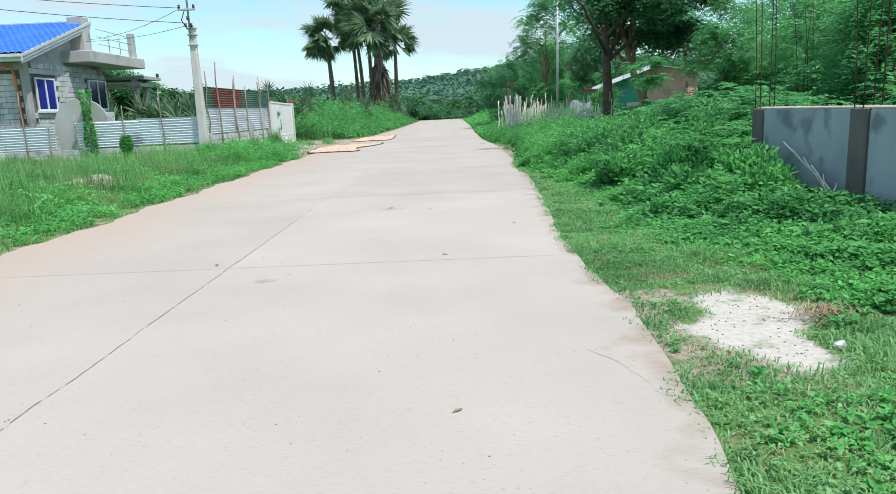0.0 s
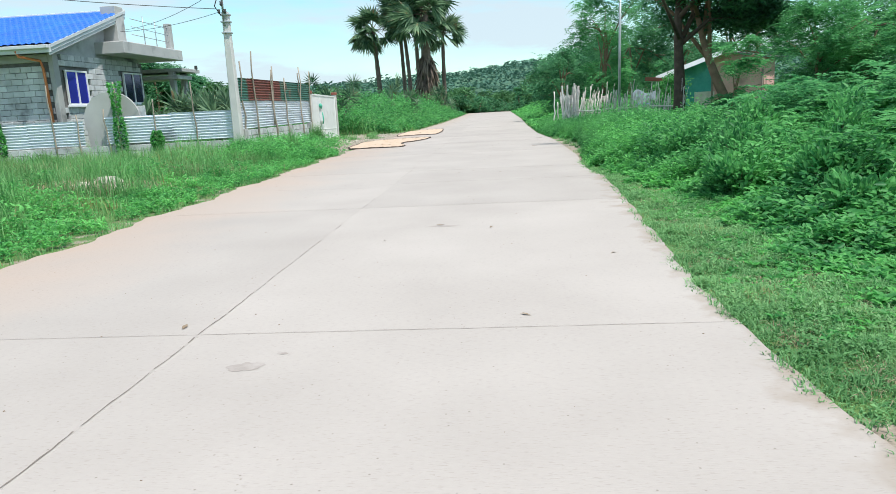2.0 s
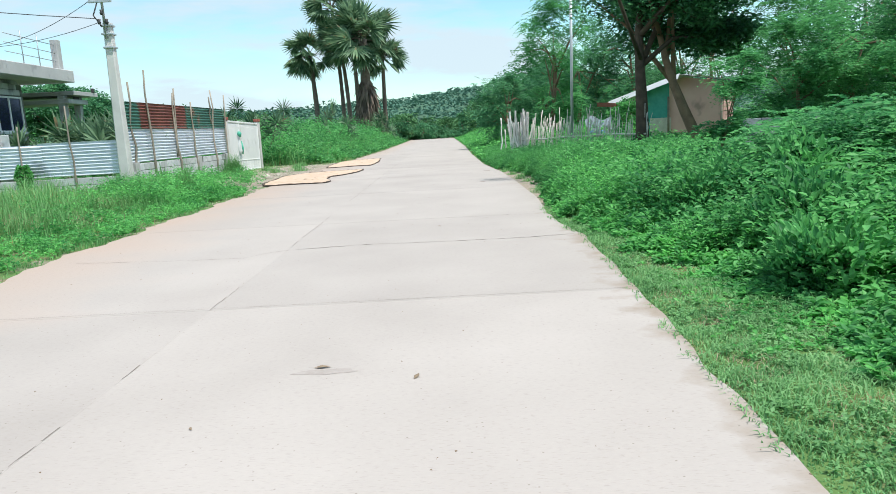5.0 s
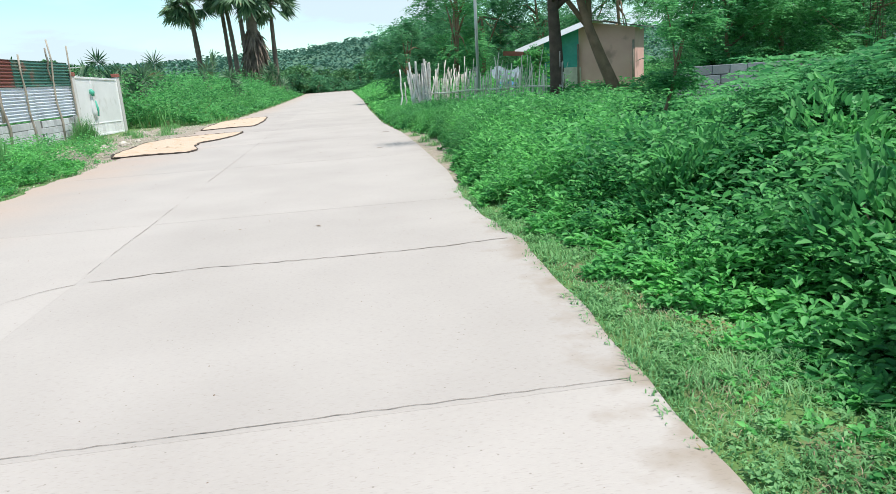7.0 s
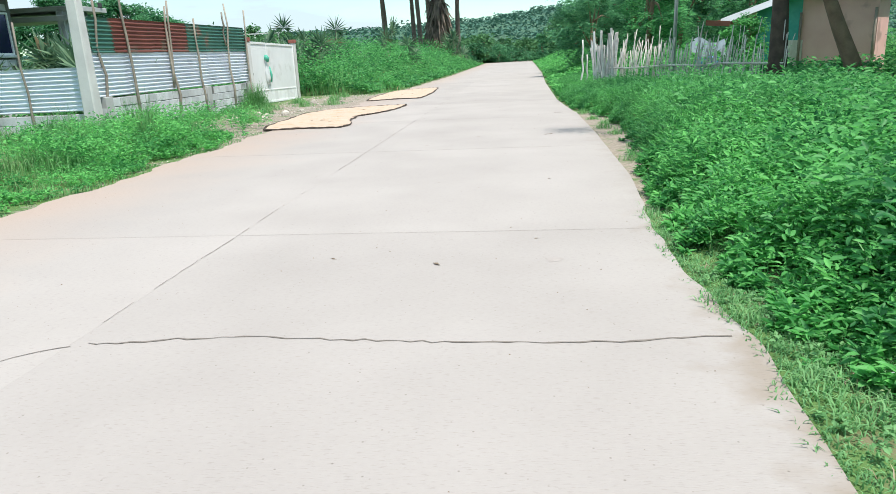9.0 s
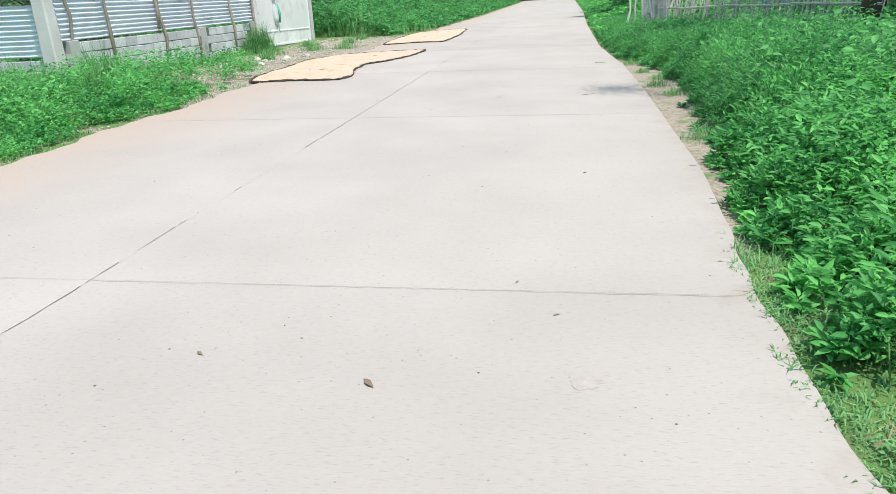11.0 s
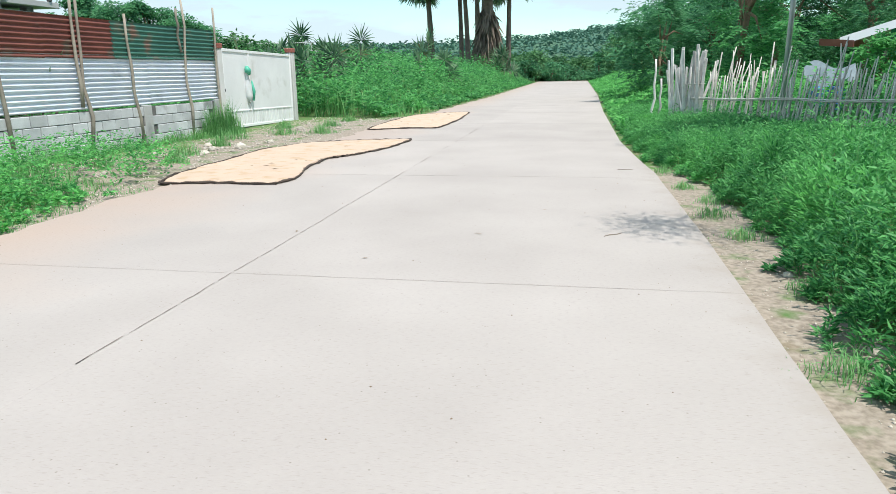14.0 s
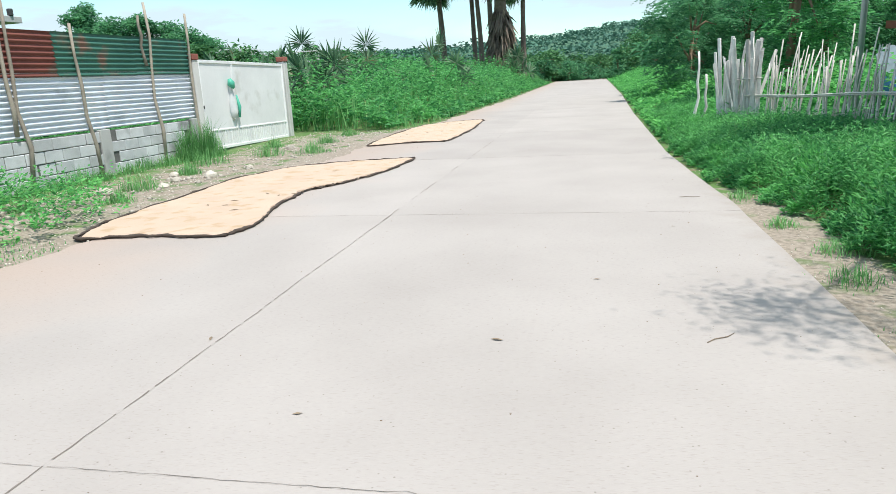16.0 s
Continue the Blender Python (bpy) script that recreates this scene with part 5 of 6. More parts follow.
for i in range(34):
    y = 118 + random.uniform(0, 45)
    x = -70 + i * 2.7 + random.uniform(-2, 2)
    h = random.uniform(2.4, 4.4) if -38 < x < 14 else random.uniform(4.5, 7.5)
    tree(x, y, h, random.uniform(2.6, 4.6), 130 + i, L_FAR, M_BARK2, 1700, "distant rounded green tree past the road's end", 0.16, (0, 0), 0.05, 0.62, False, 18)
for i in range(16):
    tree(-16 - random.uniform(0, 34), 60 + i * 3.0, random.uniform(2.4, 4.0), random.uniform(1.8, 3.0), 170 + i, L_FAR, M_BARK2, 2200, "green tree in the field past the gate", 0.12, (0, 0), 0.05, 0.42, False, 20)
for i, (x, y, h) in enumerate(((-40.7, 70.7, 7.0), (-40.1, 72.7, 8.0), (-35.8, 70.7, 6.9), (-33.4, 70.7, 6.5), (-32.5, 72.7, 6.3), (-32.1, 74.7, 5.2), (-30.7, 74.7, 4.4))):
    tree(x, y, h, 2.3, 190 + i, L_TREE, M_BARK2, 7000, "round-crowned tree behind the house yard", 0.14, (0, 0), 0.30, 0.32, False, 26)


# ---- palms ----
def fan_arrays(c, d, radius, segs=26):
    """One fan leaf: narrow blades spread from c in the plane across d."""
    d = Vector(d).normalized()
    s_ = Matrix.Rotation(random.uniform(-1.25, 1.25), 3, d) @ d.cross(Vector((0, 0, 1))).normalized()
    a = np.linspace(-2.2, 2.2, segs)
    D = np.array([(d * math.cos(t) + s_ * math.sin(t) + Vector((0, 0, -0.22 * abs(math.sin(t)) + 0.05))).normalized()[:] for t in a])
    P = np.repeat([c[:]], segs, 0)
    return leaf_arrays(P, D, radius * (0.8 + 0.2 * np.cos(a)) * rng.uniform(0.9, 1.08, segs), np.full(segs, radius * 0.13), 0.05)


def palm(x, y, h, trunk_r, crown_r, fans, seed, label, skirt=0.0, lean=(0, 0), base=0.6):
    k = random.Random(seed)
    ob = group("fan_palm", label, "palm", (x, y, base), series="fan palms")
    sp = [Vector((x + lean[0] * t * t, y + lean[1] * t * t, base - 0.8 + (h + 0.8) * t)) for t in np.linspace(0, 1, 10)]
    rad = [trunk_r * (1.35 - 0.55 * i / 9) * (1.06 if i % 2 else 0.97) for i in range(10)]
    part("trunk", Geo().tube(sp, rad, 10).done("trunk", M_PALMBARK, True), ob)
    top = sp[-1]
    fan = []
    for i in range(fans):
        az, el = k.uniform(0, 2 * math.pi), k.uniform(-0.75, 1.35)
        d = Vector((math.cos(az) * math.cos(el), math.sin(az) * math.cos(el), math.sin(el)))
        stem = crown_r * k.uniform(0.40, 0.60)
        e = top + d * stem + Vector((0, 0, -0.12 * stem))
        part("stalk", Geo().tube([top, top + d * stem * 0.6, e], [0.05, 0.035, 0.02], 4).done("stalk", M_PALMBARK), ob)
        fan.append(fan_arrays(e, d + Vector((0, 0, -0.35)), crown_r * 0.55))
    part("crown", tri_mesh("crown", *joined(*fan), L_PALM), ob, "spiky green fan leaves")
    if skirt:
        n = 900
        t = rng.uniform(0.0, skirt, n) ** 1.0
        az = rng.uniform(0, 2 * np.pi, n)
        rr = trunk_r * (1.0 + 0.75 * np.sin(np.pi * np.clip(1 - t / skirt, 0, 1) * 0.5))
        P = np.column_stack([x + lean[0] * t * t + np.cos(az) * rr, y + np.sin(az) * rr, base + h * t])
        D = np.column_stack([np.cos(az) * 0.35, np.sin(az) * 0.35, np.full(n, -1.0) + rng.normal(0, 0.25, n)])
        part("skirt", tri_mesh("skirt", *leaf_arrays(P, D, rng.uniform(0.8, 2.4, n), rng.uniform(0.15, 0.4, n)), M_SKIRT), ob, "brown skirt of dead hanging leaves")


palm(-8.7, 92, 11.8, 0.60, 5.2, 30, 1, "stout fan palm with a skirt of dead leaves", 0.60)
palm(-12.2, 97, 16.4, 0.21, 4.0, 22, 2, "tallest slim fan palm in a roadside clump", 0, (-0.6, 0))
palm(-11.3, 96, 12.3, 0.23, 3.8, 22, 3, "tall slim fan palm in a roadside clump", 0, (-0.7, 0))
palm(-9.9, 94, 12.0, 0.25, 3.8, 20, 4, "tall slim fan palm behind the stout one", 0, (-0.3, 0))
palm(-6.9, 96, 9.8, 0.25, 3.3, 20, 5, "slim fan palm beside the stout one", 0, (0.1, 0))
palm(-15.4, 96, 10.9, 0.28, 3.7, 24, 6, "shorter fan palm standing apart", 0, (-0.5, 0))


def young_palm(x, y, h, n, seed, size=1.0):
    k = random.Random(seed)
    z = float(ground_z(x, y))
    ob = group("young_palm", "stemless young fan palm with stiff leaves", "palm", (x, y, z), series="young palms")
    fan = []
    for i in range(n):
        az, el = k.uniform(0, 2 * math.pi), k.uniform(0.5, 1.45)
        d = Vector((math.cos(az) * math.cos(el), math.sin(az) * math.cos(el), math.sin(el)))
        e = Vector((x, y, z)) + d * h * k.uniform(0.55, 1.0)
        part("stalk", Geo().tube([(x, y, z), e], [0.03, 0.015], 4).done("stalk", M_PALMBARK), ob)
        fan.append(fan_arrays(e, d, 0.75 * size, 20))
    part("crown", tri_mesh("crown", *joined(*fan), L_PALM), ob, "spiky green fan leaves")


for i, (x, y, h, n, s_) in enumerate(((-11.2, 30.5, 2.0, 15, 1.3), (-12.6, 31.2, 1.9, 13, 1.3), (-9.9, 30.0, 1.9, 12, 1.2), (-13.8, 29.6, 1.8, 9, 1.2), (-11.6, 44.5, 2.5, 11, 1.4), (-9.6, 45.0, 2.3, 10, 1.3),
                                    (-14.5, 49, 3.0, 8, 1.2), (-12.6, 52, 3.2, 8, 1.2), (-10.4, 53, 2.9, 8, 1.2), (-8.2, 58, 3.0, 8, 1.3), (-6.6, 90, 3.0, 9, 1.8))):
    young_palm(x, y, h, n, 300 + i, s_)

# ---- distance ----
def make_hill():
    xs, ys = np.linspace(-900, 1100, 121), np.linspace(380, 1300, 60)
    gx, gy = np.meshgrid(xs, ys)
    prof = 16 + 26 * np.exp(-((gx - 95) / 170) ** 2) + 12 * np.exp(-((gx + 260) / 160) ** 2) + 30 * np.exp(-((gx - 480) / 220) ** 2)
    z = prof * sm(380, 640, gy) * (0.86 + 0.10 * np.sin(gx / 37 + 1) * np.sin(gy / 51)) + 1.8 * np.sin(gx / 9.3) * np.sin(gy / 11.7) + rng.uniform(-1.3, 1.3, gx.shape) - 2
    v = np.column_stack([gx.ravel(), gy.ravel(), z.ravel()])
    i = (np.arange(len(ys) - 1)[:, None] * len(xs) + np.arange(len(xs) - 1)).ravel()
    t = np.concatenate([np.stack([i, i + 1, i + len(xs) + 1], 1), np.stack([i, i + len(xs) + 1, i + len(xs)], 1)])
    tagged(new("hill", tri_mesh("hill", v, t, M_HILL)), "low wooded hill on the horizon", "hill", kind="structure")
    n = 40000
    ix = rng.uniform(-420, 560, n)
    iy = rng.uniform(420, 760, n)
    j = np.clip(((iy - 380) / (1300 - 380) * 59).round().astype(int), 0, 59)
    i2 = np.clip(((ix + 900) / 2000 * 120).round().astype(int), 0, 120)
    p = np.column_stack([ix, iy, z[j, i2] + rng.uniform(0.5, 4.5, n)])
    az = rng.uniform(0, 2 * np.pi, n)
    tagged(new("hill_woods", tri_mesh("hill_woods", *leaf_arrays(p, np.column_stack([np.cos(az), np.sin(az), rng.normal(0, 0.4, n)]), rng.uniform(2, 4.2, n), rng.uniform(1.5, 3, n)), L_HILL)),
           "green tree cover on the distant hill", "woods", kind="stuff")


make_hill()

# ---- grass, weeds and thicket ----
def stuff(name, arrays, material, label, category):
    tagged(new(name, tri_mesh(name, *arrays, material)), label, category, kind="stuff")


def off_right(xy):
    return xy[:, 0] - right_edge(xy[:, 1])


def off_left(xy):
    return left_edge(xy[:, 1]) - xy[:, 0]


def on_ground(xy):
    return np.column_stack([xy, ground_z(xy[:, 0], xy[:, 1])])


def tufts(centres, count, spread, height, width, lean=0.9):
    """Round grass tufts, highest in the middle."""
    c = np.repeat(np.asarray(centres, float), count, 0)
    o = rng.normal(0, 1, (len(c), 2))
    big = np.repeat(rng.uniform(0.6, 1.3, len(centres)), count)
    xy = c[:, :2] + o * spread * big[:, None]
    h = height * big * np.exp(-0.35 * (o ** 2).sum(1)) * rng.uniform(0.45, 1.15, len(c)) + 0.02
    return blade_arrays(on_ground(xy), h, rng.uniform(0.7, 1.3, len(c)) * width, lean)


# short verge grass on the wall's side
q = np.concatenate([scatter(1.0, 4.5, 2.0, 9, 120000), scatter(1.0, 4.6, 9, 20.5, 70000), scatter(1.2, 2.7, 4, 18, 80000)])
d = off_right(q)
keep = (d > -0.02 - 0.09 * lumps(q[:, 0], q[:, 1], 4.0, 9) * (q[:, 1] < 19)) & (d < 3.3) & (lime(q[:, 0], q[:, 1]) + 0.5 * rng.uniform(0, 1, len(q)) < 0.62)
keep &= (rng.uniform(0, 1, len(q)) < np.where(d < 0.0, 0.3, 0.40 + 0.85 * lumps(q[:, 0], q[:, 1], 2.2)) * (1 - 1.35 * np.maximum(0, bare(q[:, 0], q[:, 1]) - 0.3))) & ((q[:, 1] < 19.5) | (d > 0.9))
q = q[keep]
hgt = (0.022 + 0.042 * rng.uniform(0, 1, len(q)) ** 1.5) * (0.95 + 0.7 * sm(0.2, 1.3, off_right(q))) * (0.25 + 1.0 * lumps(q[:, 0], q[:, 1], 1.9, 2) + 0.9 * (lumps(q[:, 0], q[:, 1], 6.0, 5) - 0.3))
hgt = hgt * (1 - 0.65 * np.exp(-((q[:, 0] - 1.6) / 0.5) ** 2 - ((q[:, 1] - 5.2) / 0.8) ** 2))
stuff("verge_grass", blade_arrays(on_ground(q), hgt, rng.uniform(0.005, 0.010, len(q)), 1.5), L_VERGE, "short trodden green grass on the verge", "grass")
# low leaves in that grass
k = 14000
q0 = q[(off_right(q) > 0.1) & (lumps(q[:, 0], q[:, 1], 2.6, 3) > 0.62)]
q0 = q0[rng.integers(0, len(q0), k)] + rng.normal(0, 0.02, (k, 2))
stuff("dead_blades", blade_arrays(on_ground(q0), rng.uniform(0.015, 0.05, k), rng.uniform(0.003, 0.006, k), 2.4), M_DRY, "dry brown blades in the trodden grass", "grass")
q = scatter(1.2, 4.5, 2, 16.5, 11000)
d = off_right(q)
q = q[(d > 0.05) & (d < 3.2) & (lime(q[:, 0], q[:, 1]) < 0.3) & (lumps(q[:, 0], q[:, 1], 2.3, 4) > 0.42)]
stuff("clover", weeds_arrays(q, rng.uniform(0.02, 0.07, len(q)), 9, 0.028, 0.017, 0.2), L_VERGE, "small round-leaved weeds in the grass", "weeds")


q = scatter(1.4, 4.6, 2.5, 16, 12000)
q = q[(off_right(q) > 0.15 + 0.9 * rng.uniform(0, 1, len(q))) & (q[:, 0] < 4.4) & (lime(q[:, 0], q[:, 1]) < 0.2) & (lumps(q[:, 0], q[:, 1], 1.1, 5) > 0.35)]
stuff("creeping_weeds", weeds_arrays(q, rng.uniform(0.05, 0.16, len(q)) * sm(0.4, 2.0, off_right(q)) + 0.03, 10, 0.045, 0.022, 0.25), L_WEED, "low creeping green weeds behind the grass", "weeds")


def weed_height(x, y):
    """How high the weeds stand on the thicket's side."""
    r_ = x - np.interp(y, *RIGHT)
    start = np.interp(y, [4, 6.5, 8.6, 11.9, 12.7, 13.6, 15, 16.5, 17, 19.5, 21, 22.5, 25, 26, 28.2, 29.4, 34, 60], [1.25, 0.95, 0.66, 0.62, 0.42, 0.26, 0.18, 0.05, 0.02, 0.06, 0.20, 0.33, 0.58, 0.55, 0.42, 0.12, 0.08, 0.3]) + 0.30 * (lumps(0.3 * x, y, 3.0, 4) - 0.5)
    top = np.interp(y, [4, 8, 10, 12, 16, 20, 22, 24, 26.5, 29, 32, 36, 60], [0.14, 0.20, 0.30, 0.46, 0.46, 0.46, 0.52, 0.58, 0.52, 0.38, 0.28, 0.20, 0.45])
    return top * (1 - (0.32 + 0.3 * sm(26, 29, y)) * sm(1.8, 3.4, r_)) * sm(0, np.interp(y, [8, 12, 16, 17.5, 19], [1.9, 1.3, 1.1, 0.9, 0.7]), r_ - start) * (0.30 + 0.85 * lumps(x, y, 1.5, 1) + 0.95 * (lumps(x, y, 4.6, 2) - 0.3)) + (0.04 + 0.07 * sm(13, 16, y)) * sm(0, 0.4, r_ - start)


q = scatter(1.6, 6.4, 4, 42, 30000)
hh = weed_height(q[:, 0], q[:, 1])
keep = (hh > 0.035) & ~((q[:, 0] > 4.35) & (q[:, 1] < 11.4))
q, hh = q[keep], hh[keep]
near = q[:, 0] - np.interp(q[:, 1], *RIGHT) < 2.6
far = near & (q[:, 1] > 20.5 + 1.5 * lumps(q[:, 0], q[:, 1], 1.0, 3))
big = near & ~far & (q[:, 1] < 16.6) & (off_right(q) > 0.45 + 0.9 * lumps(q[:, 0], q[:, 1], 2.6, 8) + 0.3 * rng.normal(0, 1, len(q)))
leafy = near & ~far & ~big & (off_right(q) > 0.08)
stuff("bushy_weeds", weeds_arrays(q[big], np.maximum(hh[big], 0.04) * rng.uniform(0.6, 1.45, big.sum()), 24, 0.072, 0.034, 0.3, round_leaf_arrays), L_SHRUB, "bushy green weeds with wide leaves", "weeds")
stuff("leafy_weeds", weeds_arrays(q[leafy], hh[leafy] * rng.uniform(0.7, 1.15, leafy.sum()), 24, 0.070, 0.026, 0.35, round_leaf_arrays), L_WEED, "dense bright green leafy weeds along the road", "weeds")
stuff("fine_weeds", weeds_arrays(q[far], hh[far] * rng.uniform(0.7, 1.25, far.sum()), 24, 0.072, 0.019, 0.6), L_SHRUB, "fine-leaved feathery green weeds along the road", "weeds")
stuff("tall_weeds", weeds_arrays(q[~near], hh[~near], 14, 0.095, 0.043, 0.3), L_SHRUB, "taller green weeds behind the verge", "weeds")
q = scatter(1.9, 8, 14, 44, 9000)
hh = weed_height(q[:, 0], q[:, 1])
q, hh = q[hh > 0.1], hh[hh > 0.1]
stuff("weed_grass", blade_arrays(on_ground(q), hh * rng.uniform(0.7, 1.35, len(q)), rng.uniform(0.006, 0.014, len(q)), 0.8), L_GRASS, "long green grass stems among the weeds", "grass")
q = scatter(1.9, 9.5, 9, 24, 3000)
hh = weed_height(q[:, 0], q[:, 1])
keep = (hh > 0.12) & (off_right(q) > 1.0) & (lumps(q[:, 0], q[:, 1], 0.8, 6) > 0.5) & ~((q[:, 0] > 4.35) & (q[:, 1] < 11.4))
stuff("broad_weeds", weeds_arrays(q[keep], hh[keep] * 1.1 + 0.06, 20, 0.092, 0.050, 0.2, round_leaf_arrays), L_SHRUB, "broad-leaved dark green weeds among the rest", "weeds")
stuff("strip_tufts", tufts(((2.15, 25.6), (2.1, 27.4), (2.25, 24.6), (2.0, 28.8), (2.4, 23.0), (2.1, 21.6), (2.0, 31.5), (2.2, 33.5), (2.3, 26.4), (2.05, 20.4)), 170, 0.10, 0.15, 0.006, 1.2), L_GRASS, "small grass tufts on the bare strip", "grass")
cs = np.column_stack([rng.uniform(2.7, 6.0, 46), rng.uniform(22.5, 33.5, 46)])
cs = cs[cs[:, 0] < 6.4 - 0.45 * np.maximum(0, cs[:, 1] - 28)]
stuff("fence_grass", tufts(cs, 150, 0.2, 0.62, 0.008, 0.8), L_PALE, "tall uneven grass tufts before the bamboo fence", "grass")
cs = np.column_stack([rng.uniform(2.6, 5.4, 70), rng.uniform(21.5, 33, 70)])
cs = np.repeat(cs[cs[:, 0] < 5.6 - 0.4 * np.maximum(0, cs[:, 1] - 28)], 16, 0)
stuff("weed_clumps", weeds_arrays(cs + rng.normal(0, 0.13, cs.shape), rng.uniform(0.2, 0.55, len(cs)), 26, 0.06, 0.018, 0.5), L_SHRUB, "taller clumps of leafy weeds before the fence", "weeds")
# feathery shrubs
q = scatter(3.0, 9.0, 7.5, 27, 620)
d = off_right(q)
q = q[(d > np.interp(q[:, 1], [7, 12, 17, 27], [2.4, 1.8, 1.7, 2.6])) & ~((q[:, 1] < 10.6)) & ((q[:, 1] < 23) | (q[:, 0] < 6))]
fr = 34
hh = np.interp(q[:, 0], [3, 5, 9], [0.55, 0.72, 0.8]) * rng.uniform(0.6, 1.25, len(q)) * np.interp(q[:, 1], [8, 11.5, 14, 17, 24], [0.5, 1.15, 1.1, 0.72, 0.5])
t = rng.uniform(0.2, 1, (len(q), fr)) ** 0.7
az = rng.uniform(0, 2 * np.pi, (len(q), fr))
rad = rng.uniform(0.05, 0.5, (len(q), fr)) * hh[:, None] ** 0.5
P = np.stack([q[:, :1] + np.cos(az) * rad, q[:, 1:] + np.sin(az) * rad, ground_z(q[:, 0], q[:, 1])[:, None] + hh[:, None] * t], -1).reshape(-1, 3)
D = np.stack([np.cos(az), np.sin(az), rng.normal(0.25, 0.3, az.shape)], -1).reshape(-1, 3)
stuff("shrub_thicket", frond_arrays(P, D, rng.uniform(0.18, 0.40, len(P)), 6, 0.36, 0.38), L_SHRUB, "feathery green shrub thicket behind the verge", "shrubs")

q = np.concatenate([scatter(4.9, 8.6, 11.8, 16.2, 46), scatter(4.35, 5.6, 14.8, 16.6, 16)])
hh = np.concatenate([rng.uniform(0.8, 1.5, 46), rng.uniform(0.9, 1.3, 16)])
t = rng.uniform(0.25, 1, (len(q), 80)) ** 0.7
az = rng.uniform(0, 2 * np.pi, t.shape)
rad = rng.uniform(0.05, 0.55, t.shape)
P = np.stack([q[:, :1] + np.cos(az) * rad, q[:, 1:] + np.sin(az) * rad, ground_z(q[:, 0], q[:, 1])[:, None] + hh[:, None] * t], -1).reshape(-1, 3)
D = np.stack([np.cos(az), np.sin(az), rng.normal(0.25, 0.35, az.shape)], -1).reshape(-1, 3)
stuff("tall_shrubs", frond_arrays(P, D, rng.uniform(0.2, 0.42, len(P)), 7, 0.34, 0.40), L_FEATHER, "taller feathery shrubs near the wall corner", "shrubs")



def bush(x, y, r_, h, leaves, length, width, material, label):
    """A rounded low bush: leaves thick on the outside, dark and hollow within, on a few short stems."""
    z = float(ground_z(x, y))
    ob = group("bush", label, "bush", (x, y, z), series="verge bushes")
    u = unit(rng.normal(0, 1, (leaves, 3)))
    u[:, 2] = np.abs(u[:, 2]) * 1.05 - 0.05
    lump = 1 + 0.22 * np.sin(5 * u[:, 0] + 3 * x) * np.sin(4 * u[:, 1] + 2 * y) + 0.15 * np.sin(9 * u[:, 2] + x + y)
    p = u * (lump * rng.uniform(0.62, 1.06, leaves) ** 0.7)[:, None] * (r_, r_, h) + (x, y, z + 0.03)
    d = u + rng.normal(0, 0.45, u.shape) + (0, 0, 0.35)
    k = rng.uniform(0.65, 1.25, leaves)
    part("leaves", tri_mesh("leaves", *round_leaf_arrays(p, d, k * length, k * width), material), ob)
    for i in range(4):
        a_ = 1.6 * i + x
        part("stem", Geo().tube([(x, y, z - 0.03), (x + 0.25 * r_ * math.cos(a_), y + 0.25 * r_ * math.sin(a_), z + 0.4 * h), (x + 0.5 * r_ * math.cos(a_), y + 0.5 * r_ * math.sin(a_), z + 0.75 * h)], [0.010, 0.007, 0.004], 5).done("stem", M_TWIG), ob)


for x, y, r_, h in ((3.05, 24.4, 0.48, 0.72), (3.55, 25.9, 0.55, 0.74), (2.95, 26.6, 0.40, 0.55), (3.2, 22.9, 0.50, 0.74), (4.3, 24.9, 0.55, 0.72), (3.5, 28.0, 0.50, 0.52), (2.75, 28.6, 0.38, 0.42), (4.5, 27.2, 0.50, 0.55), (3.0, 30.4, 0.45, 0.40), (2.45, 31.6, 0.40, 0.34), (2.75, 21.3, 0.42, 0.62), (2.5, 36.2, 0.55, 0.36)):
    bush(x, y, r_, h, 1700, 0.062, 0.020, L_WEED, "low rounded bush of fine green leaves beside the strip")
for x, y, r_, h in ((3.25, 13.0, 0.55, 0.80), (3.9, 14.4, 0.60, 0.85), (3.0, 14.9, 0.45, 0.62), (3.6, 16.6, 0.55, 0.72), (2.85, 12.0, 0.40, 0.52), (4.3, 12.6, 0.60, 0.98), (4.6, 17.6, 0.60, 0.74), (3.4, 18.9, 0.50, 0.66), (3.45, 11.1, 0.45, 0.62), (4.0, 10.2, 0.40, 0.60), (3.8, 9.1, 0.38, 0.42), (3.2, 9.9, 0.36, 0.38)):
    bush(x, y, r_, h, 1500, 0.088, 0.040, L_SHRUB, "leafy dark green bush in the roadside thicket")
# verge by the fences
q = scatter(-8.6, -4.5, 2, 26.6, 62000)
d = off_left(q)
keep = (d > 0.02) & (((q[:, 0] + 7.0) / 0.8) ** 2 + ((q[:, 1] - 15.2) / 0.8) ** 2 > 1.0) & (rng.uniform(0, 1, len(q)) < 0.30 + 0.9 * lumps(q[:, 0], q[:, 1], 1.2, 5)) & ((q[:, 1] < 26) | (q[:, 0] > -8.3))
q = q[keep]
d = off_left(q)
hh = (0.06 + 0.50 * sm(0.4, 2.2, d) * rng.uniform(0.3, 1.3, len(q))) * (0.25 + 1.4 * lumps(q[:, 0], q[:, 1], 1.3, 3)) * (1 - 0.35 * sm(21, 26, q[:, 1]))
stuff("roadside_grass", blade_arrays(on_ground(q), hh, rng.uniform(0.005, 0.011, len(q)), 0.75), L_GRASS, "long uneven grass before the fences", "grass")
q = scatter(-8.4, -4.7, 4, 26.5, 2600)
d = off_left(q)
q = q[(d > 0.12) & (lumps(q[:, 0], q[:, 1], 1.4, 7) > 0.52)]
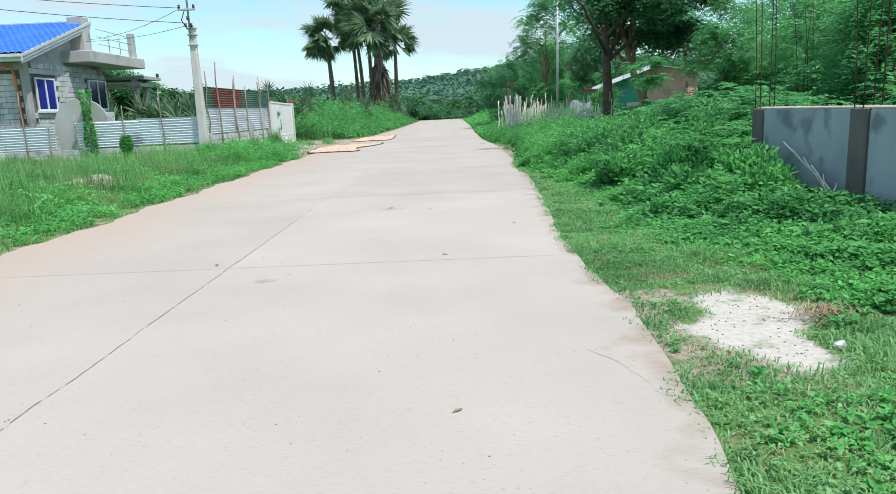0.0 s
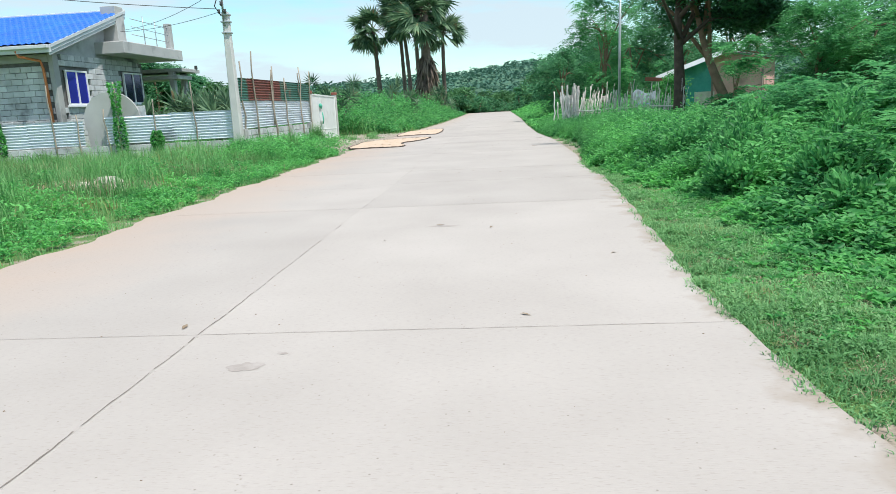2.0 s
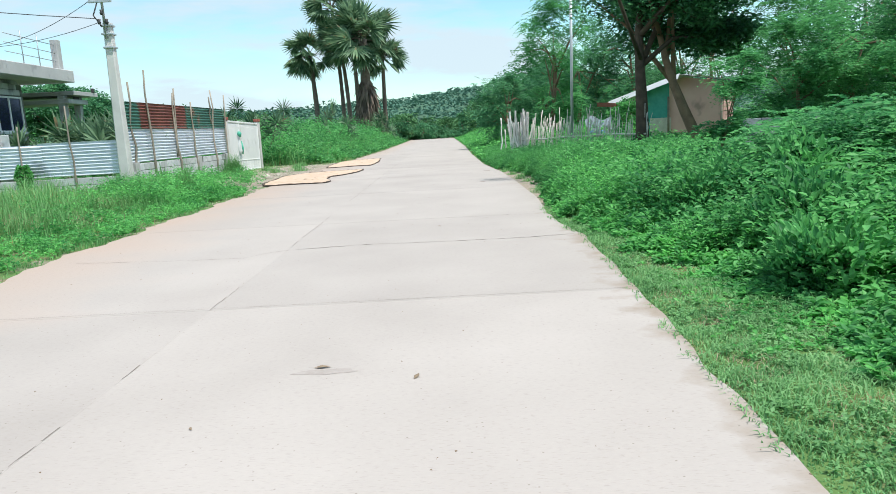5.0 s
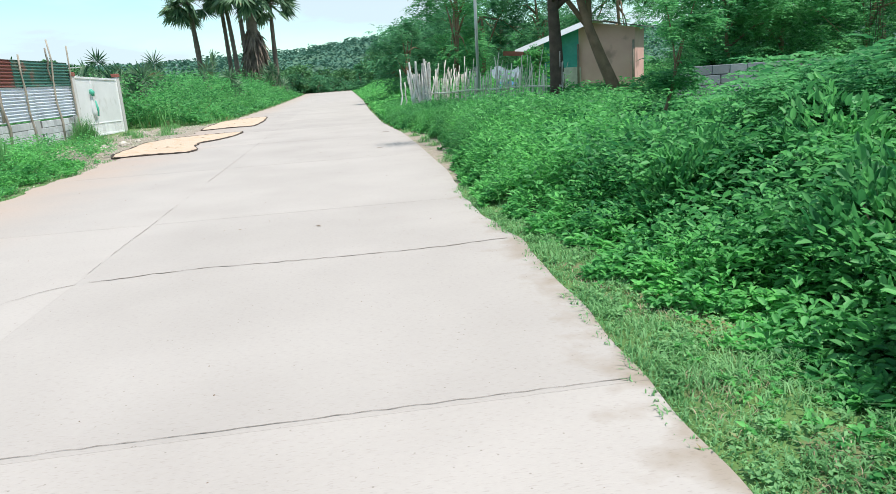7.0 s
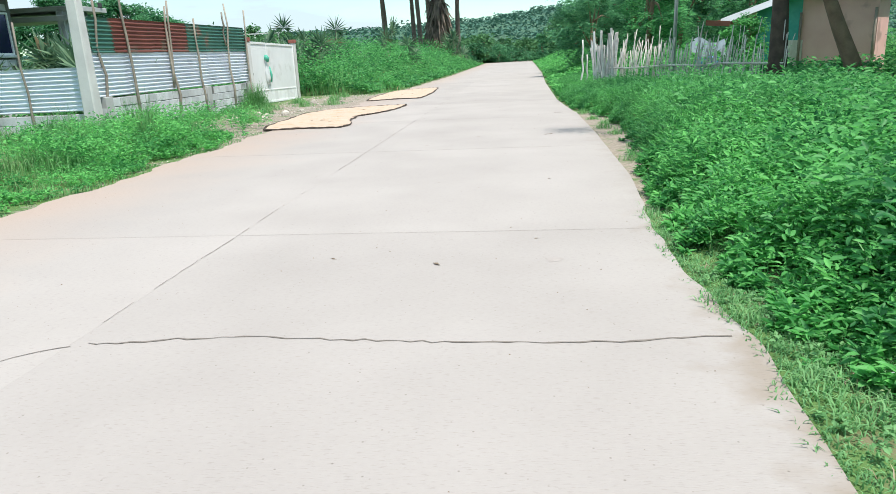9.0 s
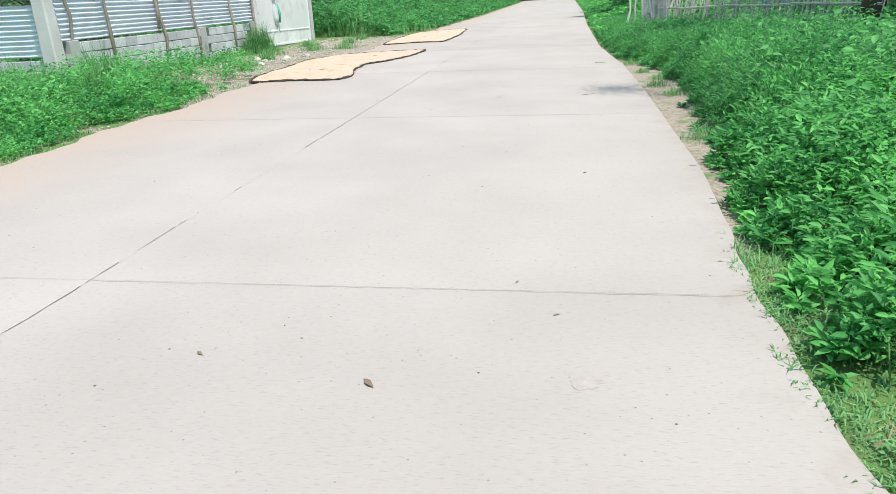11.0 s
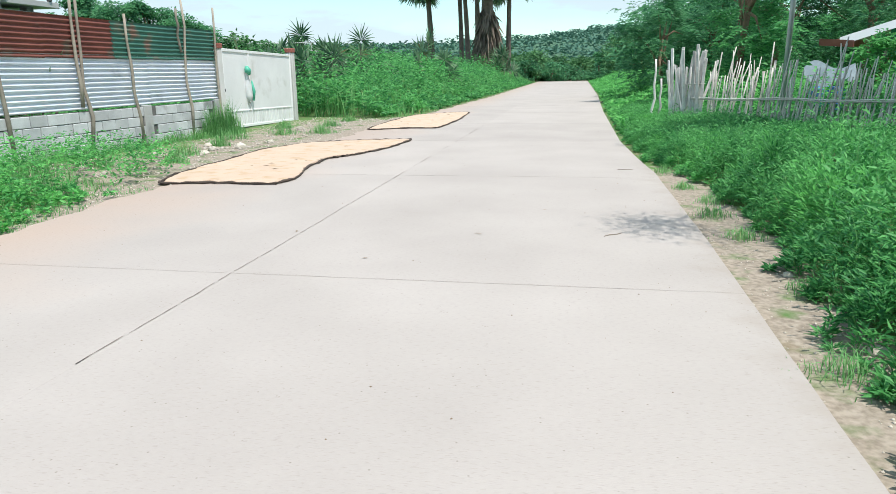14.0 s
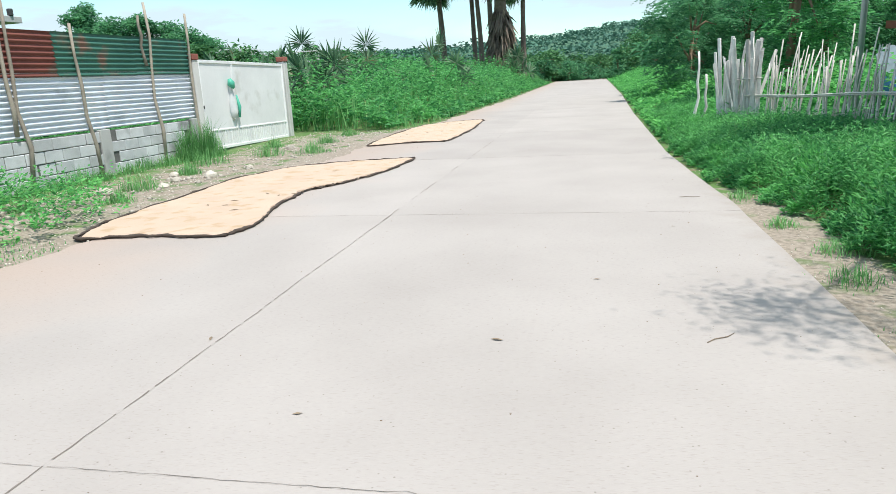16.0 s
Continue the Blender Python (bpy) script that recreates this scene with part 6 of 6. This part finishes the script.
hh = 0.10 + 0.30 * sm(0.3, 2.0, off_left(q)) * rng.uniform(0.4, 1.2, len(q))
low_ = scatter(-6.4, -4.7, 4, 24, 3000)
low_ = low_[(off_left(low_) > 0.08) & (off_left(low_) < 1.5) & (lumps(low_[:, 0], low_[:, 1], 1.9, 4) > 0.4)]
stuff("edge_weeds", weeds_arrays(low_, rng.uniform(0.05, 0.2, len(low_)), 14, 0.05, 0.024, 0.3), L_WEED, "low bright weeds along the road edge", "weeds")
more = np.concatenate([scatter(-7.6, -5.1, 21.3, 25.6, 520), scatter(-7.8, -6.3, 26, 29.2, 130), scatter(-6.2, -5.3, 26.2, 28.2, 45)])
q = np.concatenate([q, more])
q_ok = ((q[:, 0] + 6.8) / 1.2) ** 2 + ((q[:, 1] - 14.8) / 1.2) ** 2 > 1.0
hh = np.where(q_ok[:len(hh)], hh, 0.05)
hh = np.concatenate([hh, rng.uniform(0.3, 0.62, len(more)) * sm(0.1, 0.9, off_left(more))])
stuff("roadside_weeds", weeds_arrays(q, hh, 18, 0.075, 0.032, 0.35), L_WEED, "bright leafy weeds before the fences", "weeds")
q = scatter(-26, -8.2, 15, 27, 29000)
q = q[q[:, 1] < ly(q[:, 0]) - 0.2]
stuff("yard_grass", blade_arrays(on_ground(q), rng.uniform(0.08, 0.36, len(q)) * (0.35 + 1.4 * lumps(q[:, 0], q[:, 1], 0.9, 8)), rng.uniform(0.008, 0.016, len(q)), 0.8), L_GRASS, "long grass before the low fence", "grass")
stuff("pale_tufts", tufts(np.column_stack([rng.uniform(-15, -6.4, 80), rng.uniform(15.8, 25.3, 80)]), 200, 0.30, 0.50, 0.008, 0.7), L_PALE, "tall pale grass tufts before the fences", "grass")
# tufts along the fence foot and by the gate
cs = [(fx(c) + 0.35, c) for c in (27.4, 27.9, 28.5, 29.0, 29.7, 30.3, 30.9, 31.4, 32.1, 32.6, 33.4, 34.0)] + [(-7.3, 33.2), (-6.6, 34.6), (-6.7, 30.2), (-7.0, 28.2), (-6.2, 37.0), (-5.7, 34.9), (-6.9, 31.9), (-6.1, 28.9), (-7.4, 36.5), (-6.4, 39.2)]
stuff("grass_tufts", tufts(cs, 230, 0.17, 0.34, 0.009, 0.9), L_GRASS, "scattered grass tufts at the fence foot", "grass")
stuff("tall_tuft", tufts(((-6.8, 23.6), (-7.2, 24.5), (-6.5, 24.7), (-7.6, 23.4), (-7.4, 25.6), (-6.1, 23.9), (fx(34.6) + 0.4, 34.5), (fx(35.0) + 0.45, 34.9), (fx(34.2) + 0.35, 34.1)), 420, 0.16, 0.95, 0.010, 0.5), L_GRASS, "tall grass tuft beside the gate post", "grass")
# bank past the gate
q = scatter(-20, -4.6, 40.8, 100, 10500)
d = off_left(q)
q = q[(d > 0.15) & ((d > 0.9) | (q[:, 1] > 44)) & ~((q[:, 0] < -8.7) & (q[:, 1] < 41.2))]
hh = (0.25 + 1.25 * sm(0.3, 3.2, off_left(q))) * (0.30 + 1.2 * lumps(q[:, 0], q[:, 1], 0.9, 2)) * rng.uniform(0.7, 1.2, len(q))
stuff("bank_shrubs", weeds_arrays(q, hh, 14, 0.20, 0.088, 0.3), L_SHRUB, "overgrown green bank past the gate", "shrubs")
q = scatter(-18, -4.6, 41, 108, 16000)
d = off_left(q)
q = q[(d > 0.05) & ~((q[:, 0] < -8.7) & (q[:, 1] < 41.2))]
hh = (0.25 + 0.9 * sm(0.2, 2.5, off_left(q))) * rng.uniform(0.6, 1.3, len(q))
stuff("bank_grass", blade_arrays(on_ground(q), hh, rng.uniform(0.02, 0.045, len(q)), 0.7), L_GRASS, "long grass on the bank past the gate", "grass")
# far verge on the other side
q = scatter(1.75, 9, 36, 112, 6000)
d = off_right(q)
q = q[d > 0.15]
hh = (0.2 + 0.75 * sm(0.3, 4, off_right(q))) * rng.uniform(0.6, 1.3, len(q))
stuff("far_verge_shrubs", weeds_arrays(q, hh, 13, 0.17, 0.08, 0.3), L_WEED, "green weeds along the far verge", "weeds")
for i in range(16):
    tree(-15 + i * 2.0 + random.uniform(-0.8, 0.8), 114.5 + random.uniform(0, 7), random.uniform(1.8, 3.6), random.uniform(1.2, 2.2), 230 + i, (L_TREE, L_DARK, L_FAR)[i % 3], M_BARK2, 1300, "dark bush closing the end of the road", 0.08, (0, 0), 0.02, 0.34, False, 14)
q = scatter(-40, 34, 113, 135, 3200)
stuff("road_end_scrub", weeds_arrays(q, rng.uniform(0.3, 1.7, len(q)) * (0.5 + lumps(q[:, 0], q[:, 1], 0.5)), 16, 0.36, 0.16, 0.3), L_TREE, "scrub closing the end of the road", "shrubs")
# undergrowth under the trees
q = scatter(6.0, 30, 24.5, 56, 5000)
q = q[~((q[:, 0] > 8) & (q[:, 0] < 14.5) & (q[:, 1] > 36.5) & (q[:, 1] < 45))]
stuff("undergrowth", weeds_arrays(q, rng.uniform(0.3, 1.5, len(q)) * np.where((q[:, 1] < 37) & (q[:, 0] < 14), 0.45, 1.0), 16, 0.17, 0.075, 0.25), L_SHRUB, "green undergrowth beneath the trees", "shrubs")
q = scatter(-30, -9.2, 27, 48, 3000)
q = q[~((q[:, 0] < -14) & (q[:, 1] < 38)) & (q[:, 0] < fx(q[:, 1]) - 0.5)]
stuff("yard_shrubs", weeds_arrays(q, rng.uniform(0.3, 1.4, len(q)), 16, 0.16, 0.07, 0.3), L_SHRUB, "green shrubs in the yard behind the fence", "shrubs")

# ---- small things on the ground ----
def stone_mesh(r_, seed, squash=0.65):
    k = random.Random(seed)
    bm = bmesh.new()
    bmesh.ops.create_icosphere(bm, subdivisions=2, radius=1)
    for v_ in bm.verts:
        f = 1 + 0.22 * noise.noise(v_.co * 1.6 + Vector((seed, 0, 0))) + 0.1 * k.uniform(-1, 1)
        v_.co = Vector((v_.co.x * r_ * f, v_.co.y * r_ * f * 0.8, v_.co.z * r_ * f * squash))
    me = bpy.data.meshes.new("stone")
    bm.to_mesh(me)
    bm.free()
    me.materials.append(M_STONE)
    return me


for i, (x, y, r_) in enumerate(((-7.1, 15.6, 0.30), (-6.85, 15.4, 0.18), (-7.4, 15.25, 0.22), (-7.6, 16.0, 0.20), (-6.9, 19.1, 0.13), (-6.35, 30.3, 0.09), (2.5, 22.6, 0.05), (2.35, 21.9, 0.06), (2.3, 23.4, 0.045), (5.2, 23.9, 0.42), (5.75, 23.8, 0.36), (4.8, 24.1, 0.34), (-6.5, 30.9, 0.10), (-6.1, 31.3, 0.13), (-6.9, 29.6, 0.14), (-6.0, 32.5, 0.08), (-7.0, 31.6, 0.09), (-6.6, 35.7, 0.12))):
    ob = tagged(new("stone", stone_mesh(r_, 500 + i)), "pale rough limestone lying in the verge", "stone", "verge stones")
    ob.location = (x, y, float(ground_z(x, y)) + r_ * 0.25)

def pebbles(name, xy, size, material, label):
    """Small angular stones as one heap of pieces."""
    n = len(xy)
    base = np.array([(1, 0, 0), (-0.5, 0.87, 0), (-0.5, -0.87, 0), (0.1, 0, 1), (0, 0.05, -0.4)])
    f = np.array([(0, 1, 3), (1, 2, 3), (2, 0, 3), (1, 0, 4), (2, 1, 4), (0, 2, 4)])
    a, s_ = rng.uniform(0, 6.3, n), size * rng.uniform(0.4, 1.4, n)
    x = base[None, :, 0] * np.cos(a)[:, None] - base[None, :, 1] * np.sin(a)[:, None]
    y = base[None, :, 0] * np.sin(a)[:, None] + base[None, :, 1] * np.cos(a)[:, None]
    z = np.maximum(ground_z(xy[:, 0], xy[:, 1]), np.where((off_right(xy) < 0) & (off_left(xy) < 0), 0.0, -1)) + (0.002 if name == "crushed_stone" else 0)
    v = np.stack([xy[:, :1] + x * s_[:, None], xy[:, 1:] + y * s_[:, None], z[:, None] + (base[None, :, 2] * 0.7) * s_[:, None]], -1).reshape(-1, 3)
    t = (np.arange(n)[:, None, None] * 5 + f[None]).reshape(-1, 3)
    tagged(new(name, tri_mesh(name, v, t, material)), label, "stones", kind="stuff")


q = scatter(1.2, 2.8, 4.0, 6.4, 700)
pebbles("crushed_stone", q[(lime(q[:, 0], q[:, 1]) > 0.2) & (off_right(q) > 0.02)], 0.008, M_GRAVEL, "loose white limestone chips on the patch")
q = scatter(1.75, 3.2, 19, 36, 1500)
pebbles("verge_grit", q[(off_right(q) > 0.03) & (off_right(q) < 0.9) & (q[:, 1] > 19.8)], 0.012, M_STONE, "pale grit on the bare verge strip")
q = scatter(-8.2, -4.5, 22, 41, 3600)
pebbles("gate_grit", q[(off_left(q) > -0.05)], 0.018, M_STONE, "pale stones on bare soil before the gate")
q = np.column_stack([rng.normal(-6.6, 0.75, 260), rng.uniform(27, 40, 260)])
pebbles("soil_clods", q[(off_left(q) > 0.5) & (q[:, 0] > -8.3)], 0.055, M_STONE, "broken clods and stones on the bank before the gate")
q = scatter(-4.4, 1.7, 2.5, 36, 420)
pebbles("road_grit", q, 0.006, M_LEAFLITTER, "specks of grit scattered over the road")

LEAF = Geo().add([(-0.05, 0, 0.004), (0, 0.016, 0.013), (0.06, 0.004, 0.006), (0, -0.018, 0.010), (-0.02, 0.012, 0.010), (0.03, -0.013, 0.012)], [(0, 3, 1, 4), (3, 5, 2, 1)]).done("dry_leaf", M_LEAFLITTER)
for i, (x, y, s_) in enumerate(((-0.68, 10.97, 1.6), (-0.12, 10.74, 1.3), (0.12, 7.63, 1.2), (0.92, 9.3, 1.0), (-1.17, 10.2, 0.7), (-0.96, 23.24, 0.8), (1.25, 27.25, 0.7), (1.1, 27.1, 0.6), (0.9, 19.95, 0.8), (-0.01, 16.68, 1.3), (0.7, 17.33, 0.6), (-2.0, 7.55, 1.5), (-0.16, 24.2, 1.2), (0.5, 17.7, 0.6), (-0.8, 16.85, 0.8), (0.2, 4.2, 1.0), (-1.9, 24.1, 1.0), (0.4, 25.4, 0.8))):
    ob = tagged(new("dry_leaf", LEAF), "curled dry brown leaf lying on the road", "leaf", "leaves on the road")
    ob.location, ob.rotation_euler, ob.scale = (x, y, 0.001), (0, 0, i * 1.3), (s_ * 0.6, s_ * 0.6, s_ * 0.6)
TWIG = Geo().tube([(-0.1, 0, 0.004), (-0.03, 0.012, 0.005), (0.05, -0.006, 0.005), (0.12, 0.01, 0.004)], [0.003, 0.0035, 0.003, 0.002], 5).done("twig", M_TWIG, True)
for i, (x, y) in enumerate(((1.42, 28.6), (1.05, 24.3))):
    ob = tagged(new("twig", TWIG), "thin dry twig lying on the road", "twig", "twigs on the road")
    ob.location, ob.rotation_euler = (x, y, 0.0), (0, 0, i * 0.7)


def stain(x, y, rx, ry, seed, label):
    n = 48
    k = random.Random(seed)
    ph = [k.uniform(0, 6.28) for _ in range(3)]
    ring_ = []
    for a in np.linspace(0, 2 * math.pi, n, endpoint=False):
        f_ = 1 + 0.14 * math.sin(2 * a + ph[0]) + 0.10 * math.sin(5 * a + ph[1]) + 0.05 * math.sin(9 * a + ph[2])
        ring_.append((x + rx * f_ * math.cos(a), y + ry * f_ * math.sin(a)))
    g = Geo().add([(x, y, 0.003)] + [(a, b, 0.0015) for a, b in ring_], [(0, 1 + i, 1 + (i + 1) % n) for i in range(n)])
    tagged(new("mortar_spill", g.done("mortar_spill", M_PATCH, True)), label, "mortar", "mortar spills")


stain(-1.36, 6.86, 0.085, 0.065, 1, "thin grey mortar spill dried on the road")
stain(-1.22, 7.05, 0.03, 0.018, 9, "small grey mortar spill dried on the road")
stain(0.82, 16.76, 0.06, 0.05, 2, "small grey mortar spill dried on the road")
stain(-0.65, 10.9, 0.16, 0.05, 3, "thin grey mortar spill dried on the road")
stain(0.35, 3.45, 0.09, 0.06, 4, "small grey mortar spill dried on the road")


def crumpled(name, x, y, r_, material, seed, label, category):
    me = stone_mesh(r_, seed, 0.8)
    me.materials.clear()
    me.materials.append(material)
    ob = tagged(new(name, me), label, category)
    ob.location = (x, y, float(ground_z(x, y)) + r_ * 0.5)


crumpled("plastic_litter", 2.24, 4.82, 0.038, M_TIN, 901, "crumpled clear plastic bag on the gravel edge", "litter")
crumpled("paper_litter", 2.15, 14.9, 0.05, M_SACK, 902, "crumpled pale wrapper in the weeds", "litter")
crumpled("bottle_cap", 2.3, 20.3, 0.03, M_BLUETUB, 903, "bright blue plastic scrap among the weeds", "litter")
k = 260
q = np.column_stack([2.42 + rng.normal(0, 0.10, k), 5.30 + rng.normal(0, 0.08, k)])
stuff("straw", blade_arrays(on_ground(q) + (0, 0, 0.03), rng.uniform(0.03, 0.08, k), rng.uniform(0.004, 0.008, k), 3.0), M_DRY, "dry straw heap beside the gravel", "straw")
q = np.concatenate([np.column_stack([a + rng.normal(0, s1, 500), b + rng.normal(0, 0.3, 500)]) for a, b, s1 in ((-7.2, 19.0, 0.6), (-7.0, 18.4, 0.5), (-6.4, 18.4, 0.5), (-6.9, 15.3, 0.5), (-7.4, 15.0, 0.5), (-8.4, 15.2, 0.6), (-7.6, 15.4, 0.5), (-8.6, 17.0, 0.5), (-7.4, 21.5, 0.3), (-10.5, 20.5, 0.9), (-12.5, 21.5, 0.9), (-9.5, 18.5, 0.7), (-14, 20, 0.9))])
stuff("dry_grass", blade_arrays(on_ground(q), rng.uniform(0.1, 0.35, len(q)), rng.uniform(0.004, 0.009, len(q)), 1.6), M_DRY, "dry flattened grass on the verge", "grass")
dead = group("dead_branch", "fallen pale dead branches against the wall", "branch", (4.1, 9.0, 0))
for i in range(6):
    part("stick", stake_mesh((4.0 + 0.1 * i, 8.2 + 0.12 * i, 0.12), (4.42, 8.9 + 0.25 * i, 0.35 + 0.08 * i), 0.012, 600 + i, "stick", M_BAMBOO), dead)

# far building seen past the gate
far = group("far_building", "unfinished concrete building far beyond the gate", "building", (-25, 74, 0))
box_part("slab", (-29.5, 72, 3.05), (-20, 78, 3.3), M_POST, far)
box_part("tower", (-28.9, 72.5, 3.3), (-26.9, 75, 4.25), M_POST, far)
box_part("roof", (-29.3, 72.2, 4.25), (-26.5, 75.3, 4.45), M_FASCIA, far)
for x in (-29.3, -27.0, -24.7, -22.4, -20.3):
    box_part("column", (x, 72.1, 0), (x + 0.3, 72.4, 3.05), M_POST, far)
    box_part("rail_post", (x, 72.1, 3.3), (x + 0.1, 72.2, 3.85), M_POST, far)
box_part("rail", (-29.5, 72.1, 3.85), (-20, 72.2, 3.93), M_POST, far)

# ---- block pieces, last ----
block_wall(fence, (fx(26.85), 26.85), (fx(31.9), 31.9), 0.0, 4)
block_wall(fence, (fx(32.12), 32.12), (fx(34.9), 34.9), 0.0, 4)
block_wall(low, (-8.95, ly(-8.95)), (-20, ly(-20)), -0.09, 3)
block_wall(house, (HX - 0.06, HY + 0.28), (HX - 0.06, 33.1), 0.05, 18, skip=((0.15, 1.72, 1.85, 3.25), (4.0, 5.75, 1.85, 3.3)))
block_wall(house, (HX - 0.2, HY + 0.055), (-18.7, HY + 0.055), 0.05, 16)
block_wall(house, (-18.95, HY + 0.055), (-24, HY + 0.055), 0.05, 16, skip=((0.4, 1.8, 1.9, 2.75),))
DARKBLOCK = Geo().box((-0.06, -0.197, -0.096), (0.06, 0.197, 0.096), 0.008).done("block", M_DARKBLOCK)
block_wall(block_wall_far, (7.4, 23.96), (10.5, 23.96), 0.2, 5, DARKBLOCK)
